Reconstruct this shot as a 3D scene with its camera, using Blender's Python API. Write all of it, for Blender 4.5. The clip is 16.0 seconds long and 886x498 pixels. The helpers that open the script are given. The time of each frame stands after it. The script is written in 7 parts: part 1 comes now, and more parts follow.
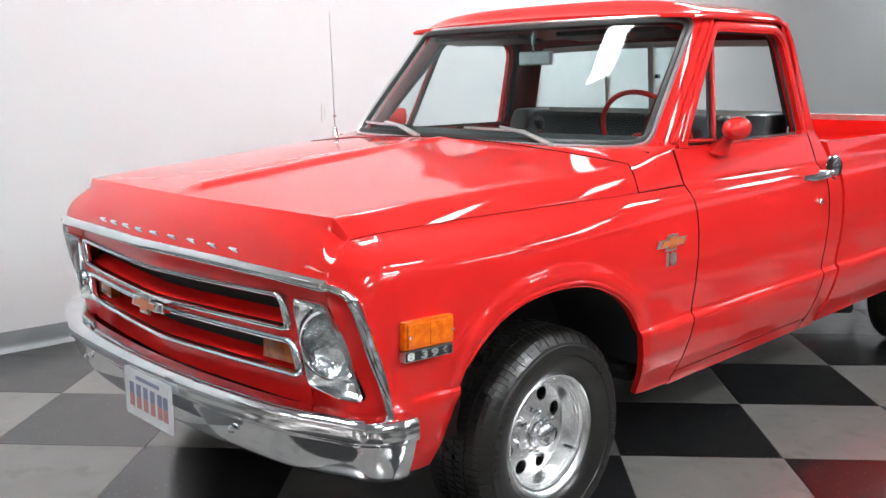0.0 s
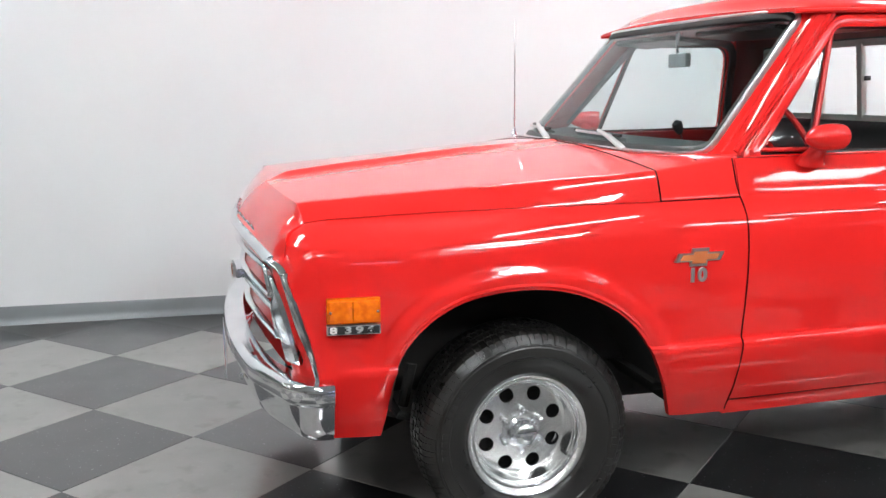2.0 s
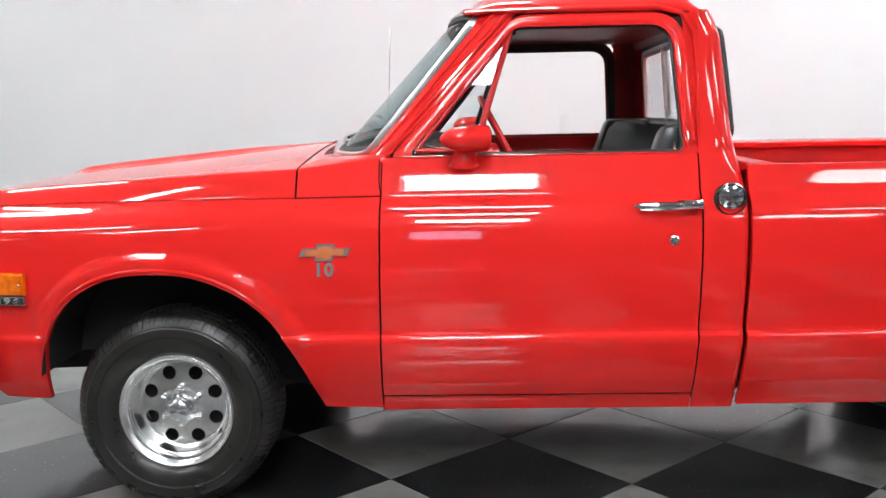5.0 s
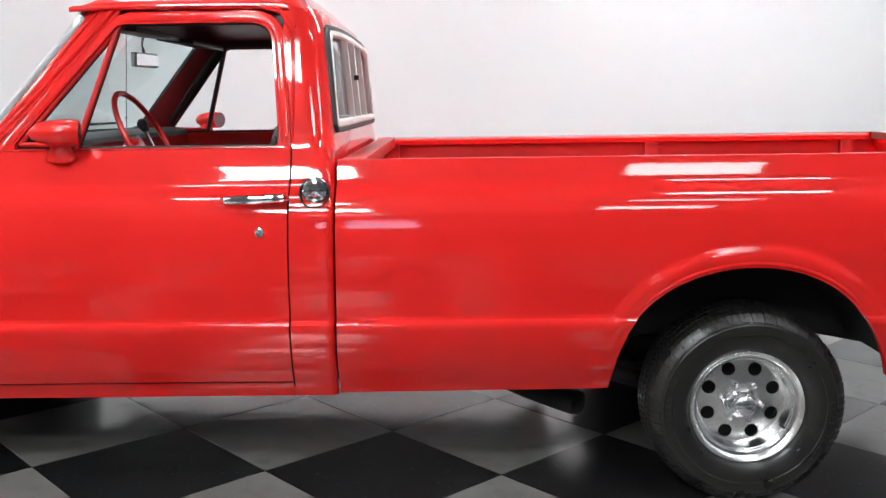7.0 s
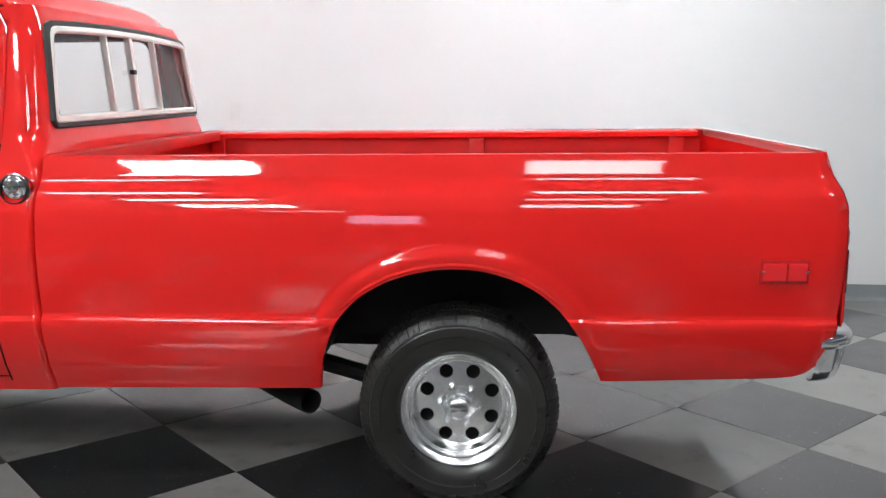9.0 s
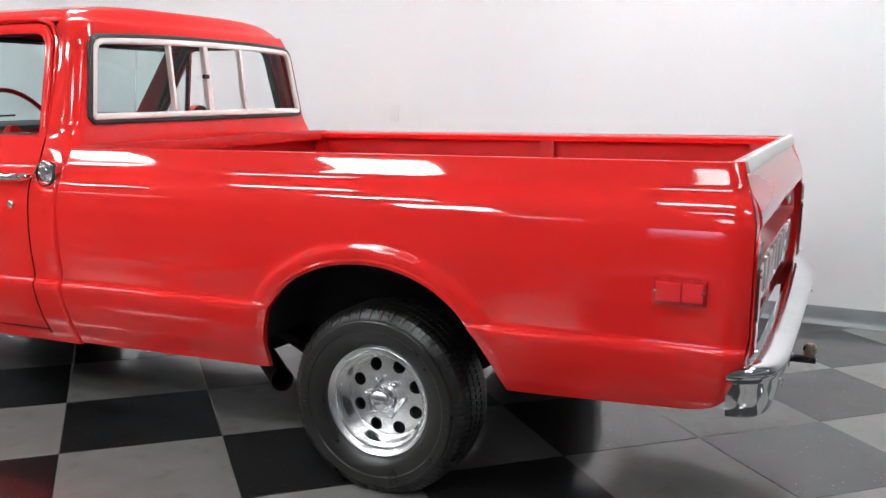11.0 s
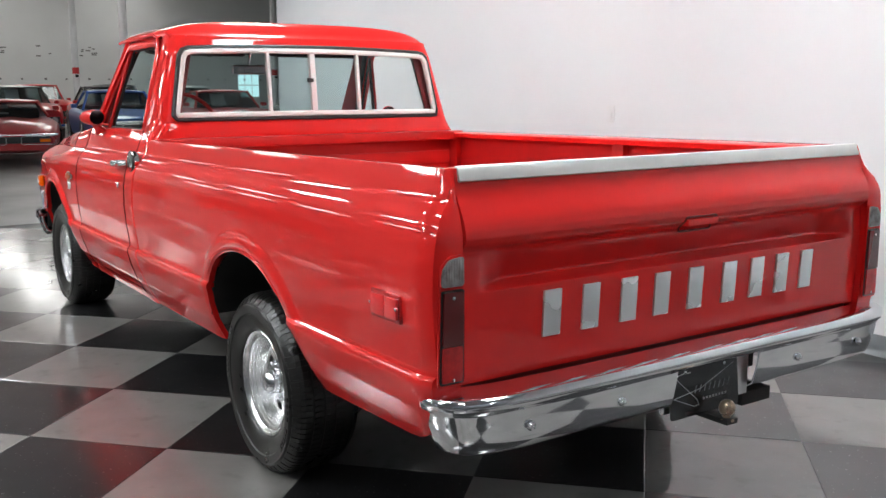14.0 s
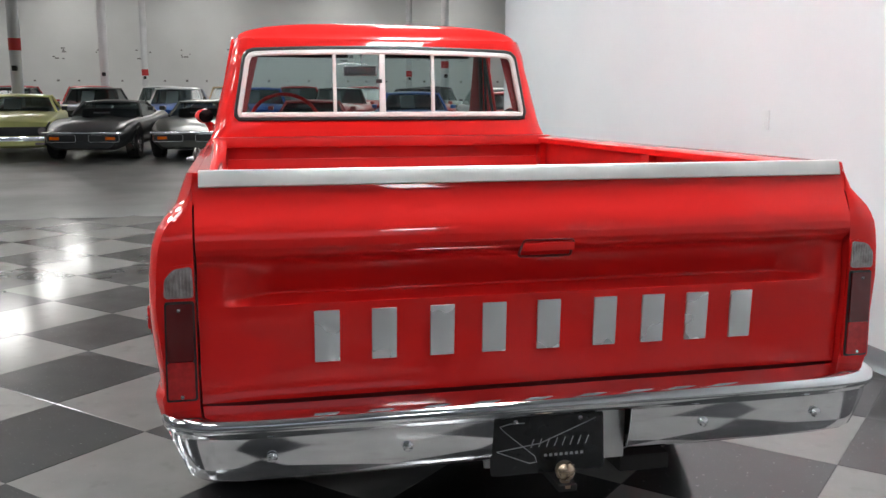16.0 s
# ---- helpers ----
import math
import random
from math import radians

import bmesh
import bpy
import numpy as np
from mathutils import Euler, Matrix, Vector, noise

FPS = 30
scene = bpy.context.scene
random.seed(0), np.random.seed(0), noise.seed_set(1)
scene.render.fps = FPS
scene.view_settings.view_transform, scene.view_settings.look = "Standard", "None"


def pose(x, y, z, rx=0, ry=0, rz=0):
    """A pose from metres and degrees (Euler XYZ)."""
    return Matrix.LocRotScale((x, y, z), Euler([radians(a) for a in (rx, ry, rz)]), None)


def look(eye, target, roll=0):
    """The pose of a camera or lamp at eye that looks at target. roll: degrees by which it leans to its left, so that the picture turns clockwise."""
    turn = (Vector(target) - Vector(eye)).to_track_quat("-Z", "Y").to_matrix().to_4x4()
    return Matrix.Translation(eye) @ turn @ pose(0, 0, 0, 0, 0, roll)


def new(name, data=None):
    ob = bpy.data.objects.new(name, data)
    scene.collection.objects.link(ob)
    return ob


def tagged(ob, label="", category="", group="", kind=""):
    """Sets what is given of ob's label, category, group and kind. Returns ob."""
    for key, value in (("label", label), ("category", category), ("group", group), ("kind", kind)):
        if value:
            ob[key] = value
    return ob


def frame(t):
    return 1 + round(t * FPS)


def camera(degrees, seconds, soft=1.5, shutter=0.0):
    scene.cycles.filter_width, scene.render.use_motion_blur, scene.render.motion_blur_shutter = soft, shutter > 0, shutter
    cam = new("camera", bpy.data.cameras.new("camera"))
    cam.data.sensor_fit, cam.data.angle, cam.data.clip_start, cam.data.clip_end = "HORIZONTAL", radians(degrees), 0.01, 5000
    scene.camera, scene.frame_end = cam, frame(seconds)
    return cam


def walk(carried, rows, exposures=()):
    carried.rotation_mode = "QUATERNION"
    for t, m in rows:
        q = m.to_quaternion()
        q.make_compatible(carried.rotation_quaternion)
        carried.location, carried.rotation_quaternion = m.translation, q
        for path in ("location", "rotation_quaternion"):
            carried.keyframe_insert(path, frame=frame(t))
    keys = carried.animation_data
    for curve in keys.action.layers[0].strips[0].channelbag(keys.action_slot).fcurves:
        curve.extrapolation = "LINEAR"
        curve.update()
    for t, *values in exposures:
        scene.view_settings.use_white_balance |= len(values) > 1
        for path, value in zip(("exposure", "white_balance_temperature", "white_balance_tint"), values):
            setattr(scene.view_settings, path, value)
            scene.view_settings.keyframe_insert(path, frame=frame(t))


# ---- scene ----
cam = camera(51.3, 16.0)

PATH = [
    (0, (-2.084, -2.608, 1.371), (-0.722, -1.185, 1.027), 0.1),
    (0.5, (-1.83, -2.872, 1.372), (-0.682, -1.27, 1.032), -0.1),
    (1, (-1.547, -3.083, 1.368), (-0.613, -1.347, 1.031), -0.1),
    (1.5, (-1.243, -3.281, 1.378), (-0.516, -1.45, 1.036), 0.0),
    (2, (-0.935, -3.45, 1.368), (-0.437, -1.543, 1.032), 0.1),
    (2.5, (-0.585, -3.584, 1.366), (-0.292, -1.634, 1.029), 0.2),
    (3, (-0.256, -3.649, 1.357), (-0.136, -1.681, 1.025), 0.5),
    (5.5, (1.304, -3.878, 1.328), (1.241, -1.903, 1.023), -0.1),
    (6, (1.638, -3.915, 1.319), (1.593, -1.938, 1.018), -0.3),
    (6.5, (1.955, -3.925, 1.318), (1.927, -1.948, 1.013), -0.4),
    (7, (2.221, -3.89, 1.339), (2.208, -1.915, 1.02), 0.3),
    (7.5, (2.492, -3.862, 1.356), (2.46, -1.89, 1.026), 0.4),
    (8, (2.741, -3.835, 1.354), (2.723, -1.862, 1.025), 0.5),
    (8.5, (3.034, -3.845, 1.366), (3.009, -1.873, 1.032), 0.6),
    (9, (3.316, -3.829, 1.379), (3.217, -1.861, 1.034), 0.6),
    (9.5, (3.631, -3.813, 1.367), (3.323, -1.866, 1.03), 0.7),
    (12, (5.336, -3.227, 1.398), (4.222, -1.603, 1.049), 0.4),
    (12.5, (5.624, -3.01, 1.393), (4.347, -1.51, 1.049), 0.4),
    (13, (5.877, -2.766, 1.4), (4.479, -1.379, 1.051), 0.2),
    (13.5, (6.111, -2.48, 1.398), (4.599, -1.218, 1.048), 0.2),
    (14, (6.284, -2.164, 1.393), (4.646, -1.068, 1.047), -0.0),
    (14.5, (6.44, -1.807, 1.39), (4.721, -0.845, 1.044), -0.0),
    (15, (6.552, -1.476, 1.388), (4.754, -0.669, 1.047), -0.1),
    (15.5, (6.609, -1.115, 1.387), (4.743, -0.483, 1.047), -0.1),
    (16, (6.626, -0.758, 1.387), (4.704, -0.325, 1.046), 0.1),
]
walk(cam, [(t, look(eye, target, roll)) for t, eye, target, roll in PATH], [(0, 1.29), (3.1, 1.29), (5.4, 1.17), (9.5, 1.11), (12, 1.07), (16, 1.08)])

# ---- world and light ----
world = bpy.data.worlds.new("world")
scene.world = world
world.use_nodes = True
world.node_tree.nodes["Background"].inputs[0].default_value = (0.75, 0.85, 1.0, 1)
world.node_tree.nodes["Background"].inputs[1].default_value = 0.3

LAMP = 18.0     # strength of the ceiling diffusers over the studio
HALL_LAMP = 4.7


# ---- materials ----
def material(name, color=(0.8, 0.8, 0.8), rough=0.5, metal=0.0, coat=0.0, spec=0.5, **more):
    m = bpy.data.materials.new(name)
    m.use_nodes = True
    b = m.node_tree.nodes["Principled BSDF"]
    b.inputs["Base Color"].default_value = (*color, 1)
    b.inputs["Roughness"].default_value = rough
    b.inputs["Metallic"].default_value = metal
    b.inputs["Coat Weight"].default_value = coat
    b.inputs["Coat Roughness"].default_value = 0.02
    b.inputs["Specular IOR Level"].default_value = spec
    for k, v in more.items():
        b.inputs[k.replace("_", " ")].default_value = v
    return m


def vary(m, color2, scale=3.0, detail=5.0, lo=0.35, hi=0.65, bump=0.0, bump_scale=60.0, rough2=None, coords="Object"):
    """Mixes a second colour in by noise, with an optional fine bump and uneven roughness."""
    nt = m.node_tree
    N, L = nt.nodes, nt.links
    b = N["Principled BSDF"]
    tc = N.new("ShaderNodeTexCoord")
    nz = N.new("ShaderNodeTexNoise")
    nz.inputs["Scale"].default_value, nz.inputs["Detail"].default_value = scale, detail
    L.new(tc.outputs[coords], nz.inputs["Vector"])
    ramp = N.new("ShaderNodeMapRange")
    ramp.inputs["From Min"].default_value, ramp.inputs["From Max"].default_value = lo, hi
    L.new(nz.outputs["Fac"], ramp.inputs["Value"])
    mix = N.new("ShaderNodeMix")
    mix.data_type = "RGBA"
    mix.inputs["A"].default_value = b.inputs["Base Color"].default_value[:]
    mix.inputs["B"].default_value = (*color2, 1)
    L.new(ramp.outputs["Result"], mix.inputs["Factor"])
    L.new(mix.outputs["Result"], b.inputs["Base Color"])
    if rough2 is not None:
        mr = N.new("ShaderNodeMapRange")
        mr.inputs["From Min"].default_value, mr.inputs["From Max"].default_value = lo, hi
        mr.inputs["To Min"].default_value, mr.inputs["To Max"].default_value = b.inputs["Roughness"].default_value, rough2
        L.new(nz.outputs["Fac"], mr.inputs["Value"])
        L.new(mr.outputs["Result"], b.inputs["Roughness"])
    if bump:
        n2 = N.new("ShaderNodeTexNoise")
        n2.inputs["Scale"].default_value, n2.inputs["Detail"].default_value = bump_scale, 4
        L.new(tc.outputs[coords], n2.inputs["Vector"])
        bp = N.new("ShaderNodeBump")
        bp.inputs["Strength"].default_value, bp.inputs["Distance"].default_value = bump, 0.01
        L.new(n2.outputs["Fac"], bp.inputs["Height"])
        L.new(bp.outputs["Normal"], b.inputs["Normal"])
    return m


def emitter(name, color, strength):
    m = bpy.data.materials.new(name)
    m.use_nodes = True
    b = m.node_tree.nodes["Principled BSDF"]
    b.inputs["Base Color"].default_value = (0.8, 0.8, 0.8, 1)
    b.inputs["Emission Color"].default_value = (*color, 1)
    b.inputs["Emission Strength"].default_value = strength
    return m


def glass(name, tint=(1, 1, 1), rough=0.0):
    """Thin pane: clear transmission mixed with mirror gloss by Fresnel."""
    m = bpy.data.materials.new(name)
    m.use_nodes = True
    nt = m.node_tree
    N, L = nt.nodes, nt.links
    N.remove(N["Principled BSDF"])
    tr, gl, mx, fr = N.new("ShaderNodeBsdfTransparent"), N.new("ShaderNodeBsdfGlossy"), N.new("ShaderNodeMixShader"), N.new("ShaderNodeLayerWeight")
    tr.inputs["Color"].default_value = (*tint, 1)
    gl.inputs["Roughness"].default_value = rough
    fr.inputs["Blend"].default_value = 0.5
    pw, ml = N.new("ShaderNodeMath"), N.new("ShaderNodeMath")
    pw.operation, ml.operation = "POWER", "MULTIPLY_ADD"
    pw.inputs[1].default_value, ml.inputs[1].default_value, ml.inputs[2].default_value = 5.0, 0.92, 0.05
    L.new(fr.outputs["Facing"], pw.inputs[0])
    L.new(pw.outputs[0], ml.inputs[0])
    L.new(ml.outputs[0], mx.inputs[0])
    L.new(tr.outputs[0], mx.inputs[1])
    L.new(gl.outputs[0], mx.inputs[2])
    L.new(mx.outputs[0], N["Material Output"].inputs["Surface"])
    return m


RED = vary(material("red_paint", (0.80, 0.0185, 0.0165), 0.45, 0.0, 1.0, 0.06), (0.77, 0.0170, 0.0150), 1.7, 3, bump=0.0035, bump_scale=30)
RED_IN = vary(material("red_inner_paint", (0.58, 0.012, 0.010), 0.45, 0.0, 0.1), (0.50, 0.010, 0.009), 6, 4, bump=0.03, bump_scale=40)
CHROME = material("chrome", (0.86, 0.87, 0.89), 0.06, 1.0)
vary(CHROME, (0.78, 0.79, 0.82), 7, 4, rough2=0.10)
ALLOY = vary(material("polished_alloy", (0.86, 0.86, 0.86), 0.27, 1.0), (0.83, 0.83, 0.83), 3, 2)
# The dark red tint stands in for what the side mirrors reflect.
MIRROR_TINT = material("reflection_tinted_mirror", (0.20, 0.12, 0.125), 0.10, 1.0)
STEEL = vary(material("brushed_steel", (0.72, 0.72, 0.72), 0.28, 1.0), (0.62, 0.62, 0.63), 9, 5, rough2=0.36)
RUBBER = vary(material("tyre_rubber", (0.012, 0.0110, 0.0104), 0.27, spec=0.55), (0.018, 0.0165, 0.0152), 8, 5, bump=0.03, bump_scale=180, rough2=0.40)
BLACK = vary(material("black_trim", (0.012, 0.012, 0.013), 0.5), (0.022, 0.021, 0.021), 12, 4, bump=0.03, bump_scale=90)
SEAM = material("seam_shadow", (0.020, 0.002, 0.002), 0.9, spec=0.1)
DARK = vary(material("dark_underbody", (0.010, 0.010, 0.010), 0.8), (0.018, 0.016, 0.015), 9, 5, bump=0.1, bump_scale=60)
VINYL = vary(material("black_vinyl", (0.009, 0.009, 0.010), 0.45), (0.015, 0.015, 0.016), 8, 4, bump=0.05, bump_scale=220)
# Black vinyl lightened to grey, with its sheen put into the colour.
VINYL_SHEEN = vary(material("sheen_grey_vinyl", (0.060, 0.061, 0.064), 0.30), (0.045, 0.046, 0.049), 8, 4, bump=0.05, bump_scale=220)
GLASS = glass("window_glass", (0.92, 0.955, 0.955))
SCREEN = glass("windscreen_glass", (0.70, 0.83, 0.83))
LENS = glass("headlamp_glass", (0.86, 0.88, 0.89), 0.12)
SATIN = vary(material("satin_aluminium", (0.80, 0.79, 0.76), 0.45, 0.0), (0.74, 0.735, 0.71), 9, 4)
BEZEL = vary(material("bright_bezel", (0.88, 0.89, 0.90), 0.17, 1.0), (0.74, 0.75, 0.77), 14, 4, bump=0.25, bump_scale=9, rough2=0.26)
BRIGHT = vary(material("bright_plated_block", (0.92, 0.92, 0.93), 0.24, 0.6), (0.88, 0.88, 0.89), 6, 2, rough2=0.30)
CAPSTRIP = vary(material("brushed_aluminium", (0.74, 0.73, 0.71), 0.42, 0.55), (0.68, 0.675, 0.66), 14, 4, rough2=0.34)
REFLECTOR = vary(material("lamp_reflector", (0.80, 0.81, 0.82), 0.22, 1.0), (0.62, 0.63, 0.65), 40, 3, bump=0.5, bump_scale=55)
AMBER = vary(material("amber_lens", (0.95, 0.20, 0.004), 0.22, 0, 0.25), (0.80, 0.13, 0.003), 55, 2)
AMBER_DIM = vary(material("dull_amber_lens", (0.40, 0.085, 0.010), 0.18, 0, 0.6), (0.24, 0.045, 0.006), 45, 3)
REDLENS = material("red_lens", (0.85, 0.028, 0.032), 0.15, 0, 0.6)
# Red body paint darkened, so that its colour holds the cab's shade.
RED_SHADED = vary(material("shaded_red_paint", (0.20, 0.010, 0.010), 0.45), (0.16, 0.008, 0.008), 6, 4)
DARKLENS = material("dark_red_lens", (0.13, 0.012, 0.014), 0.14, 0, 0.6)
LOWLENS = vary(material("lower_red_lens", (0.60, 0.020, 0.022), 0.14, 0, 0.6), (0.46, 0.016, 0.018), 60, 2)
CLEARLENS = vary(material("clear_lens", (0.42, 0.38, 0.38), 0.15, 0, 0.5), (0.26, 0.22, 0.22), 45, 3)
WALLW = vary(material("white_wall_paint", (0.74, 0.74, 0.75), 0.55), (0.71, 0.71, 0.725), 0.9, 4, bump=0.02, bump_scale=120)
COVE = vary(material("grey_cove_base", (0.235, 0.25, 0.262), 0.26), (0.205, 0.22, 0.23), 3, 4)
ORANGE = material("orange_enamel", (0.62, 0.18, 0.06), 0.3, 0, 0.4)
GREYLET = material("white_paint_letter", (0.38, 0.38, 0.38), 0.4)
PLATEW = vary(material("plate_white", (0.75, 0.76, 0.78), 0.35, 0, 0.3), (0.68, 0.69, 0.72), 20, 3)
PLATEK = vary(material("plate_black", (0.015, 0.015, 0.016), 0.25, 0, 0.5), (0.022, 0.022, 0.023), 20, 3)
BLUEP = material("plate_blue", (0.20, 0.22, 0.36), 0.4)
REDP = material("plate_red", (0.50, 0.22, 0.22), 0.4)
BRASS = vary(material("worn_brass_ball", (0.50, 0.38, 0.28), 0.22, 1.0), (0.36, 0.28, 0.21), 25, 5, rough2=0.4)
TILE_L = vary(material("pale_grey_tile", (0.222, 0.214, 0.204), 0.42, 0, 1.0, 0.25), (0.184, 0.177, 0.168), 5, 6, rough2=0.38, bump=0.003, bump_scale=14)
TILE_D = vary(material("black_tile", (0.016, 0.0155, 0.0164), 0.38, 0, 1.0, 0.25), (0.009, 0.0089, 0.0094), 5, 6, rough2=0.32, bump=0.003, bump_scale=14)
def specks(m, color, scale, lo, hi):
    """Small chips of a second colour over what the base colour already is."""
    nt = m.node_tree
    N, L = nt.nodes, nt.links
    b = N["Principled BSDF"]
    src = b.inputs["Base Color"].links[0].from_socket
    tc, nz, mr, mix = N.new("ShaderNodeTexCoord"), N.new("ShaderNodeTexNoise"), N.new("ShaderNodeMapRange"), N.new("ShaderNodeMix")
    info, add = N.new("ShaderNodeObjectInfo"), N.new("ShaderNodeVectorMath")
    add.operation = "ADD"
    mix.data_type = "RGBA"
    nz.inputs["Scale"].default_value, nz.inputs["Detail"].default_value = scale, 3
    L.new(tc.outputs["Object"], add.inputs[0])
    L.new(info.outputs["Location"], add.inputs[1])
    L.new(add.outputs[0], nz.inputs["Vector"])
    mr.inputs["From Min"].default_value, mr.inputs["From Max"].default_value = lo, hi
    L.new(nz.outputs["Fac"], mr.inputs["Value"])
    L.new(mr.outputs["Result"], mix.inputs["Factor"])
    L.new(src, mix.inputs["A"])
    mix.inputs["B"].default_value = (*color, 1)
    L.new(mix.outputs["Result"], b.inputs["Base Color"])
    return m


for m in (TILE_L, TILE_D):
    m.node_tree.nodes["Principled BSDF"].inputs["Coat Roughness"].default_value = 0.12
    m.node_tree.nodes["Principled BSDF"].inputs["Coat IOR"].default_value = 1.60
RED.node_tree.nodes["Principled BSDF"].inputs["Coat Roughness"].default_value = 0.045
specks(TILE_D, (0.17, 0.17, 0.17), 75, 0.672, 0.71)
specks(TILE_L, (0.25, 0.245, 0.235), 70, 0.66, 0.74)
specks(TILE_L, (0.12, 0.115, 0.105), 9, 0.58, 0.85)
GROUT = material("dark_joint", (0.05, 0.05, 0.05), 0.6)
CONCRETE = vary(material("polished_concrete", (0.26, 0.262, 0.25), 0.30, 0, 0.0), (0.20, 0.20, 0.19), 0.7, 7, rough2=0.42)
HALLWALL = vary(material("grey_hall_wall", (0.62, 0.625, 0.62), 0.7), (0.56, 0.565, 0.56), 0.35, 5, bump=0.02, bump_scale=30)
CEIL = vary(material("white_ceiling", (0.72, 0.72, 0.72), 0.8), (0.66, 0.66, 0.66), 1.2, 4)
DIFF = emitter("lamp_diffuser", (0.935, 0.985, 1.0), LAMP)
DIFF_SIDE = emitter("side_lamp_diffuser", (0.935, 0.985, 1.0), LAMP * 1.9)
DIFF_DIM = emitter("dim_lamp_diffuser", (0.935, 0.985, 1.0), LAMP * 0.5)
DIFF_NEAR = emitter("near_lamp_diffuser", (0.935, 0.985, 1.0), LAMP * 0.85)
DIFF_H = emitter("hall_lamp_diffuser", (1.0, 0.99, 0.96), HALL_LAMP)


# ---- mesh helpers ----
def finish(name, bm, mat, parent=None, label="", angle=32.0, smooth=True):
    bmesh.ops.remove_doubles(bm, verts=bm.verts, dist=1e-5)
    if smooth:
        for f in bm.faces:
            f.smooth = True
        lim = radians(angle)
        for e in bm.edges:
            e.smooth = not (len(e.link_faces) == 2 and e.calc_face_angle(0) > lim)
    me = bpy.data.meshes.new(name)
    bm.to_mesh(me)
    bm.free()
    for one in (mat if isinstance(mat, (list, tuple)) else [mat]):
        me.materials.append(one)
    ob = new(name, me)
    if parent:
        ob.parent = parent
    if label:
        ob["label"] = label
    return ob


def part(name, bm, mat, parent, label="", angle=32.0, smooth=True):
    return finish(name, bm, mat, parent, label, angle, smooth)


RAKE = 0.018


def bpart(name, bm, mat, parent, label="", angle=32.0, smooth=True):
    """A part of the truck's body, which stands a little higher at its tail."""
    for v in bm.verts:
        v.co.z += RAKE * v.co.x
        v.co.y = 1.012 * v.co.y + 0.0115
    return finish(name, bm, mat, parent, label, angle, smooth)


def lerp(a, b, t):
    return a + (b - a) * t


def curve(table):
    """A smooth-ish function through a table of (input, output)."""
    xs, ys = [p[0] for p in table], [p[1] for p in table]
    return lambda v: float(np.interp(v, xs, ys))


def smooth01(t):
    t = min(1.0, max(0.0, t))
    return t * t * (3 - 2 * t)


def grid(bm, fn, nu, nv, mat=0, close=False):
    """Quads over fn(u, v), u and v from 0 to 1."""
    vs = [[bm.verts.new(fn(i / nu, j / nv)) for j in range(nv + 1)] for i in range(nu + 1)]
    for i in range(nu):
        for j in range(nv):
            try:
                f = bm.faces.new((vs[i][j], vs[i + 1][j], vs[i + 1][j + 1], vs[i][j + 1]))
                f.material_index = mat
            except ValueError:
                pass
    return vs


def box(bm, x0, x1, y0, y1, z0, z1, bevel=0.0, seg=2, mat=0):
    r = bmesh.ops.create_cube(bm, size=1.0)
    for v in r["verts"]:
        v.co = Vector((lerp(x0, x1, v.co.x + 0.5), lerp(y0, y1, v.co.y + 0.5), lerp(z0, z1, v.co.z + 0.5)))
    faces = set(f for v in r["verts"] for f in v.link_faces)
    for f in faces:
        f.material_index = mat
    if bevel:
        edges = list(set(e for v in r["verts"] for e in v.link_edges))
        bmesh.ops.bevel(bm, geom=edges, offset=bevel, segments=seg, profile=0.7, affect="EDGES", clamp_overlap=True)
    return bm


def tube(bm, pts, r, n=10, caps=True, mat=0, flat=1.0, up=None):
    """A round bar along points; r a number or a list."""
    pts = [Vector(p) for p in pts]
    rs = r if isinstance(r, (list, tuple)) else [r] * len(pts)
    rings = []
    ref = Vector(up) if up else None
    for i, p in enumerate(pts):
        d = (pts[min(i + 1, len(pts) - 1)] - pts[max(i - 1, 0)]).normalized()
        a = ref if ref and abs(ref.dot(d)) < 0.95 else (Vector((0, 0, 1)) if abs(d.z) < 0.9 else Vector((1, 0, 0)))
        s = d.cross(a).normalized()
        t = s.cross(d).normalized()
        rings.append([bm.verts.new(p + rs[i] * (math.cos(k * math.tau / n) * s + flat * math.sin(k * math.tau / n) * t)) for k in range(n)])
    for a, b in zip(rings, rings[1:]):
        for k in range(n):
            f = bm.faces.new((a[k], a[(k + 1) % n], b[(k + 1) % n], b[k]))
            f.material_index = mat
    if caps:
        for ring in (rings[0], rings[-1]):
            try:
                f = bm.faces.new(ring)
                f.material_index = mat
            except ValueError:
                pass
    return bm


def sweep(bm, path, section, closed=False, mat=0):
    """Sweeps a list of (across, out) offsets along (point, across-vector, out-vector) rows."""
    rings = [[bm.verts.new(Vector(p) + a * Vector(va) + o * Vector(vo)) for a, o in section] for p, va, vo in path]
    n = len(section)
    pairs = list(zip(rings, rings[1:])) + ([(rings[-1], rings[0])] if closed else [])
    for a, b in pairs:
        for k in range(n):
            f = bm.faces.new((a[k], a[(k + 1) % n], b[(k + 1) % n], b[k]))
            f.material_index = mat
    if not closed:
        for ring in (rings[0], rings[-1]):
            bm.faces.new(ring)
    return bm


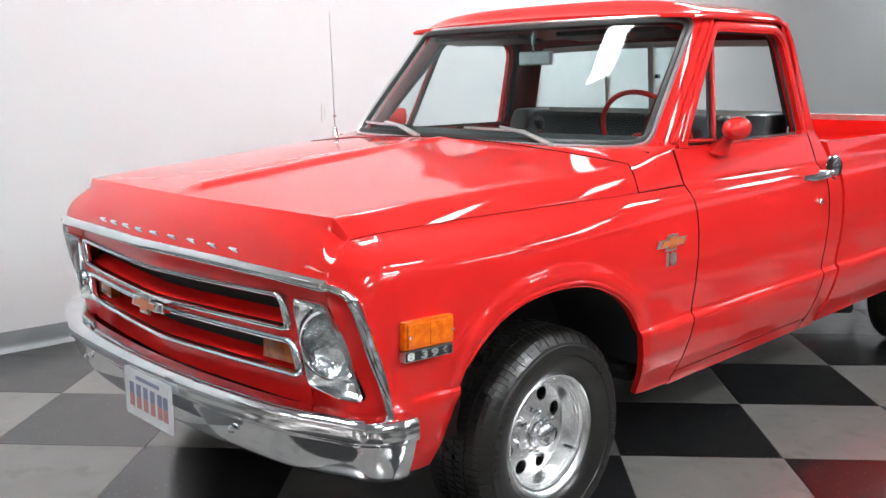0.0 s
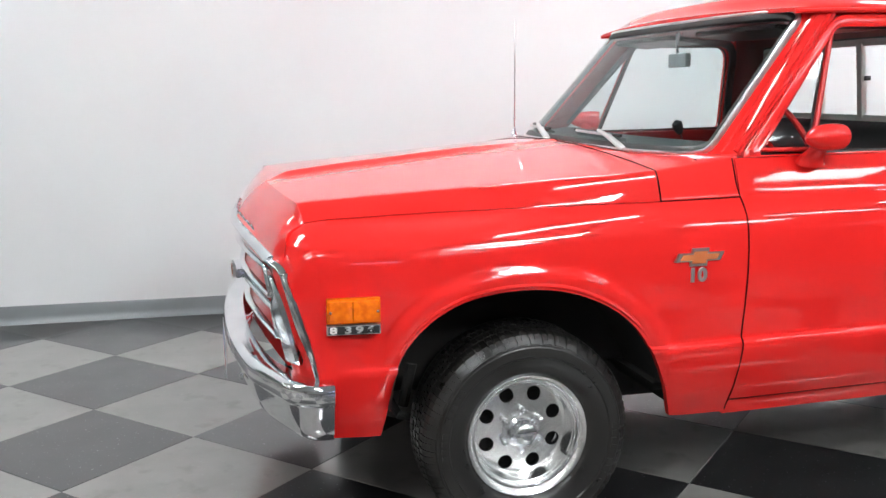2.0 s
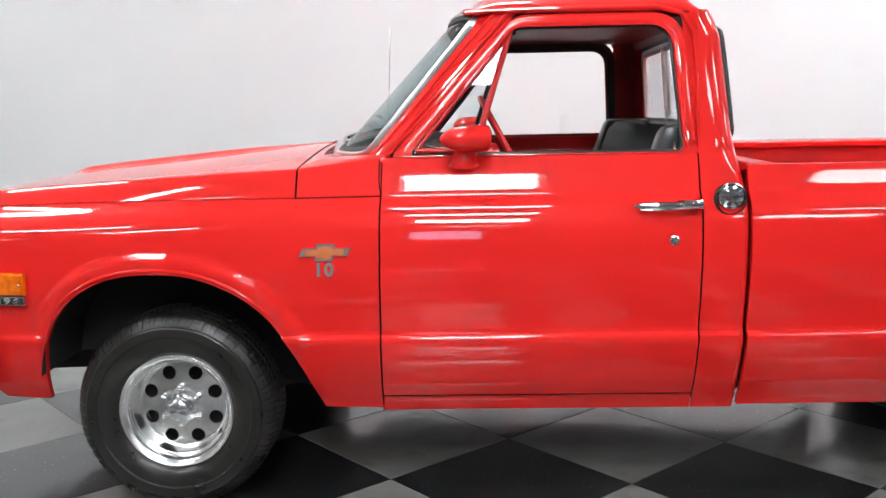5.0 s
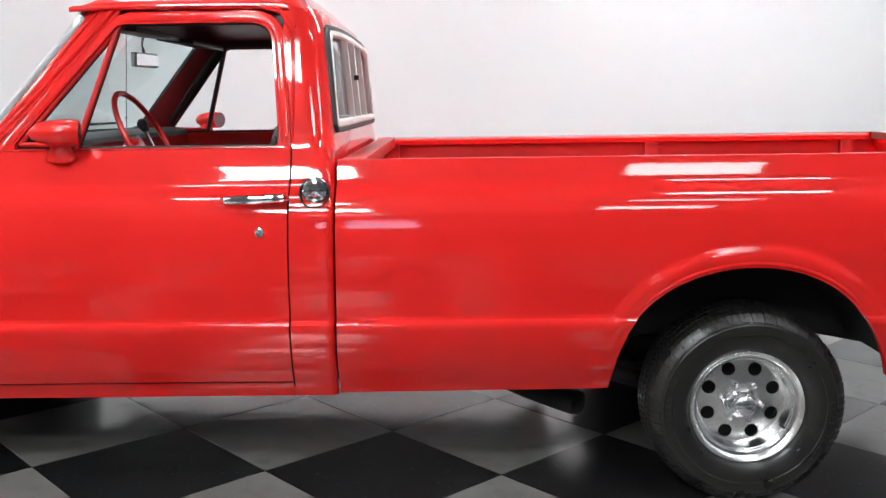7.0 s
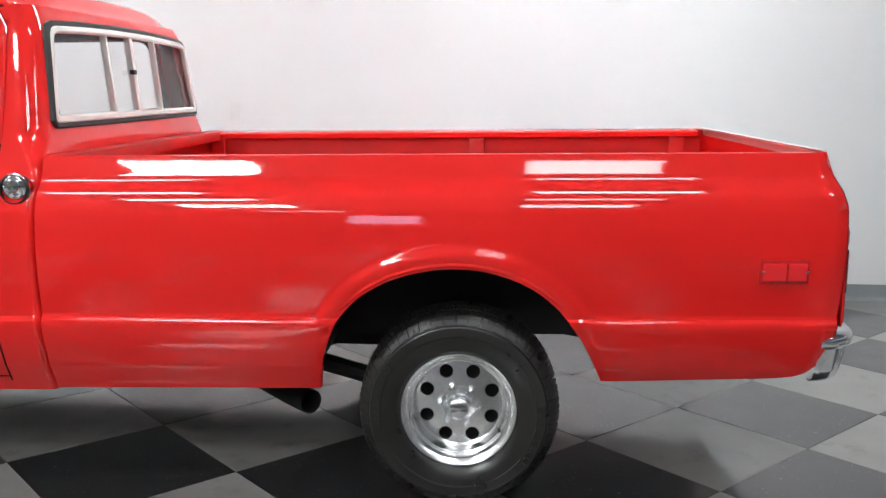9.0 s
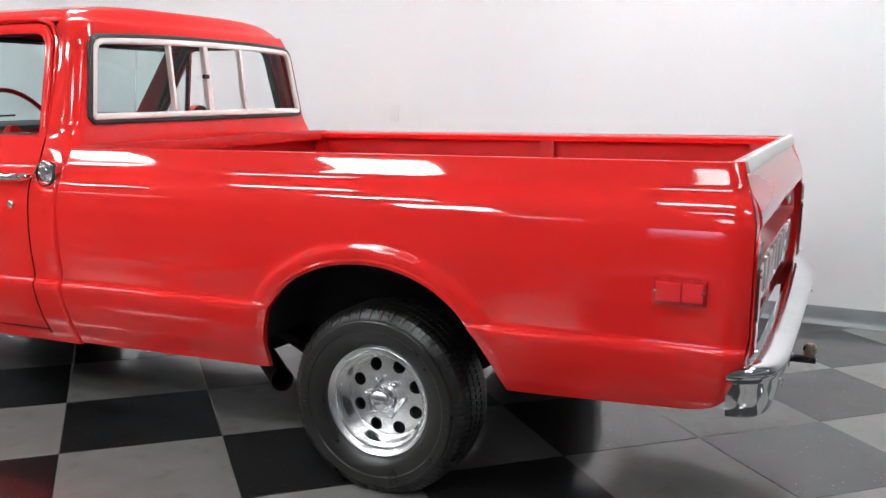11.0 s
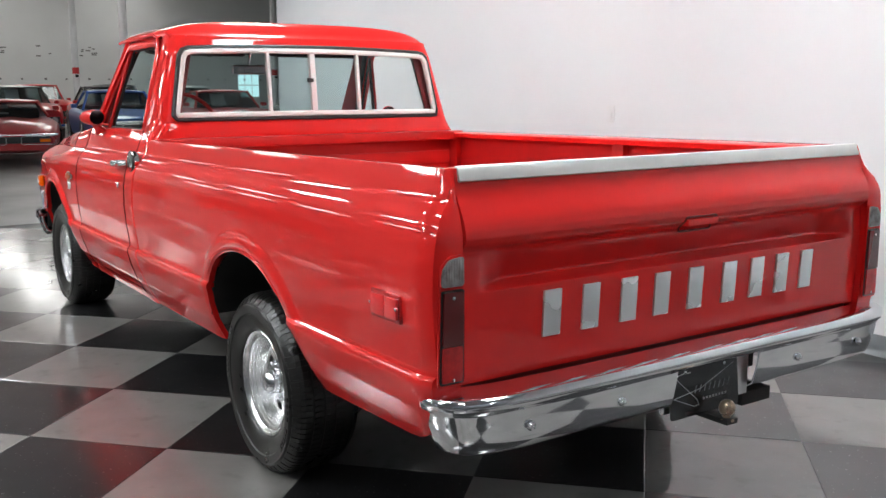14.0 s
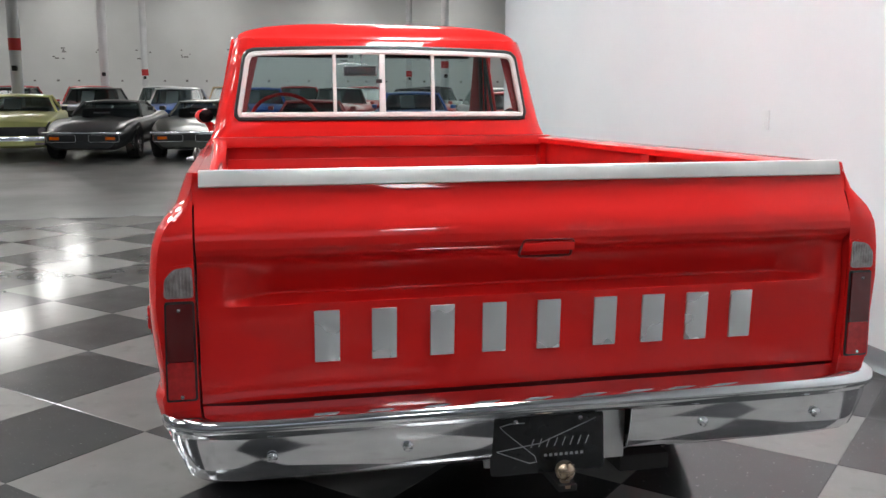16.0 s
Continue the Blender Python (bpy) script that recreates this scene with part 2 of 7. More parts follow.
def lathe(bm, profile, n=48, axis="y", center=(0, 0, 0), mat=0):
    """Turns (radius, along) rows round an axis."""
    c = Vector(center)
    rings = []
    for r, a in profile:
        ring = []
        for k in range(n):
            p, q = r * math.cos(k * math.tau / n), r * math.sin(k * math.tau / n)
            v = Vector((p, a, q)) if axis == "y" else Vector((a, p, q)) if axis == "x" else Vector((p, q, a))
            ring.append(bm.verts.new(c + v))
        rings.append(ring)
    for a, b in zip(rings, rings[1:]):
        for k in range(n):
            f = bm.faces.new((a[k], a[(k + 1) % n], b[(k + 1) % n], b[k]))
            f.material_index = mat
    return rings


def rounded(points, radii, seg=6):
    """A polygon in a plane with its corners rounded; closed list of 2D points."""
    out, n = [], len(points)
    for i in range(n):
        p, a, b = Vector(points[i]), Vector(points[i - 1]), Vector(points[(i + 1) % n])
        r = radii[i] if isinstance(radii, (list, tuple)) else radii
        if r <= 0:
            out.append(p)
            continue
        da, db = (a - p).normalized(), (b - p).normalized()
        p0, p1 = p + da * r, p + db * r
        for k in range(seg + 1):
            t = k / seg
            out.append((1 - t) ** 2 * p0 + 2 * t * (1 - t) * p + t * t * p1)
    return out


def resample(pts, n):
    """n points evenly along a closed 2D outline."""
    pts = [Vector(p) for p in pts]
    loop = pts + [pts[0]]
    d = [0.0]
    for a, b in zip(loop, loop[1:]):
        d.append(d[-1] + (b - a).length)
    out = []
    for k in range(n):
        s = d[-1] * k / n
        i = max(j for j in range(len(d)) if d[j] <= s + 1e-9)
        i = min(i, len(loop) - 2)
        t = (s - d[i]) / max(d[i + 1] - d[i], 1e-9)
        out.append(loop[i].lerp(loop[i + 1], t))
    return out


def annulus(bm, outer, inner, rings, fn, mat=0):
    """Quads between two closed 2D outlines with equally many points, laid on a surface by fn(a, b)."""
    n = len(outer)
    rows = []
    for k in range(rings + 1):
        rows.append([bm.verts.new(fn(*outer[i].lerp(inner[i], k / rings))) for i in range(n)])
    for a, b in zip(rows, rows[1:]):
        for i in range(n):
            f = bm.faces.new((a[i], a[(i + 1) % n], b[(i + 1) % n], b[i]))
            f.material_index = mat
    return rows


def fill_outline(bm, outline, fn, rings=4, mat=0):
    c = sum((Vector(p) for p in outline), Vector((0, 0))) / len(outline)
    rows = annulus(bm, [Vector(p) for p in outline], [c.lerp(Vector(p), 0.02) for p in outline], rings, fn, mat)
    f = bm.faces.new(rows[-1])
    f.material_index = mat
    return rows


def ring_bar(bm, outline, fn, out_fn, w, h, mat=0):
    """A bar of width w and height h that follows a closed outline on a surface."""
    n = len(outline)
    rings = []
    for i in range(n):
        p, a, b = outline[i], outline[i - 1], outline[(i + 1) % n]
        t = (b - a).normalized()
        s = Vector((t.y, -t.x))
        o = Vector(out_fn(*p))
        row = []
        for da, do in ((-w / 2, -h * 0.3), (-w / 2, h * 0.6), (-w / 4, h), (w / 4, h), (w / 2, h * 0.6), (w / 2, -h * 0.3)):
            q = p + s * da
            row.append(bm.verts.new(Vector(fn(*q)) + o * do))
        rings.append(row)
    for i in range(n):
        a, b = rings[i], rings[(i + 1) % n]
        for k in range(6):
            f = bm.faces.new((a[k], a[(k + 1) % 6], b[(k + 1) % 6], b[k]))
            f.material_index = mat
    return bm


def edge_return(bm, vec, keep=None):
    """Turns the open edges of a panel inwards, so that it has thickness."""
    edges = [e for e in bm.edges if e.is_boundary and (keep is None or keep(e))]
    r = bmesh.ops.extrude_edge_only(bm, edges=edges)
    for v in (g for g in r["geom"] if isinstance(g, bmesh.types.BMVert)):
        v.co += Vector(vec(v.co)) if callable(vec) else Vector(vec)


def thing(name, label, category, at=(0, 0, 0), group="", kind=""):
    ob = new(name)
    ob.empty_display_size = 0.2
    ob.location = at
    return tagged(ob, label, category, group, kind)


def flip(bm):
    for v in bm.verts:
        v.co.y = -v.co.y
    bmesh.ops.reverse_faces(bm, faces=bm.faces)
    return bm

# ---- the studio: floor, wall, ceiling ----
TURN = radians(-1.2)
WALL_Y, WALL_END, WALL_FAR = 2.36, -3.95, 20.0
EDGE = -3.95   # where the tiles stop and the concrete hall begins


def tile_place(i, j):
    c, s = math.cos(TURN), math.sin(TURN)
    return 1.555 + 0.431 * (i * c - j * s), -0.70 + 0.431 * (i * s + j * c)


def build_floor():
    bm = bmesh.new()
    box(bm, -44, WALL_FAR, -25, 30, -0.2, -0.006)
    floor = finish("floor", bm, [CONCRETE], smooth=False)
    tagged(floor, "polished grey concrete floor slab of the hall", "floor", kind="structure")
    bm = bmesh.new()
    box(bm, EDGE, WALL_FAR, -12, WALL_Y, -0.004, -0.0012)
    tagged(finish("tile_bed", bm, GROUT, floor, smooth=False), kind="structure")

    def tile_mesh(name, mat):
        bm = bmesh.new()
        h, b = 0.3046, 0.003
        d = h - 0.0006
        top = [bm.verts.new(((d - b) * sx, (d - b) * sy, 0.0)) for sx, sy in ((-1, -1), (1, -1), (1, 1), (-1, 1))]
        low = [bm.verts.new((d * sx, d * sy, -0.0012)) for sx, sy in ((-1, -1), (1, -1), (1, 1), (-1, 1))]
        bm.faces.new(top)
        for k in range(4):
            bm.faces.new((low[k], low[(k + 1) % 4], top[(k + 1) % 4], top[k]))
        me = bpy.data.meshes.new(name)
        bm.to_mesh(me)
        bm.free()
        me.materials.append(mat)
        return me
    light, dark = tile_mesh("tile", TILE_L), tile_mesh("tile", TILE_D)
    near = []
    far = {0: bmesh.new(), 1: bmesh.new()}
    for i in range(-40, 41):
        for j in range(-40, 41):
            if (i + j) % 2 == 0:
                continue
            x, y = tile_place(i, j)
            if not (EDGE + 0.25 < x < 11 and -11 < y < WALL_Y - 0.1):
                continue
            # rows of tiles run slantwise to the truck; the shade follows the row
            dark_one = (i + 1) % 2 == 0
            near.append((math.hypot(x - 2.0, (y + 0.5) * 1.3), x, y, dark_one))
    near.sort()
    for k, (_, x, y, dk) in enumerate(near):
        if k < 290:
            ob = new("tile", dark if dk else light)
            ob.parent = floor
            ob.matrix_basis = Matrix.Translation((x, y, 0)) @ Matrix.Rotation(TURN + radians(45), 4, "Z")
        else:
            bm = far[int(dk)]
            m = Matrix.Translation((x, y, 0)) @ Matrix.Rotation(TURN + radians(45), 4, "Z")
            bm.faces.new([bm.verts.new(m @ Vector((0.301 * a, 0.301 * b, 0))) for a, b in ((-1, -1), (1, -1), (1, 1), (-1, 1))])
    for k, mat in ((0, TILE_L), (1, TILE_D)):
        tagged(finish("tiles", far[k], mat, floor, smooth=False), kind="stuff")
    return floor


def build_walls():
    bm = bmesh.new()
    box(bm, WALL_END, WALL_FAR, WALL_Y, WALL_Y + 0.16, 0, 5.2)
    wall = finish("wall_north", bm, WALLW, smooth=False)
    tagged(wall, "smooth white painted studio wall behind the truck", "wall", kind="structure")
    bm = bmesh.new()
    foot = [(0.0, 0.108), (-0.004, 0.109), (-0.007, 0.104), (-0.007, 0.045), (-0.010, 0.028), (-0.018, 0.014), (-0.032, 0.006), (-0.036, 0.001)]
    ends = [[bm.verts.new((x, WALL_Y - 0.0005 + y, z)) for y, z in foot] for x in (WALL_END, WALL_FAR)]
    for i in range(len(foot) - 1):
        bm.faces.new((ends[0][i], ends[1][i], ends[1][i + 1], ends[0][i + 1]))
    tagged(finish("baseboard", bm, COVE), "grey vinyl cove base along the white wall", "baseboard", kind="structure")
    # Unseen wall, kept grey so that less bounced light reaches the tailgate.
    bm = bmesh.new()
    box(bm, WALL_FAR, WALL_FAR + 0.16, -25, WALL_Y + 0.16, 0, 5.2)
    tagged(finish("wall_east", bm, HALLWALL, smooth=False), "unseen plain grey wall closing the studio", "wall", kind="structure")
    bm = bmesh.new()
    box(bm, -44, WALL_FAR, -25.2, -25, 0, 7)
    tagged(finish("wall_south", bm, HALLWALL, smooth=False), "plain grey hall wall", "wall", kind="structure")
    bm = bmesh.new()
    box(bm, -44.2, -44, -25, 30, 0, 9.5)
    tagged(finish("wall_west", bm, HALLWALL, smooth=False), "pale grey concrete far wall of the hall", "wall", kind="structure")
    bm = bmesh.new()
    box(bm, -44, WALL_FAR, 30, 30.2, 0, 9.5)
    tagged(finish("wall_hall_side", bm, HALLWALL, smooth=False), "plain grey side wall of the hall", "wall", kind="structure")
    bm = bmesh.new()
    box(bm, -44, WALL_FAR, -25, 30, 7.0, 7.2)
    tagged(finish("ceiling", bm, CEIL, smooth=False), "high pale hall ceiling", "ceiling", kind="structure")


def ceiling_light(x, y, z, along, mat, w=1.22, d=0.30):
    t = thing("ceiling_light", "white two-tube fluorescent ceiling light fixture, lit, some added as fill", "ceiling light", (x, y, z), "ceiling lights")
    a, b = (w, d) if along else (d, w)
    bm = bmesh.new()
    box(bm, -a / 2 - 0.02, a / 2 + 0.02, -b / 2 - 0.02, b / 2 + 0.02, 0.004, 0.09, 0.006)
    part("frame", bm, CEIL, t)
    bm = bmesh.new()
    box(bm, -a / 2, a / 2, -b / 2, b / 2, -0.035, 0.0, 0.01)
    part("diffuser", bm, mat, t)
    for sx in (-a * 0.35, a * 0.35):
        bm = bmesh.new()
        tube(bm, [(sx if along else 0, 0 if along else sx, 0.09), (sx if along else 0, 0 if along else sx, 7.0 - z)], 0.006, 6)
        part("hanger", bm, STEEL, t)
    return t


build_floor()
build_walls()
for y in (-2.3, -4.25, -5.9, -9.2):
    for x in (-2.2, 0.92, 4.05):
        if (x < 4 or y > -6) and (x > -2 or y > -5):
            ceiling_light(x, y, 3.6, True, DIFF if x < -2 else DIFF_NEAR if y > -3 else DIFF_DIM if x > 4 or y < -8 else DIFF_SIDE, 1.0, 0.27 if y > -3 else 0.46)
# Two added fixtures that brighten the tailgate, rear floor and far wall.
ceiling_light(6.4, -2.3, 3.6, True, DIFF_DIM, 1.0, 0.46)
ceiling_light(10.6, 0.9, 3.6, True, DIFF_DIM, 1.0, 0.46)
# The last of these is added to light the tailgate from above.
for x, y in ((-2.35, 0.55), (0.8, 0.55), (3.6, 0.55), (4.72, 0.55)):
    ceiling_light(x, y, 3.6, True, DIFF, 1.0, 0.46)
for x in (-41, -34, -27, -20, -13):
    for y in (-15.2, -8.6, -1.95, 4.7, 11.35):
        if x == -13 and -9 < y < 0:
            continue
        ceiling_light(x, y, 6.75, True, DIFF_H, 3.0, 1.15)


def switch_plate():
    t = thing("light_switch", "white light switch plate on the white wall", "light switch", (1.60, WALL_Y, 1.208))
    bm = bmesh.new()
    box(bm, -0.036, 0.036, -0.007, -0.0005, -0.06, 0.06, 0.003)
    part("plate", bm, PLATE_PAINT, t)
    bm = bmesh.new()
    box(bm, -0.016, 0.016, -0.011, -0.0072, -0.033, 0.033, 0.002)
    part("rocker", bm, PLATE_PAINT, t)


PLATE_PAINT = material("white_switch_plastic", (0.72, 0.72, 0.72), 0.3)
switch_plate()

# ---- the truck: surfaces ----
truck = thing("pickup_truck", "glossy red 1960s long-bed pickup truck parked on the checkered tile floor", "pickup truck")

SIDE = [(0.30, 0.868), (0.345, 0.885), (0.42, 0.925), (0.50, 0.953), (0.555, 0.966), (0.572, 0.968), (0.584, 0.964), (0.592, 0.955),
        (0.602, 0.953), (0.64, 0.957), (0.70, 0.965), (0.80, 0.971), (0.88, 0.968), (0.94, 0.960), (0.98, 0.947), (1.005, 0.931),
        (1.022, 0.914), (1.035, 0.902), (1.06, 0.893), (1.09, 0.882), (1.12, 0.870), (1.155, 0.855), (1.61, 0.738), (1.75, 0.70)]
side_w = curve(SIDE)
LEVELS = [0.30 + 0.012 * k for k in range(80)]
LEVELS = sorted(set([round(z, 4) for z in LEVELS if not 0.55 < z < 0.61] + [0.552, 0.562, 0.572, 0.578, 0.584, 0.588, 0.592, 0.597, 0.602, 0.607]))


def front_inset(x):
    t = min(1.0, max(0.0, (0.5 - x) / 1.15))
    e = min(1.0, max(0.0, (-0.56 - x) / 0.20))
    return 0.055 * t ** 1.8 + 0.014 * e ** 2


NOSE_R = 0.045
NOSE_LINE = [Vector(p) for p in ((-0.76, 0.84), (-0.76, 0.905), (-0.735, 0.945), (-0.70, 0.980), (-0.66, 1.000), (-0.60, 1.008))]


def shoulder(x, z):
    """The fenders' shoulders are broad and round at the nose, tight at the cowl."""
    k = 1 - smooth01((x + 0.62) / 1.10)
    t = min(1.0, max(0.0, (z - 0.90) / 0.108))
    # the body line fades out ahead of the front wheel
    fade = 1 - smooth01((x + 0.60) / 0.14)
    flat = 0.0
    if 0.46 < z < 0.70:
        flat = fade * (lerp(side_w(0.46), side_w(0.70), (z - 0.46) / 0.24) + 0.012 * math.sin(math.pi * (z - 0.46) / 0.24) - side_w(z))
    # the leading corner rolls round towards the bright moulding
    roll = 0.0
    if x < -0.58 and z > 0.85:
        d = min(NOSE_R, arch_gap(NOSE_LINE, x, z))
        roll = (NOSE_R - math.sqrt(NOSE_R ** 2 - (NOSE_R - d) ** 2)) * smooth01((z - 0.85) / 0.06) * (1 - smooth01((x + 0.71) / 0.13))
    return flat - 0.082 * k * t ** 2.2 - roll


def rear_inset(x):
    e = min(1.0, max(0.0, (x - 4.36) / 0.06))
    return 0.020 * e ** 2


# wheel openings as (x, z) lines, in the truck's own heights
ARCH_F = [(-0.448, 0.345), (-0.435, 0.45), (-0.42, 0.54), (-0.395, 0.62), (-0.345, 0.690), (-0.28, 0.742), (-0.20, 0.778), (-0.10, 0.796), (0.0, 0.797),
          (0.09, 0.785), (0.18, 0.753), (0.26, 0.708), (0.33, 0.645), (0.385, 0.565), (0.435, 0.47), (0.497, 0.325)]
ARCH_R = [(2.761, 0.318), (2.775, 0.42), (2.795, 0.50), (2.83, 0.58), (2.885, 0.645), (2.95, 0.692), (3.03, 0.728), (3.12, 0.750), (3.22, 0.757),
          (3.32, 0.745), (3.41, 0.715), (3.48, 0.675), (3.545, 0.618), (3.605, 0.54), (3.65, 0.46), (3.698, 0.352)]


def smooth_line(line, n=5):
    """More points on a line, by a Catmull-Rom curve."""
    out = []
    for i in range(len(line) - 1):
        p = [Vector(line[max(0, min(len(line) - 1, i + k))]) for k in (-1, 0, 1, 2)]
        for k in range(n):
            t = k / n
            out.append(0.5 * ((2 * p[1]) + (p[2] - p[0]) * t + (2 * p[0] - 5 * p[1] + 4 * p[2] - p[3]) * t * t + (3 * p[1] - p[0] - 3 * p[2] + p[3]) * t ** 3))
    return out + [Vector(line[-1])]


AF, AR = smooth_line(ARCH_F), smooth_line(ARCH_R)


def arch_gap(line, x, z):
    best = 9.0
    p = Vector((x, z))
    for a, b in zip(line, line[1:]):
        d = b - a
        t = min(1.0, max(0.0, (p - a).dot(d) / max(d.length_squared, 1e-12)))
        best = min(best, (p - a - d * t).length)
    return best


def side_panel(xs, inset, bottom, top, arch=None, flare=0.020, depth=0.022, extra=None):
    """A panel of the truck's left side between the lines bottom(x) and top(x), with an open wheel arch."""
    bm = bmesh.new()
    lim = {}
    if arch:
        ax, az = [p.x for p in arch], [p.y for p in arch]
        xs = sorted(set(round(x, 5) for x in list(xs) + ax))
    rows = []
    for x in xs:
        lo, hi = bottom(x), top(x)
        if arch and ax[0] < x < ax[-1]:
            lo = max(lo, float(np.interp(x, ax, az)))
        col = []
        for z in LEVELS:
            zz = min(hi, max(lo, z))
            w = side_w(zz) - inset(x)
            if arch:
                g = arch_gap(arch, x, zz) if abs(x - (ax[0] + ax[-1]) / 2) < 0.75 else 9
                k = smooth01((0.078 - g) / 0.036) * smooth01((zz - 0.53) / 0.09)
                w = lerp(w, max(w, 0.956 - inset(x)), k * 0.6) + flare * k - 0.005 * smooth01((0.03 - g) / 0.03)
            if extra:
                w += extra(x, zz)
            col.append((x, -w, zz))
        rows.append(col)
    vs = [[bm.verts.new(c) for c in col] for col in rows]
    for a, b in zip(vs, vs[1:]):
        for k in range(len(LEVELS) - 1):
            q = [a[k], a[k + 1], b[k + 1], b[k]]
            if len({tuple(round(c, 5) for c in v.co) for v in q}) >= 3:
                bm.faces.new(q)
    bmesh.ops.remove_doubles(bm, verts=bm.verts, dist=2e-5)
    bmesh.ops.dissolve_degenerate(bm, dist=1e-5, edges=bm.edges)
    edge_return(bm, (0, depth, 0))
    return bm


def both(make, name, mat, parent=None, label="", angle=32.0):
    out = []
    for s in (0, 1):
        bm = make()
        if s:
            flip(bm)
        out.append(bpart(name, bm, mat, parent or truck, label, angle))
    return out


def steps(a, b, n):
    return [a + (b - a) * k / n for k in range(n + 1)]


# front fenders: front edge leans, top edge follows the hood seam
fender_top = curve([(-0.76, 0.905), (-0.735, 0.945), (-0.70, 0.980), (-0.66, 1.000), (-0.60, 1.008), (-0.3, 1.018), (0.1, 1.026), (0.70, 1.030)])
fender_bot = curve([(-0.76, 0.86), (-0.745, 0.80), (-0.70, 0.66), (-0.665, 0.555), (-0.655, 0.50), (-0.635, 0.395), (-0.60, 0.363), (-0.44, 0.355), (0.45, 0.328), (0.70, 0.322)])
both(lambda: side_panel(steps(-0.76, -0.60, 16) + steps(-0.58, 0.688, 26), front_inset, fender_bot, fender_top, AF, 0.014, extra=shoulder), "front_fender", RED)

# rolled beads round the wheel openings
def arch_bead(line, inset, extra=None):
    bm = bmesh.new()
    pts = []
    mid = Vector(((line[0].x + line[-1].x) / 2, 0.36))
    for p in line:
        if p.y < 0.575:
            continue
        q = p + (p - mid).normalized() * 0.013
        w = max(side_w(q.y) - inset(q.x), lerp(side_w(q.y), 0.956, 0.6) - inset(q.x)) + 0.0135 * smooth01((q.y - 0.53) / 0.09)
        pts.append((q.x, -w + 0.0060, q.y))
    n = len(pts)
    tube(bm, pts, [0.0085 * min(1.0, 0.25 + 6 * min(k, n - 1 - k) / n) for k in range(n)], 10)
    return bm


both(lambda: arch_bead(AF, front_inset), "arch_bead", RED)
both(lambda: arch_bead(AR, lambda x: 0.0), "arch_bead", RED)

# doors: lower skin and window frame
door_bot, door_top = curve([(0.69, 0.370), (1.72, 0.370)]), curve([(0.69, 1.150), (1.72, 1.150)])
doors = both(lambda: side_panel(steps(0.694, 1.7005, 24), lambda x: 0.0, door_bot, door_top), "door", RED)

FRAME_OUT = rounded([(0.716, 1.152), (1.116, 1.603), (1.664, 1.603), (1.7005, 1.152)], [0.01, 0.05, 0.11, 0.005], 8)
FRAME_IN = rounded([(0.775, 1.156), (1.118, 1.563), (1.625, 1.563), (1.662, 1.156)], [0.015, 0.03, 0.075, 0.01], 8)


def side_point(x, z, dy=0.0):
    return (x, -(side_w(z)) + dy, z)


def door_frame():
    bm = bmesh.new()
    o, i = resample(FRAME_OUT, 96), resample(FRAME_IN, 96)
    annulus(bm, o, i, 3, lambda a, b: side_point(a, b, 0.0))
    edge_return(bm, (0, 0.045, 0))
    return bm


def vent_bar():
    bm = bmesh.new()
    tube(bm, [side_point(0.985, 1.150, 0.018), side_point(1.115, 1.578, 0.018)], 0.010, 8)
    tube(bm, [side_point(0.800, 1.172, 0.018), side_point(0.985, 1.168, 0.018)], 0.008, 8)
    tube(bm, [side_point(0.800, 1.172, 0.018), side_point(1.095, 1.535, 0.018)], 0.008, 8)
    return bm


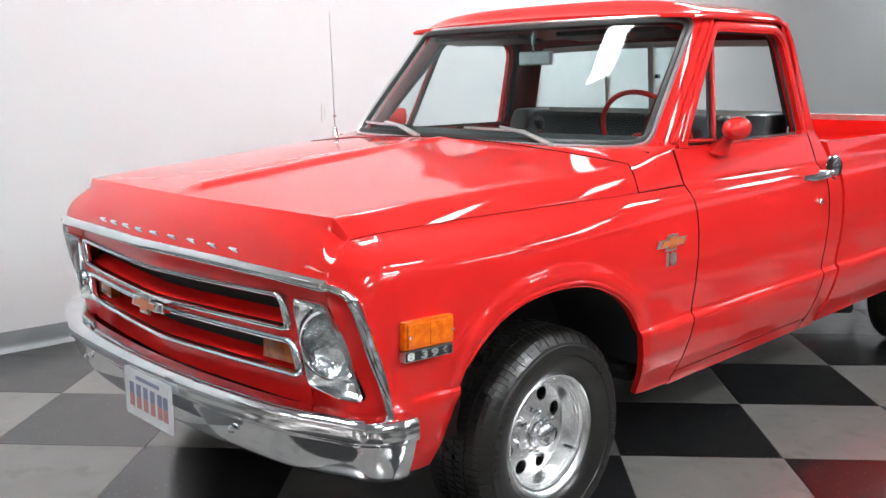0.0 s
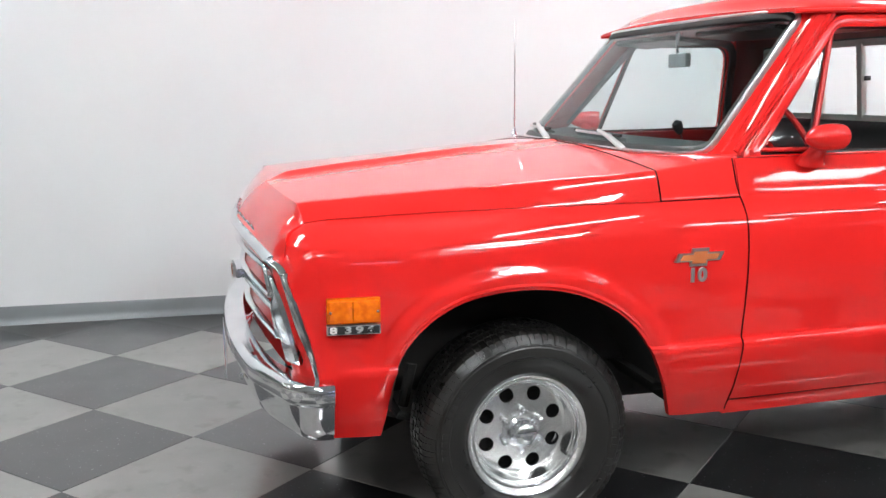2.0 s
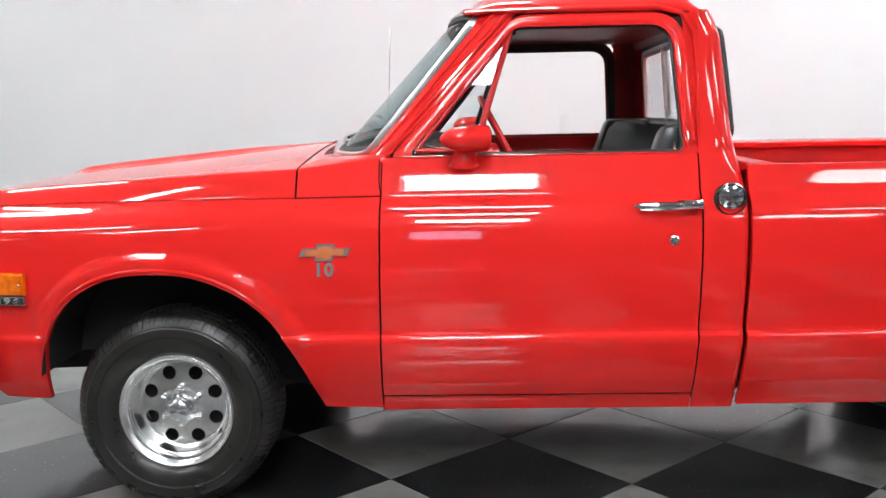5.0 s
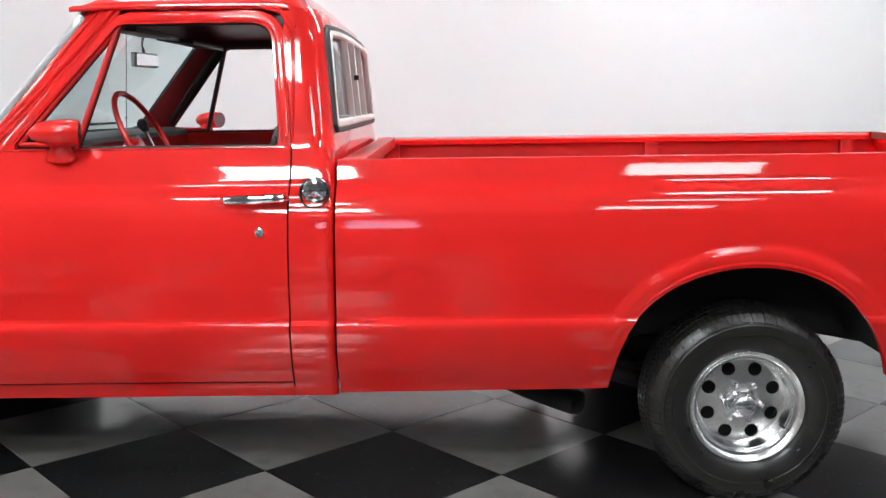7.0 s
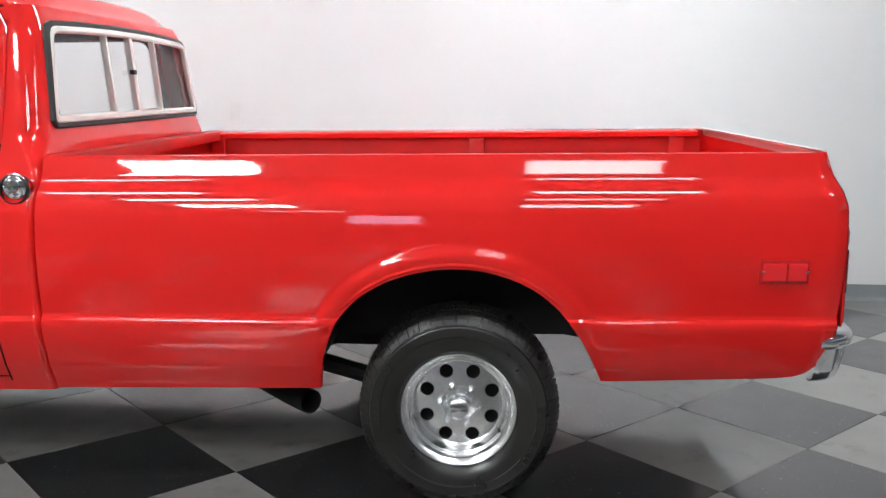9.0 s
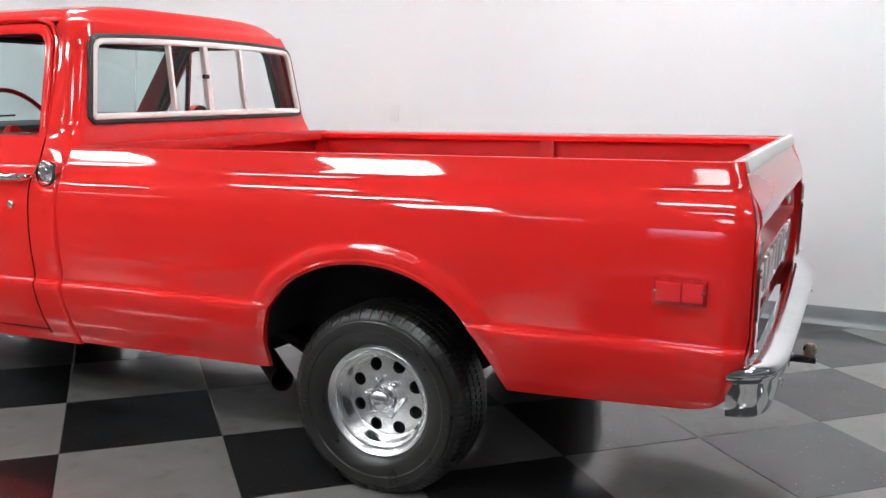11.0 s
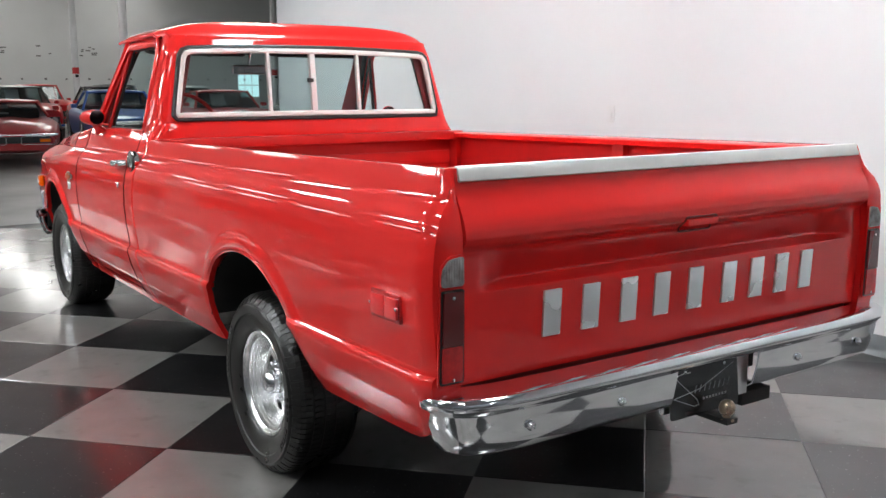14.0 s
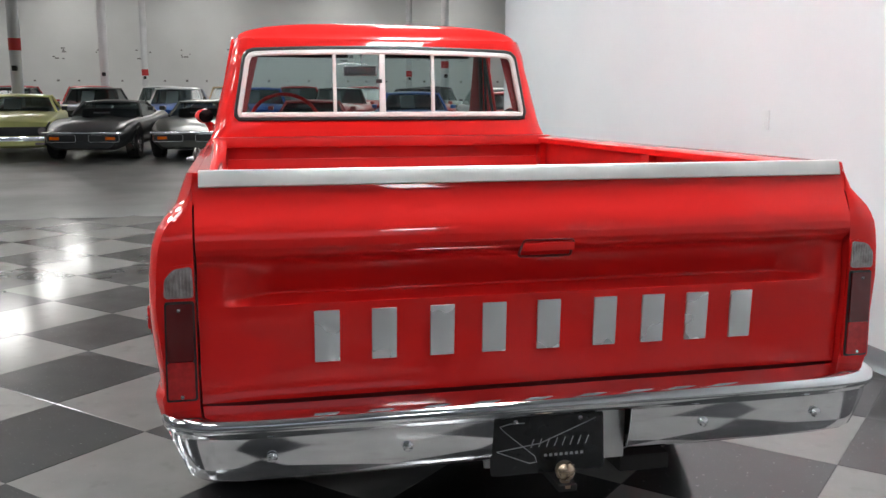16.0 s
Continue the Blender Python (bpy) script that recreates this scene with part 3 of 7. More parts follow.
for k, d in enumerate(doors):
    for nm, make, mat, lb in (("window_frame", door_frame, RED, ""), ("vent_window_frame", vent_bar, RED_IN, "")):
        bm = make()
        if k:
            flip(bm)
        bpart(nm, bm, mat, d, lb)
    bm = bmesh.new()
    tri_out = resample(rounded([(0.80, 1.172), (1.093, 1.53), (0.985, 1.168)], 0.01, 4), 30)
    fill_outline(bm, tri_out, lambda a, b: side_point(a, b, 0.022), 2)
    if k:
        flip(bm)
    g = bpart("vent_glass", bm, GLASS, d, "clear triangular vent glass")
    g.visible_shadow = False
    # Added bead in place of the frame's curve, to split its highlight.
    bm = bmesh.new()
    ring_bar(bm, [p.lerp(q, 0.45) for p, q in zip(resample(FRAME_OUT, 96), resample(FRAME_IN, 96))], lambda a, b: side_point(a, b, 0.0), lambda a, b: (0, -1, 0), 0.030, 0.006)
    bmesh.ops.delete(bm, geom=[v for v in bm.verts if v.co.z < 1.165], context="VERTS")
    if k:
        flip(bm)
    bpart("frame_moulding", bm, RED, d, angle=80)
    # black seal along the sill and opening
    bm = bmesh.new()
    ring_bar(bm, resample(FRAME_IN, 96), lambda a, b: side_point(a, b, 0.030), lambda a, b: (0, -1, 0), 0.012, 0.006)
    if k:
        flip(bm)
    bpart("window_seal", bm, BLACK, d, "black rubber window seal")
    bm = bmesh.new()
    ring_bar(bm, [p.lerp(q, 0.5) for p, q in zip(resample(FRAME_OUT, 96), resample(FRAME_IN, 96))], lambda a, b: side_point(a, b, 0.052), lambda a, b: (0, 1, 0), 0.034, 0.012)
    bmesh.ops.delete(bm, geom=[v for v in bm.verts if v.co.z < 1.185], context="VERTS")
    if k:
        flip(bm)
    bpart("weatherstrip", bm, BLACK, d, "black inner weatherstrip")
    # Added cover over the bright red frame, with shade in its colour.
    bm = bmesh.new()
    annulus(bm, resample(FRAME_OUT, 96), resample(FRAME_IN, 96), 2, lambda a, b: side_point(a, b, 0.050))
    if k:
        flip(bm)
    bpart("frame_lining", bm, RED_SHADED, d, "inner frame lining, its red darkened for shade")
    bm = bmesh.new()
    tube(bm, [side_point(0.985, 1.150, 0.034), side_point(1.115, 1.578, 0.034)], 0.0105, 8)
    tube(bm, [side_point(0.800, 1.172, 0.032), side_point(1.095, 1.535, 0.032)], 0.0085, 8)
    if k:
        flip(bm)
    bpart("vent_seal", bm, BLACK, d, "black inner vent seal")

# rockers under the doors
def rocker():
    bm = bmesh.new()
    grid(bm, lambda u, v: (lerp(0.690, 1.704, u), -(side_w(lerp(0.312, 0.368, v)) - 0.003), lerp(0.312, 0.368, v)), 6, 6)
    edge_return(bm, (0, 0.05, 0))
    return bm


both(rocker, "rocker_panel", RED)

# cab body behind the doors' rear edges
def rear_jamb():
    bm = bmesh.new()
    grid(bm, lambda u, v: (lerp(1.665, 1.725, u), -(side_w(lerp(0.38, 1.60, v)) - 0.010), lerp(0.38, 1.60, v)), 3, 30)
    return bm


both(rear_jamb, "door_jamb", RED)

# cab: rear corners and back panel


def cab_back_x(z):
    return float(np.interp(z, [0.34, 1.15, 1.25, 1.53, 1.60, 1.65], [1.848, 1.848, 1.838, 1.812, 1.785, 1.745]))


def cab_radius(z):
    return lerp(0.022, 0.085, smooth01((z - 1.02) / 0.18))


def cab_rear(s, z):
    """Plan line round the cab's back at height z; s from -1 (left door) to 1 (right door)."""
    w, xb = side_w(z), cab_back_x(z)
    r = cab_radius(z)
    a = abs(s)
    sign = -1 if s < 0 else 1
    if a <= 0.78:
        return (xb - 0.012 * (a / 0.78) ** 4 * smooth01((z - 1.0) / 0.2), sign * a / 0.78 * (w - r), z)
    if a <= 0.93:
        t = (a - 0.78) / 0.15 * math.pi / 2
        return (xb - 0.012 * smooth01((z - 1.0) / 0.2) - r + r * math.cos(t), sign * (w - r + r * math.sin(t)), z)
    t = (a - 0.93) / 0.07
    return (lerp(xb - 0.012 * smooth01((z - 1.0) / 0.2) - r, 1.706, t), sign * w, z)


def rear_s(y, z):
    return 0.78 * y / (side_w(z) - cab_radius(z))


def bowed(points):
    """The rear window's upper edge rises towards its middle."""
    return [Vector((p.x, p.y + 0.018 * (1 - (p.x / 0.72) ** 2) * max(0.0, p.y - 1.2) / 0.35)) for p in points]


def cab_shell():
    bm = bmesh.new()
    for sg in (-1, 1):
        zs = steps(0.313, 1.02, 48) + steps(1.035, 1.61, 26)
        vs = [[bm.verts.new(cab_rear(sg * s, z)) for z in zs] for s in [1.0, 0.965] + steps(0.93, 0.78, 10)]
        for a, b in zip(vs, vs[1:]):
            for k in range(len(zs) - 1):
                bm.faces.new((a[k], a[k + 1], b[k + 1], b[k]))
    hole = bowed(resample(rounded([(-0.752, 1.205), (-0.694, 1.546), (0.694, 1.546), (0.752, 1.205)], [0.020, 0.045, 0.045, 0.020], 6), 120))
    hs = [Vector((rear_s(p.x, p.y), p.y)) for p in hole]
    # choose for each hole point the outer point in the same direction
    c = Vector((0.0, 1.37))
    outs = []
    for p in hs:
        d = p - c
        kx = 0.78 / abs(d.x) if abs(d.x) > 1e-6 else 1e9
        kz = ((1.61 - c.y) / d.y) if d.y > 1e-6 else ((1.02 - c.y) / d.y) if d.y < -1e-6 else 1e9
        outs.append(c + d * max(1.0, min(kx, kz)))
    annulus(bm, outs, hs, 5, lambda a, b: cab_rear(a, b))
    return bm, hole


shell, HOLE = cab_shell()
bpart("cab_rear_panel", shell, RED, truck)
bm = bmesh.new()
grid(bm, lambda u, v: (1.834, lerp(-0.86, 0.86, u), lerp(0.36, 1.03, v)), 2, 2)
bpart("cab_back_lower", bm, RED, truck)


def rear_glass_point(y, z, off=0.0):
    x, yy, zz = cab_rear(rear_s(y, z), z)
    return (x + off, yy, zz)


bm = bmesh.new()
ring_bar(bm, HOLE, lambda a, b: rear_glass_point(a, b), lambda a, b: (1, 0, 0), 0.022, 0.014)
gasket = bpart("rear_window", bm, BLACK, truck, "sliding rear window in a black rubber gasket")
INNER = bowed(resample(rounded([(-0.735, 1.224), (-0.679, 1.528), (0.679, 1.528), (0.735, 1.224)], [0.010, 0.036, 0.036, 0.010], 6), 120))
bm = bmesh.new()
ring_bar(bm, INNER, lambda a, b: rear_glass_point(a, b), lambda a, b: (1, 0, 0), 0.028, 0.016)
bpart("slider_frame", bm, SATIN, gasket, "pale satin aluminium slider frame")
for y, w in ((-0.255, 0.016), (-0.012, 0.030), (0.252, 0.016)):
    bm = bmesh.new()
    box(bm, 1.80, 1.825, y - w / 2, y + w / 2, 1.225, 1.543, 0.003)
    for v in bm.verts:
        v.co.x += cab_back_x(v.co.z) - 1.812
    bpart("slider_bar", bm, SATIN, gasket)
bm = bmesh.new()
fill_outline(bm, INNER, lambda a, b: rear_glass_point(a, b, -0.006), 5)
g = bpart("rear_glass", bm, GLASS, gasket, "clear sliding rear glass")
g.visible_shadow = False
bm = bmesh.new()
box(bm, 1.825, 1.845, -0.045, -0.015, 1.385, 1.405, 0.003)
bpart("slider_latch", bm, BLACK, gasket)

# roof
def roof_point(u, v):
    """u along from windscreen to back, v across."""
    y = lerp(-1, 1, v)
    fx = 0.905 + 0.055 * y * y
    x = lerp(fx, 1.772 - 0.03 * y ** 8, u)
    a = 1 - abs(y) ** 3.6
    b = 1 - abs(2 * u - 1) ** (6 if u < 0.5 else 4.2)
    edge = 1.622
    z = edge + 0.082 * max(0.0, a) ** 0.55 * (0.30 + 0.70 * max(0.0, b) ** 0.6) * (1 if u > 0 else 1)
    if u < 0.12:
        z = lerp(1.624 + 0.016 * (1 - y * y), z, smooth01(u / 0.12))
    if u > 0.9:
        z = lerp(z, 1.606, smooth01((u - 0.9) / 0.1))
    w = 0.744 - 0.02 * u
    return (x, y * w, z)


bm = bmesh.new()
grid(bm, lambda u, v: roof_point(u, 0.5 - 0.5 * math.cos(math.pi * v)), 40, 48)
edge_return(bm, (0, 0, -0.014))
bpart("roof", bm, RED, truck, angle=45)
for sg in (-1, 1):
    bm = bmesh.new()
    pts = [(0.955, sg * 0.748, 1.612), (1.10, sg * 0.752, 1.616), (1.35, sg * 0.752, 1.619), (1.58, sg * 0.750, 1.617), (1.66, sg * 0.752, 1.595), (1.697, sg * 0.766, 1.53), (1.7035, sg * 0.793, 1.40), (1.7045, sg * 0.826, 1.27), (1.7045, sg * 0.850, 1.17)]
    tube(bm, [(p.x, p.y, z) for p, z in zip(*(lambda q: ([Vector((a[0], a[1])) for a in q], [a[2] for a in q]))(pts))], [0.008, 0.008, 0.008, 0.008, 0.008, 0.0075, 0.006, 0.005, 0.003], 8)
    bpart("drip_rail", bm, RED, truck)

# windscreen, its surround and pillars
def screen_point(a, b, off=0.0):
    """a across in -1..1, b up in 0..1."""
    w = lerp(0.765, 0.705, b)
    y = a * w
    x = lerp(0.648, 0.998, b) - lerp(0.150, 0.105, b) * (0.75 * (1 - min(1.0, abs(a)) ** 7) + 0.25 * (1 - a * a))
    z = lerp(1.172, 1.600, b) + 0.010 * (1 - a * a) * (1 - b) * 0
    return (x - off, y, z)


WS = resample(rounded([(-1, 0), (-1, 1), (1, 1), (1, 0)], 0.09, 6), 160)
bm = bmesh.new()
fill_outline(bm, WS, lambda a, b: screen_point(a, b), 8)
g = bpart("windscreen", bm, SCREEN, truck, "clear curved windscreen with slight green tint")
g.visible_shadow = False


def screen_trim(scale, w, h, off):
    bm = bmesh.new()
    n = len(WS)
    rings = []
    for i in range(n):
        p = WS[i]
        q = Vector((p.x * (1 + scale[0]), 0.5 + (p.y - 0.5) * (1 + scale[1])))
        a, b = Vector(screen_point(WS[i - 1].x, WS[i - 1].y)), Vector(screen_point(WS[(i + 1) % n].x, WS[(i + 1) % n].y))
        t = (b - a).normalized()
        c = Vector(screen_point(q.x, q.y, off))
        nrm = Vector((-0.75, p.x * 0.3, 0.62)).normalized()
        s = t.cross(nrm).normalized()
        rings.append([bm.verts.new(c + s * da + nrm * do) for da, do in ((-w, -h), (-w, h * 0.5), (-w * 0.5, h), (w * 0.5, h), (w, h * 0.5), (w, -h))])
    for i in range(n):
        r0, r1 = rings[i], rings[(i + 1) % n]
        for k in range(6):
            bm.faces.new((r0[k], r0[(k + 1) % 6], r1[(k + 1) % 6], r1[k]))
    return bm


ws = bpart("windscreen_gasket", screen_trim((0.012, 0.03), 0.017, 0.010, 0.0), BLACK, truck, "black rubber windscreen gasket")
bpart("bright_trim", screen_trim((0.030, 0.072), 0.007, 0.012, 0.004), STEEL, ws, "narrow bright metal trim")

for sg in (-1, 1):
    bm = bmesh.new()

    def pillar(u, v, sg=sg):
        b = lerp(-0.03, 1.05, v)
        z = lerp(1.172, 1.600, b)
        inner = Vector(screen_point(1.02, b)) - Vector((0, 0.010, 0)) * (b < 0)
        w = side_w(z)
        outer = Vector((lerp(0.728, 1.118, b), w - 0.002, z))
        p = inner.lerp(outer, u)
        p.y += 0.012 * math.sin(math.pi * u) ** 0.8
        p.x -= 0.006 * math.sin(math.pi * u)
        return (p.x, sg * p.y, p.z)
    grid(bm, pillar, 10, 14)
    pil = bpart("windscreen_pillar", bm, RED, truck)
    for u, r in ((0.40, 0.006), (0.80, 0.009)):
        bm = bmesh.new()
        tube(bm, [pillar(u, v) for v in steps(0.02, 1.0, 14)], r, 8)
        bpart("drip_moulding", bm, RED, pil)
bm = bmesh.new()


def header(u, v):
    a = lerp(-1.03, 1.03, u)
    p = Vector(screen_point(a, 1.03)).lerp(Vector(roof_point(0.0, 0.5 + a / 2.06)) + Vector((0.03, 0, -0.012)), v)
    return p


grid(bm, header, 24, 3)
bpart("windscreen_header", bm, RED, truck)

# hood and nose
def hood_point(u, v):
    """u from the nose's upper edge to the cowl, v across from left to right."""
    y = lerp(-1, 1, v)
    a = abs(y)
    x = lerp(-0.722 + 0.060 * a ** 1.6, 0.415, u)
    mid = float(np.interp(x, [-0.722, -0.67, -0.45, -0.222, 0.10, 0.415], [1.058, 1.068, 1.093, 1.114, 1.146, 1.172]))
    drop = lerp(0.012, 0.050, u ** 0.8)
    zl = fender_top(x) + 0.003
    w = side_w(fender_top(x)) - front_inset(x) + shoulder(x, fender_top(x)) - 0.001
    y0 = w - lerp(0.062, 0.050, u)
    if a < 0.82:
        yy, z = a / 0.82 * y0, mid - drop * (a / 0.82) ** 1.8
    else:
        t = (a - 0.82) / 0.18
        yy = lerp(y0, w, t)
        z = lerp(mid - drop, zl, t ** lerp(1.25, 1.7, u))
    ridge = 0.017 * smooth01(u / 0.09) * (1 - smooth01((abs(yy) - 0.010) / 0.055)) * (1 - 0.7 * smooth01((u - 0.55) / 0.45))
    return Vector((x, math.copysign(yy, y), z + ridge))


VS = sorted(set(round(v, 4) for v in [0.5 + 0.5 * s * k for s in (-1, 1) for k in [0, 0.01, 0.02, 0.03, 0.045, 0.06, 0.075, 0.09, 0.11, 0.14] + steps(0.18, 0.82, 14) + steps(0.83, 1.0, 16)]))
bm = bmesh.new()
us = steps(0, 0.12, 6) + steps(0.15, 1, 28)
vs = [[bm.verts.new(hood_point(u, v)) for v in VS] for u in us]
for a, b in zip(vs, vs[1:]):
    for k in range(len(VS) - 1):
        bm.faces.new((a[k], a[k + 1], b[k + 1], b[k]))


def lip_point(y):
    """The bright front edge of the hood at y."""
    a = abs(y) / 0.80
    return Vector((-0.838 + 0.072 * a ** 1.25, y, 0.918 - 0.016 * a * a))


rows = 12


def nose_w(x):
    return side_w(fender_top(x)) - front_inset(x) + shoulder(x, fender_top(x)) - 0.001


front = []
edge_y = abs(hood_point(0, 1).y)
for v in VS:
    p = hood_point(0, v)
    f = p.y / edge_y
    q = lip_point(f * nose_w(-0.760))
    row = []
    for k in range(1, rows + 1):
        t = k / rows
        m = p.lerp(q, t)
        xe = lerp(-0.662, -0.760, t)
        m.y = f * nose_w(xe)
        m.x -= 0.012 * math.sin(math.pi * t)
        m.z += 0.010 * math.sin(math.pi * t)
        m.z = lerp(m.z, fender_top(xe) + 0.003, abs(f) ** 10)
        row.append(bm.verts.new(m))
    front.append(row)
for k in range(len(VS) - 1):
    a, b = [vs[0][k]] + front[k], [vs[0][k + 1]] + front[k + 1]
    for i in range(rows):
        bm.faces.new((a[i], b[i], b[i + 1], a[i + 1]))
edge_return(bm, (0, 0, -0.016))
hood = bpart("hood", bm, RED, truck, "red hood with a raised centre spine", angle=28)

# cowl: one skin from the fender seam up and over to the windscreen
def cowl_lines():
    fr = [hood_point(1.0, 0.09 * k / 8) for k in range(9)] + [hood_point(1.0, lerp(0.09, 0.13, k / 4)) for k in range(1, 5)] + [hood_point(1.0, lerp(0.13, 0.5, k / 14)) for k in range(1, 15)]
    fr = [p + Vector((0.006 + 0.05 * smooth01((0.80 - abs(p.y)) / 0.35) * 0, 0, 0.0)) for p in fr]
    re = [Vector((0.690, -(side_w(z) - 0.0005), z)) for z in steps(1.035, 1.150, 8)]
    re += [Vector((0.704, -0.853, 1.157)), Vector((0.712, -0.842, 1.163)), Vector((0.700, -0.812, 1.165)), Vector((0.664, -0.782, 1.163))]
    re += [Vector(screen_point(lerp(-0.985, 0, k / 14), -0.035)) for k in range(1, 15)]
    return fr, re


COWL_F, COWL_R = cowl_lines()
COWL_K = len(COWL_F) - 1


def cowl_at(u, k):
    """u from the hood's edge to the windscreen, k a column, fractions allowed."""
    i = min(COWL_K - 1, int(k))
    p, q = COWL_F[i].lerp(COWL_F[i + 1], k - i), COWL_R[i].lerp(COWL_R[i + 1], k - i)
    m = p.lerp(q, u)
    if k < 9:
        m.y = lerp(m.y, -(side_w(m.z) - lerp(side_w(p.z) + p.y, 0.0005, u)), 1 - smooth01((k - 5) / 4))
    return m + Vector((0, 0, 0.005 * math.sin(math.pi * u) * smooth01((k - 8) / 5)))


bm = bmesh.new()
for sg in (1, -1):
    cols = [[bm.verts.new(Vector((1, sg, 1)) * cowl_at(i / 10, k / 2)) for i in range(11)] for k in range(2 * COWL_K + 1)]
    for a, b in zip(cols, cols[1:]):
        for i in range(10):
            bm.faces.new((a[i], b[i], b[i + 1], a[i + 1]) if sg > 0 else (b[i], a[i], a[i + 1], b[i + 1]))
bmesh.ops.remove_doubles(bm, verts=bm.verts, dist=1e-4)
edge_return(bm, (0, 0, -0.014))
cowl = bpart("cowl", bm, RED, truck, angle=50)


def cowl_top(u, v):
    y = -abs(lerp(-0.80, 0.80, v))
    p = cowl_at(u, 12 + 14 * (1 + max(-0.74, y) / 0.745))
    return Vector((p.x, math.copysign(p.y, v - 0.5), p.z))


for k in range(44):
    y = -0.60 + k * 1.2 / 43
    if abs(y + 0.05) < 0.05:
        continue
    bm = bmesh.new()
    p = cowl_top(0.42, 0.5 + y / 1.6)
    q = cowl_top(0.72, 0.5 + y / 1.6)
    tube(bm, [p + Vector((0, 0, -0.0005)), q + Vector((0, 0, -0.0005))], 0.0026, 5)
    bpart("vent_slot", bm, BLACK, cowl)

# dark beads along the panel joints, coloured as the gaps' shadow
def shut_line(points, r=0.0026):
    bm = bmesh.new()
    tube(bm, points, r, 6)
    return bm


SEAMS = [
    ([(1.7032, -(side_w(z) + 0.0004), z) for z in steps(0.352, 1.15, 50)], 0.0023),
    ([(x, -(side_w(0.369) + 0.0004), 0.369) for x in steps(0.692, 1.703, 6)], 0.0017),
    ([(0.6912, -(side_w(z) + 0.0004), z) for z in steps(0.330, 1.032, 40)], 0.0019),
    ([(lerp(0.6912, 0.684, smooth01((z - 1.032) / 0.05)), -(side_w(z) + 0.0004), z) for z in steps(1.032, 1.150, 10)], 0.0021),
    ([(x, -(side_w(fender_top(x) + 0.003) + 0.0003), fender_top(x) + 0.003) for x in steps(0.420, 0.690, 8)], 0.0016),
    ([hood_point(1.0, v) + Vector((0.003, 0, 0.0004)) for v in steps(0.0, 0.5, 30)], 0.0022),
    ([hood_point(u, 0.0) + Vector((0, -0.0005, 0.0)) for u in steps(0.0, 1.0, 30)], 0.0006),
    ([(x, -(side_w(fender_top(x) + 0.003) + 0.0003), fender_top(x) + 0.003) for x in (0.416, 0.421)] + [hood_point(1.0, v) + Vector((0.003, -0.0003, 0)) for v in (0.002, 0.004)], 0.0026),
]
for line, r in SEAMS:
    both(lambda: shut_line(line, r), "shut_line", SEAM, truck, "dark bead drawn as the shadow in a panel gap")

# ---- bed ----
bed_top = curve([(1.84, 1.110), (4.45, 1.112)])
bed_bot = curve([(1.84, 0.323), (2.76, 0.330), (3.69, 0.366), (4.25, 0.386), (4.33, 0.394), (4.38, 0.408), (4.41, 0.435), (4.43, 0.48)])


def bed_end(z):
    return float(np.interp(z, [0.40, 0.46, 0.55, 0.65, 0.80, 0.95, 1.0, 1.04, 1.11], [4.366, 4.395, 4.414, 4.422, 4.424, 4.422, 4.408, 4.389, 4.367]))


def bed_panel():
    bm = side_panel(steps(1.856, 2.70, 16) + steps(2.72, 3.75, 20) + steps(3.8, 4.30, 10) + steps(4.315, 4.42, 9), rear_inset, bed_bot, bed_top, AR, 0.014, 0.022)
    for v in bm.verts:
        if v.co.x > 4.25:
            lim = bed_end(v.co.z)
            v.co.x = 4.25 + (v.co.x - 4.25) * (lim - 4.25) / 0.17
    return bm


bed_sides = both(bed_panel, "bed_side", RED)
for k, bs in enumerate(bed_sides):
    def put(nm, bm, mat, lb="", k=k, bs=bs):
        if k:
            flip(bm)
        return bpart(nm, bm, mat, bs, lb)
    # rail on top, inner wall with posts
    bm = bmesh.new()
    sec = [(-0.868, 1.106), (-0.867, 1.111), (-0.862, 1.1125), (-0.800, 1.104), (-0.792, 1.099), (-0.792, 1.078), (-0.800, 1.076)]
    for x0, x1 in ((1.853, 4.335),):
        a = [bm.verts.new((x0, y, z)) for y, z in sec]
        b = [bm.verts.new((x1, y, z)) for y, z in sec]
        for i in range(len(sec) - 1):
            bm.faces.new((a[i], b[i], b[i + 1], a[i + 1]))
        bm.faces.new(a)
        bm.faces.new(b)
    put("bed_rail", bm, RED)
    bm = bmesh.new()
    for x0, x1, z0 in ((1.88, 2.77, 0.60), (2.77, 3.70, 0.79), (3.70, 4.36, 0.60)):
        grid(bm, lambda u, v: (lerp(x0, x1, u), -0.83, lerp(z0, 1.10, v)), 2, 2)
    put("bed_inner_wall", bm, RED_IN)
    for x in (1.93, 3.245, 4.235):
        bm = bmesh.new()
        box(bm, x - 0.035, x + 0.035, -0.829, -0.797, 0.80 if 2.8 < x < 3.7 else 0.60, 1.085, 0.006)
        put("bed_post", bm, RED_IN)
    # end face that carries the tail lamp
    bm = bmesh.new()

    def endface(u, v):
        z = lerp(0.43, 1.110, v)
        x = bed_end(z)
        w = side_w(z) - rear_inset(4.42)
        return (x + 0.0035 + 0.003 * math.sin(math.pi * u), -lerp(w - 0.0, 0.862, u), z)
    grid(bm, endface, 5, 30)
    grid(bm, lambda u, v: (bed_end(lerp(0.43, 1.11, v)) - 0.06 * u, -0.862, lerp(0.43, 1.11, v)), 2, 30)
    put("bed_end", bm, RED)

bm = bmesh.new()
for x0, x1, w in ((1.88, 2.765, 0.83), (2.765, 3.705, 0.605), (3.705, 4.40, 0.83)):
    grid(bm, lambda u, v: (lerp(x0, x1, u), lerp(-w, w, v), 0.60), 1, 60)
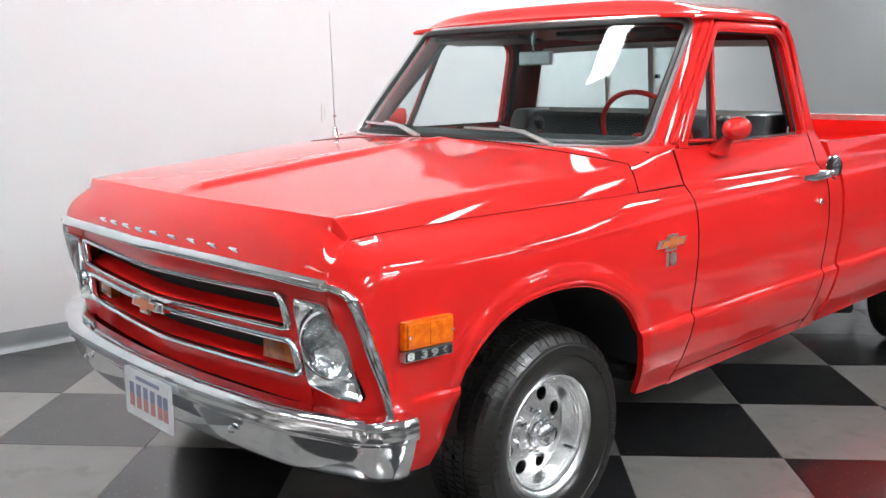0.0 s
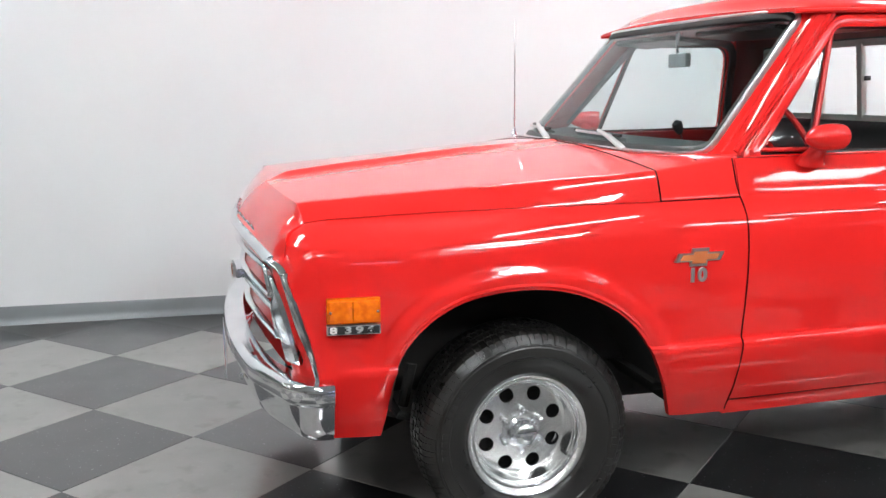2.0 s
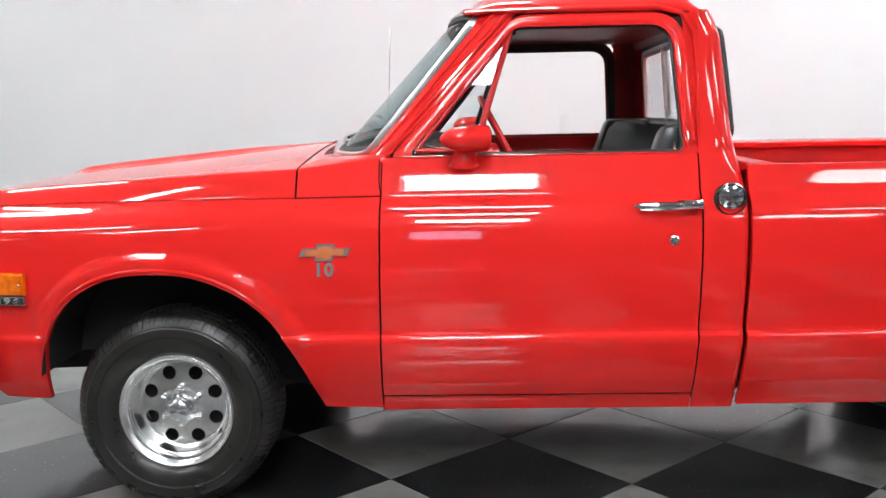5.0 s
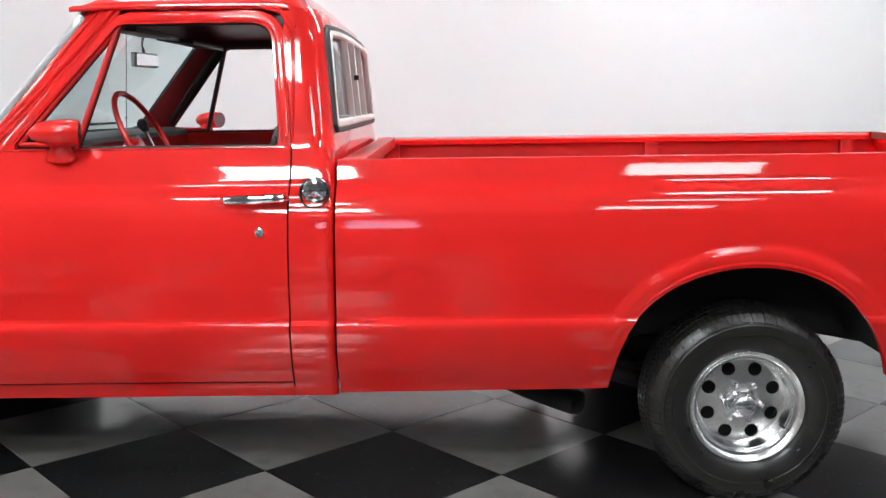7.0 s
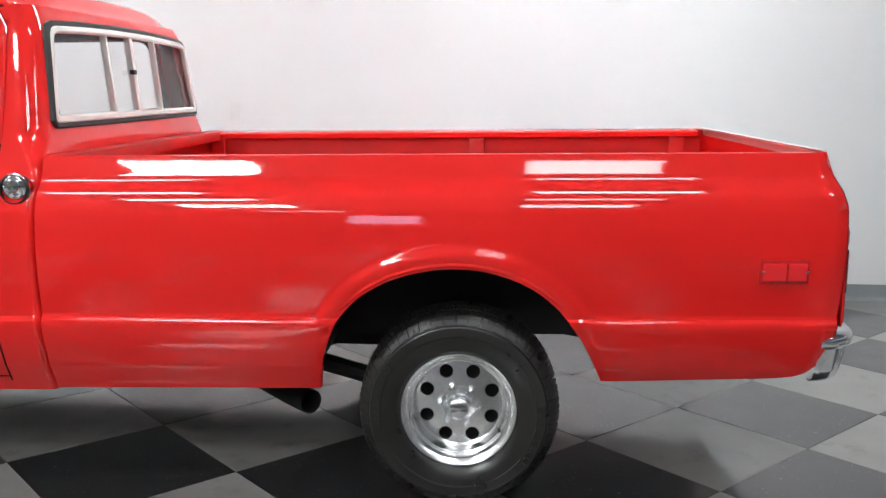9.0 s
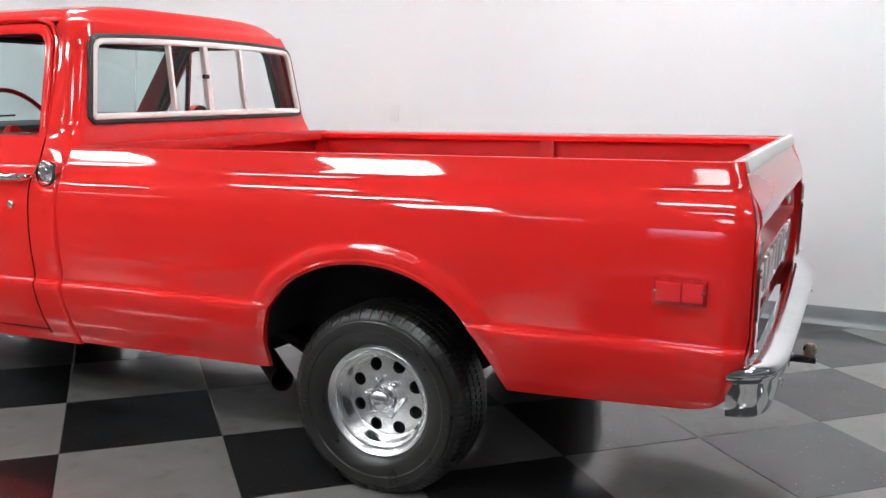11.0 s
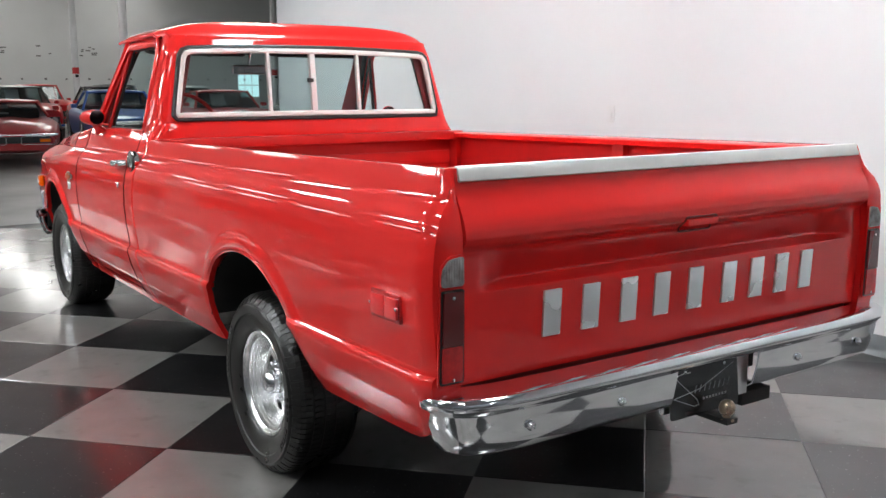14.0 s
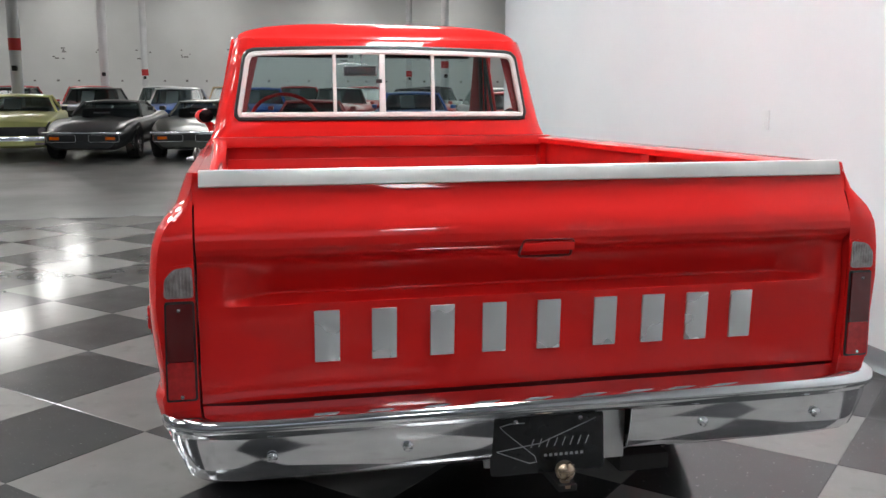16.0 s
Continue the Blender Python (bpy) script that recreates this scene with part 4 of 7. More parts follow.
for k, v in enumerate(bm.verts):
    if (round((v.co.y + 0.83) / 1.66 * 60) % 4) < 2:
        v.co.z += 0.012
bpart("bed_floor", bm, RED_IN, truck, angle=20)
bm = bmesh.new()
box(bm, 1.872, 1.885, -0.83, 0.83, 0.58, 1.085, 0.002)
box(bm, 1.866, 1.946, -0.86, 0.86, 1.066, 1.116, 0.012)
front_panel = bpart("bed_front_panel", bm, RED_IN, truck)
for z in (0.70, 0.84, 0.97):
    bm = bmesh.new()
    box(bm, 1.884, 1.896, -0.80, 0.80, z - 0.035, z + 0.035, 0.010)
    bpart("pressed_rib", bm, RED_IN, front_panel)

for sg in (-1, 1):
    bm = bmesh.new()
    box(bm, 2.76, 3.71, 0.60, 0.832, 0.60, 0.800, 0.05, 4)
    bm.normal_update()
    gone = [f for f in bm.faces if f.calc_center_median().z < 0.66 and f.normal.y > -0.5 or f.calc_center_median().y > 0.79]
    bmesh.ops.delete(bm, geom=gone, context="FACES")
    for v in bm.verts:
        v.co.y *= sg
    bpart("wheel_well", bm, RED_IN, truck)

# tailgate
gate_x = curve([(0.549, 4.397), (0.60, 4.401), (0.70, 4.405), (0.79, 4.409), (0.890, 4.402), (0.900, 4.405), (0.909, 4.415), (0.920, 4.427), (0.935, 4.432), (0.955, 4.431), (0.975, 4.426), (0.995, 4.417), (1.015, 4.405), (1.035, 4.394), (1.06, 4.384), (1.085, 4.378), (1.113, 4.374)])


def gate_dent(y, z):
    """The long pressed recess across the tailgate."""
    side = min(1.0, max(0.0, (0.800 - abs(y)) / 0.112))
    shelf = min(1.0, max(0.0, (z - 0.792) / 0.015))
    back = min(1.0, max(0.0, (0.912 - z) / 0.098)) ** 0.8
    return 0.060 * side * shelf * back


bm = bmesh.new()
zs = steps(0.549, 0.788, 8) + steps(0.7915, 0.8085, 9) + [0.814, 0.819] + steps(0.825, 0.89, 8) + steps(0.894, 0.962, 18) + steps(0.968, 1.113, 18)
ys = steps(-0.857, -0.80, 3) + steps(-0.79, -0.56, 26) + steps(-0.52, 0.52, 12) + steps(0.56, 0.79, 26) + steps(0.80, 0.857, 3)
vs = [[bm.verts.new((gate_x(z) - gate_dent(y, z), y, z)) for z in zs] for y in ys]
for a, b in zip(vs, vs[1:]):
    for k in range(len(zs) - 1):
        bm.faces.new((a[k], b[k], b[k + 1], a[k + 1]))
edge_return(bm, (-0.035, 0, 0))
# Dark strip put in for the shadow between tailgate and bumper.
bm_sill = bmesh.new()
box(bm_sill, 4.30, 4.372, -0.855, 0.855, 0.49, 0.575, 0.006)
bpart("rear_sill", bm_sill, RED_SHADED, truck, "sill in darkened red, for the shadowed gap below the tailgate")
gate = bpart("tailgate", bm, RED, truck, "red tailgate with bright raised lettering blocks", angle=40)
bm = bmesh.new()
sec = [(0.017, 1.078), (0.0205, 1.081), (0.011, 1.113), (0.007, 1.117), (-0.004, 1.1185), (-0.007, 1.1165), (-0.001, 1.1135), (0.007, 1.08)]
a = [bm.verts.new((4.368 + x, -0.846, z)) for x, z in sec]
b = [bm.verts.new((4.368 + x, 0.846, z)) for x, z in sec]
for i in range(len(sec)):
    bm.faces.new((a[i], b[i], b[(i + 1) % len(sec)], a[(i + 1) % len(sec)]))
bm.faces.new(a)
bm.faces.new(b)
bpart("gate_trim", bm, CAPSTRIP, gate, "brushed stainless cap strip")


# ---- bumpers ----
def front_bumper():
    """Rounded chrome blade bumper that wraps back at its ends."""
    bm = bmesh.new()
    sec = [(-0.020, 0.566), (0.026, 0.567), (0.042, 0.564), (0.050, 0.556), (0.053, 0.546), (0.0535, 0.518), (0.050, 0.508), (0.042, 0.502),
           (0.0395, 0.496), (0.033, 0.470), (0.024, 0.440), (0.012, 0.410), (0.003, 0.395), (-0.010, 0.384), (-0.030, 0.380)]
    sec = [tuple(p) for p in smooth_line(sec, 2)]
    # a shallow bow, a tight corner and a flat end
    pts = [Vector((-0.835 + 0.095 * (k / 20) ** 2.2, 0.85 * k / 20)) for k in range(21)]
    c0, c1, c2 = Vector((-0.740, 0.85)), Vector((-0.722, 0.912)), Vector((-0.660, 0.918))
    pts += [(1 - t) ** 2 * c0 + 2 * t * (1 - t) * c1 + t * t * c2 for t in (k / 10 for k in range(1, 11))]
    pts += [Vector((-0.630, 0.920)), Vector((-0.598, 0.921))]
    full = [Vector((p.x, -p.y)) for p in reversed(pts[1:])] + pts
    rings = []
    for i, p in enumerate(full):
        t = (full[min(i + 1, len(full) - 1)] - full[max(i - 1, 0)]).normalized()
        n = Vector((-t.y, t.x))
        if n.x > 0 and abs(p.y) < 0.8 or n.y * p.y < 0 and abs(p.y) > 0.8:
            n = -n
        rings.append([bm.verts.new((p.x + n.x * o, p.y + n.y * o, z)) for o, z in sec])
    for a, b in zip(rings, rings[1:]):
        for k in range(len(sec) - 1):
            bm.faces.new((a[k], a[k + 1], b[k + 1], b[k]))
    bmesh.ops.solidify(bm, geom=bm.faces[:], thickness=0.004)
    return bm


fb = bpart("front_bumper", front_bumper(), CHROME, truck, "polished chrome front bumper", angle=50)


def rear_bumper():
    """Chrome step-edge bumper: a ledge on top, a face below that leaves a gap for the plate."""
    bm = bmesh.new()
    line = [(4.462, 0), (4.462, 0.40), (4.459, 0.70), (4.448, 0.822), (4.430, 0.874), (4.400, 0.896), (4.365, 0.902)]
    pts = [Vector(p) for p in smooth_line(line, 4)]
    half = [0.10, 0.162, 0.170, 0.1705, 0.195, 0.1955, 0.22, 0.30]
    ys = sorted(set([round(p.y, 4) for p in pts] + half))
    full = []
    base = [(p.y, p.x) for p in pts]
    for y in ys:
        full.append(Vector((float(np.interp(y, [b[0] for b in base], [b[1] for b in base])), y)))
    full = [Vector((p.x, -p.y)) for p in reversed(full[1:])] + full
    top = [(-0.035, 0.553), (0.030, 0.548), (0.052, 0.544), (0.062, 0.536), (0.064, 0.522), (0.060, 0.508), (0.050, 0.500)]
    face = [(0.050, 0.500), (0.048, 0.494), (0.046, 0.47), (0.036, 0.42), (0.026, 0.388), (0.010, 0.376), (-0.01, 0.374)]
    def strip(sec, keep, cut=False):
        prev = None
        for i, p in enumerate(full):
            t = (full[min(i + 1, len(full) - 1)] - full[max(i - 1, 0)]).normalized()
            n = Vector((t.y, -t.x))
            if n.x < 0 or (abs(p.y) > 0.87 and n.y * p.y < 0):
                n = -n
            end = smooth01((abs(p.y) - 0.81) / 0.09)
            ring = [bm.verts.new((p.x + n.x * o, p.y + n.y * o - (0.018 * end * max(0.0, 0.50 - z) / 0.12 * (1 if p.y > 0 else -1) if z < 0.5 else 0), z)) for o, z in sec]
            if prev and keep((prev[0] + p.y) / 2):
                for k in range(len(sec) - 1):
                    bm.faces.new((prev[1][k], prev[1][k + 1], ring[k + 1], ring[k]))
            prev = (p.y, ring)
    strip(top, lambda y: True)
    strip(face, lambda y: abs(y - 0.015) > 0.185)
    bmesh.ops.delete(bm, geom=[v for v in bm.verts if not v.link_faces], context="VERTS")
    bmesh.ops.remove_doubles(bm, verts=bm.verts, dist=1e-5)
    bmesh.ops.solidify(bm, geom=bm.faces[:], thickness=0.004)
    bmesh.ops.translate(bm, verts=bm.verts[:], vec=(0, 0.010, -0.006))
    return bm


rb = bpart("rear_bumper", rear_bumper(), CHROME, truck, "polished chrome rear bumper", angle=50)



# ---- wheels ----
def wheel(x, side):
    """Polished eight-hole wheel with its tyre; side -1 is the left."""
    R, W, rim = 0.334, 0.255, 0.188
    face = 0.0
    bm = bmesh.new()
    n = 112
    # rim barrel and lip, seen from outside (negative y)
    prof = [(rim - 0.004, 0.20), (rim - 0.012, 0.06), (rim + 0.006, 0.012), (rim + 0.010, 0.0), (rim + 0.004, -0.006), (rim - 0.006, -0.002),
            (rim - 0.010, 0.004), (rim - 0.014, 0.008), (rim - 0.020, 0.009), (rim - 0.022, 0.020), (rim - 0.025, 0.022), (rim - 0.026, 0.030), (rim - 0.029, 0.032), (rim - 0.030, 0.045), (rim - 0.034, 0.068), (rim - 0.037, 0.076), (rim - 0.043, 0.080)]
    lathe(bm, prof, n)
    # disc with eight round holes
    r0, r1, hr, hc = rim - 0.043, 0.058, 0.0235, 0.1185
    depth = lambda r: 0.080 - 0.010 * (r0 - r) / (r0 - r1)
    for k in range(8):
        mid = (k + 0.5) * math.tau / 8
        hole = [(hc * math.cos(mid) + hr * math.cos(q * math.tau / 24), hc * math.sin(mid) + hr * math.sin(q * math.tau / 24)) for q in range(24)]
        cell = []
        a0, a1 = k * math.tau / 8, (k + 1) * math.tau / 8
        c = Vector((hc * math.cos(mid), hc * math.sin(mid)))
        for q in range(24):
            d = Vector(hole[q]) - c
            d.normalize()
            lo, hi = 0.0, 0.2
            for _ in range(30):
                m = (lo + hi) / 2
                p = c + d * m
                ang = (math.atan2(p.y, p.x) - a0) % math.tau
                if p.length < r0 and p.length > r1 and ang < a1 - a0:
                    lo = m
                else:
                    hi = m
            cell.append(c + d * lo)
        for cr in (r0, r1):
            for ca in (a0, a1):
                corner = Vector((cr * math.cos(ca), cr * math.sin(ca)))
                cell[min(range(24), key=lambda q: (cell[q] - corner).length)] = corner
        rows = []
        for t in (0, 0.5, 0.85, 1.0):
            row = []
            for q in range(24):
                p = cell[q].lerp(Vector(hole[q]), t)
                row.append(bm.verts.new((p.x, depth(p.length), p.y)))
            rows.append(row)
        rows.append([bm.verts.new((h[0], depth(hc) + 0.02, h[1])) for h in hole])
        for a, b in zip(rows, rows[1:]):
            for q in range(24):
                bm.faces.new((a[q], a[(q + 1) % 24], b[(q + 1) % 24], b[q]))
    lathe(bm, [(r0 + 0.002, 0.0806), (r0 - 0.0025, 0.0812)], n)
    lathe(bm, [(0.0605, 0.072), (0.058, 0.064), (0.050, 0.052), (0.0005, 0.052)], 40)
    if side > 0:
        flip(bm)
    w = part("wheel", bm, ALLOY, truck, "polished aluminium eight-hole wheel", 35)
    w.location = (x, side * 0.905 + (0.022 if side > 0 else 0), R - 0.009)
    # dark brake drum behind the holes
    bm = bmesh.new()
    lathe(bm, [(0.0005, 0.125), (0.150, 0.125), (0.155, 0.135), (0.155, 0.20)], 32)
    # tyre
    bt = bmesh.new()
    prof = [(rim - 0.004, 0.02), (rim + 0.006, 0.004), (rim + 0.012, -0.006), (rim + 0.020, -0.012), (rim + 0.034, -0.019), (rim + 0.052, -0.0255), (rim + 0.068, -0.0285), (rim + 0.071, -0.033), (rim + 0.076, -0.0345), (rim + 0.096, -0.0330),
            (rim + 0.100, -0.0345), (rim + 0.104, -0.0325), (rim + 0.107, -0.0265), (rim + 0.118, -0.018), (R - 0.014, -0.006), (R - 0.006, 0.010), (R - 0.003, 0.04), (R - 0.002, W / 2 - 0.03),
            (R - 0.003, W - 0.10), (R - 0.008, W - 0.06), (R - 0.03, W - 0.03), (rim + 0.03, W - 0.02), (rim, W - 0.05)]
    lathe(bt, prof, 96)
    for v in bt.verts:
        if v.co.z < -(R - 0.010):
            v.co.z = -(R - 0.010) - (-(R - 0.010) - v.co.z) * 0.05
    if side > 0:
        flip(bm), flip(bt)
    part("brake_drum", bm, DARK, w)
    ty = part("tyre", bt, RUBBER, w, "black radial tyre", 25)
    # tread blocks round the shoulder
    blocks = bmesh.new()
    nb = 96
    rows = (((-0.0245, 0.298, 0.3), (-0.0150, 0.3115, 0.2), (-0.0035, 0.3230, 0.1), (0.012, 0.3305, 0.0), (0.034, 0.3335, 0.0)),
            ((0.041, 0.3340, 0.0), (0.058, 0.3345, 0.35), (0.076, 0.3345, 0.0)), ((0.083, 0.3345, 0.0), (0.100, 0.3345, -0.35), (0.118, 0.3345, 0.0)), ((0.125, 0.3345, 0.0), (0.160, 0.3340, 0.3)))
    for k in range(nb):
        for row, line in enumerate(rows):
            mid = (k + 0.5 * (row % 2)) * math.tau / nb
            half = math.pi / nb * (0.78 if row == 0 else 0.80)
            top, low = [], []
            for y, r, lean in line:
                for ring, dr, grow in ((top, 0.0015, 0.96), (low, -0.0075, 1.0)):
                    pair = []
                    for sd in (-1, 1):
                        q = mid + sd * half * grow + lean * math.pi / nb * (1 if k % 2 or row else -1)
                        p = Vector(((r + dr) * math.cos(q), y - (0.0012 if dr > 0 and row == 0 else 0), (r + dr) * math.sin(q)))
                        p.z = max(p.z, -(R - 0.010))
                        pair.append(blocks.verts.new(p))
                    ring.append(pair)
            for i in range(len(line) - 1):
                (a0, a1), (b0, b1), (c0, c1), (d0, d1) = top[i], top[i + 1], low[i], low[i + 1]
                for f in ((a0, a1, b1, b0), (a0, b0, d0, c0), (a1, c1, d1, b1)):
                    blocks.faces.new(f)
            for ends in ((top[0], low[0]), (top[-1], low[-1])):
                blocks.faces.new((ends[0][0], ends[0][1], ends[1][1], ends[1][0]))
    if side > 0:
        flip(blocks)
    # raised characters on the sidewall, as plain blocks
    marks = bmesh.new()
    for base in (2.5, 5.6):
        for k in range(10):
            if k == 5:
                continue
            q = base + k * 0.085
            vs = []
            for y in (-0.0325, -0.0368):
                for dr, dq in ((0.2655, -0.028), (0.2655, 0.028), (0.282, 0.028), (0.282, -0.028)):
                    vs.append(marks.verts.new((dr * math.cos(q + dq), y, dr * math.sin(q + dq))))
            for f in ((4, 5, 6, 7), (0, 1, 5, 4), (1, 2, 6, 5), (2, 3, 7, 6), (3, 0, 4, 7)):
                marks.faces.new([vs[i] for i in f])
    if side > 0:
        flip(marks)
    tagged(part("sidewall_relief", marks, RUBBER, ty, smooth=False), kind="stuff")
    tagged(part("tread", blocks, RUBBER, ty, smooth=False), kind="stuff")
    # centre cap and lug nuts
    bm = bmesh.new()
    lathe(bm, [(0.044, 0.056), (0.044, 0.040), (0.042, 0.024), (0.036, 0.010), (0.030, 0.004), (0.014, 0.000), (0.0005, -0.001)], 32)
    lathe(bm, [(0.049, 0.056), (0.049, 0.048), (0.044, 0.044)], 32)
    if side > 0:
        flip(bm)
    part("centre_cap", bm, CHROME, w, "chrome centre cap")
    for k in range(6):
        a = k * math.tau / 6 + (0.52 if x < 1 else -0.13)
        bm = bmesh.new()
        lathe(bm, [(0.010, 0.060), (0.010, 0.038), (0.008, 0.033), (0.004, 0.030), (0.0005, 0.0295)], 8, center=(0.067 * math.cos(a), 0.006, 0.067 * math.sin(a)))
        if side > 0:
            flip(bm)
        part("lug_nut", bm, CHROME, w)
    bm = bmesh.new()
    tube(bm, [(0.133, 0.050, -0.078), (0.136, 0.018, -0.080)], [0.0045, 0.003], 8)
    if side > 0:
        flip(bm)
    part("valve_stem", bm, BLACK, w)
    return w


for x in (0.0, 3.226):
    for s in (-1, 1):
        wheel(x, s)

# underbody: arch liners, frame rails, cab floor
for sg in (-1, 1):
    for line in (AF, AR):
        bm = bmesh.new()
        pts = [(p.x, p.y + 0.008) for p in line if p.y > 0.43]
        a = [bm.verts.new((p[0], sg * 0.935, p[1])) for p in pts]
        b = [bm.verts.new((p[0], sg * 0.62, p[1] + 0.004)) for p in pts]
        for i in range(len(pts) - 1):
            bm.faces.new((a[i], a[i + 1], b[i + 1], b[i]))
        bm.faces.new(b)
        bpart("wheel_housing", bm, DARK, truck, "black inner wheel housing")
for sg in (-1, 1):
    bm = bmesh.new()
    line = [(-0.70, 0.42), (-0.30, 0.43), (0.15, 0.40), (0.45, 0.325), (2.45, 0.315), (2.75, 0.44), (3.10, 0.50), (3.50, 0.50), (3.80, 0.44), (4.30, 0.43)]
    sweep(bm, [((x, sg * 0.42, z), (0, 0, 1), (0, 1, 0)) for x, z in line], [(-0.075, -0.032), (0.075, -0.032), (0.075, 0.032), (-0.075, 0.032)])
    bpart("frame_rail", bm, DARK, truck)
bm = bmesh.new()
box(bm, 0.50, 1.80, -0.84, 0.84, 0.36, 0.40, 0.01)
box(bm, 1.90, 2.70, -0.80, 0.80, 0.50, 0.585, 0.01)
box(bm, 2.70, 3.76, -0.58, 0.58, 0.50, 0.585, 0.01)
box(bm, 3.76, 4.30, -0.80, 0.80, 0.50, 0.585, 0.01)
box(bm, -0.60, 0.50, -0.45, 0.45, 0.36, 0.86, 0.02)
bpart("underbody", bm, DARK, truck)
# Running gear added to block light and darken the floor below.
bm = bmesh.new()
box(bm, 0.30, 1.30, -0.20, 0.20, 0.24, 0.40, 0.04)
tube(bm, [(1.28, 0, 0.30), (2.2, 0, 0.29), (3.10, 0, 0.27)], 0.045, 12)
lathe(bm, [(0.0005, -0.15), (0.08, -0.13), (0.13, -0.05), (0.13, 0.05), (0.08, 0.13), (0.0005, 0.15)], 16, "y", (3.226, 0.0, 0.27))
bpart("drive_line", bm, DARK, truck, "gearbox, propeller shaft and rear axle housing")
for x in (0.62, 1.50, 2.30):
    bm = bmesh.new()
    box(bm, x - 0.05, x + 0.05, -0.46, 0.46, 0.27, 0.37, 0.012)
    bpart("cross_member", bm, DARK, truck)
bm = bmesh.new()
lathe(bm, [(0.0005, 1.42), (0.075, 1.44), (0.085, 1.47), (0.085, 1.93), (0.075, 1.96), (0.0005, 1.98)], 16, "x", (0, -0.30, 0.275))
bpart("muffler", bm, DARK, truck)
for x in (0.0, 3.226):
    bm = bmesh.new()
    tube(bm, [(x, -0.75, 0.325 - RAKE * x), (x, 0.75, 0.325 - RAKE * x)], 0.045, 10)
    bpart("axle", bm, DARK, truck)

# ---- grille, lamps and badges ----
def text_bm(string, size, depth):
    """Solid letters in the built-in font, centred, in the x-y plane."""
    cu = bpy.data.curves.new("letters", "FONT")
    cu.offset = size * 0.035
    cu.body, cu.size, cu.extrude, cu.align_x, cu.align_y = string, size, depth, "CENTER", "CENTER"
    ob = new("letters", cu)
    bpy.context.view_layer.update()
    me = bpy.data.meshes.new_from_object(ob.evaluated_get(bpy.context.evaluated_depsgraph_get()))
    bm = bmesh.new()
    bm.from_mesh(me)
    bpy.data.objects.remove(ob)
    bpy.data.meshes.remove(me)
    bpy.data.curves.remove(cu)
    return bm


def place(bm, m):
    bmesh.ops.transform(bm, matrix=m, verts=bm.verts)
    return bm


def prism(bm, pts, d0, d1, bevel=0.0):
    """A flat plate from a 2D outline in x-y, from d0 to d1 in z."""
    a = [bm.verts.new((p[0], p[1], d0)) for p in pts]
    b = [bm.verts.new((p[0] * (1 - bevel), p[1] * (1 - bevel), d1)) for p in pts]
    n = len(pts)
    for i in range(n):
        bm.faces.new((a[i], a[(i + 1) % n], b[(i + 1) % n], b[i]))
    bm.faces.new(b)
    bm.faces.new(list(reversed(a)))
    return bm


def grille_x(y, z=0.85):
    """The grille's face: swept back to the sides, leaning back towards the bumper."""
    return -0.822 + 0.070 * (abs(y) / 0.70) ** 1.35 + 0.12 * (0.85 - z)


def front_fn(y, z):
    return (grille_x(y, z), y, z)


UP_FRAME = resample(rounded([(-0.628, 0.758), (-0.614, 0.850), (0, 0.846), (0.614, 0.850), (0.628, 0.758), (0, 0.750)], [0.02, 0.02, 0.05, 0.02, 0.02, 0.05], 5), 150)
LO_FRAME = resample(rounded([(-0.650, 0.630), (-0.638, 0.724), (0, 0.720), (0.638, 0.724), (0.650, 0.630), (0, 0.624)], [0.02, 0.02, 0.05, 0.02, 0.02, 0.05], 5), 150)

grille = bpart("grille", (lambda b: (grid(b, lambda u, v: (grille_x(lerp(-0.74, 0.74, u)) + 0.085, lerp(-0.74, 0.74, u), lerp(0.58, 0.90, v)), 20, 2), b)[1])(bmesh.new()), DARK, truck, "black grille opening with red surround and bright frames")


def face_strip(z_lo, z_hi, name="grille_panel", mat=RED, y1=0.668, off=0.004):
    bm = bmesh.new()
    
    def at(u, v):
        y = lerp(-y1, y1, u)
        z = lerp(z_lo(abs(y)), z_hi(abs(y)), v)
        return (grille_x(y, z) + off, y, z)
    grid(bm, at, 40, 3)
    edge_return(bm, (0.05, 0, 0))
    return bpart(name, bm, mat, grille)


line = lambda c, e: (lambda y: c + (e - c) * y / 0.64)
face_strip(line(0.846, 0.850), line(0.912, 0.902))
face_strip(line(0.721, 0.725), line(0.750, 0.758))
face_strip(line(0.548, 0.545), line(0.624, 0.630))
# the face carries on beside the ends of the two openings
for sg in (-1, 1):
    bm = bmesh.new()
    grid(bm, lambda u, v: (grille_x(lerp(0.622, 0.668, u), lerp(0.62, 0.86, v)) + 0.005, sg * lerp(0.622, 0.668, u), lerp(0.62, 0.86, v)), 3, 8)
    bpart("grille_end", bm, RED, grille)
# sloping red louvres inside the two openings, with a black slot above each
for c0, c1, e0, e1 in ((0.750, 0.778, 0.758, 0.786), (0.624, 0.652, 0.630, 0.658)):
    bm = bmesh.new()
    grid(bm, lambda u, v: (grille_x(lerp(-0.64, 0.64, u), c0) + lerp(0.008, 0.060, v), lerp(-0.64, 0.64, u), lerp(lerp(c0, e0, abs(2 * u - 1)), lerp(c1, e1, abs(2 * u - 1)), v)), 40, 3)
    bpart("louvre", bm, RED, grille)
for fr in (UP_FRAME, LO_FRAME):
    bm = bmesh.new()
    ring_bar(bm, fr, front_fn, lambda a, b: (-1, 0, 0), 0.017, 0.016)
    bpart("grille_frame", bm, CHROME, grille, "bright chrome grille frame", angle=60)
# bright strip along the hood's front edge, and mouldings down the fender edges
bm = bmesh.new()
rings = []
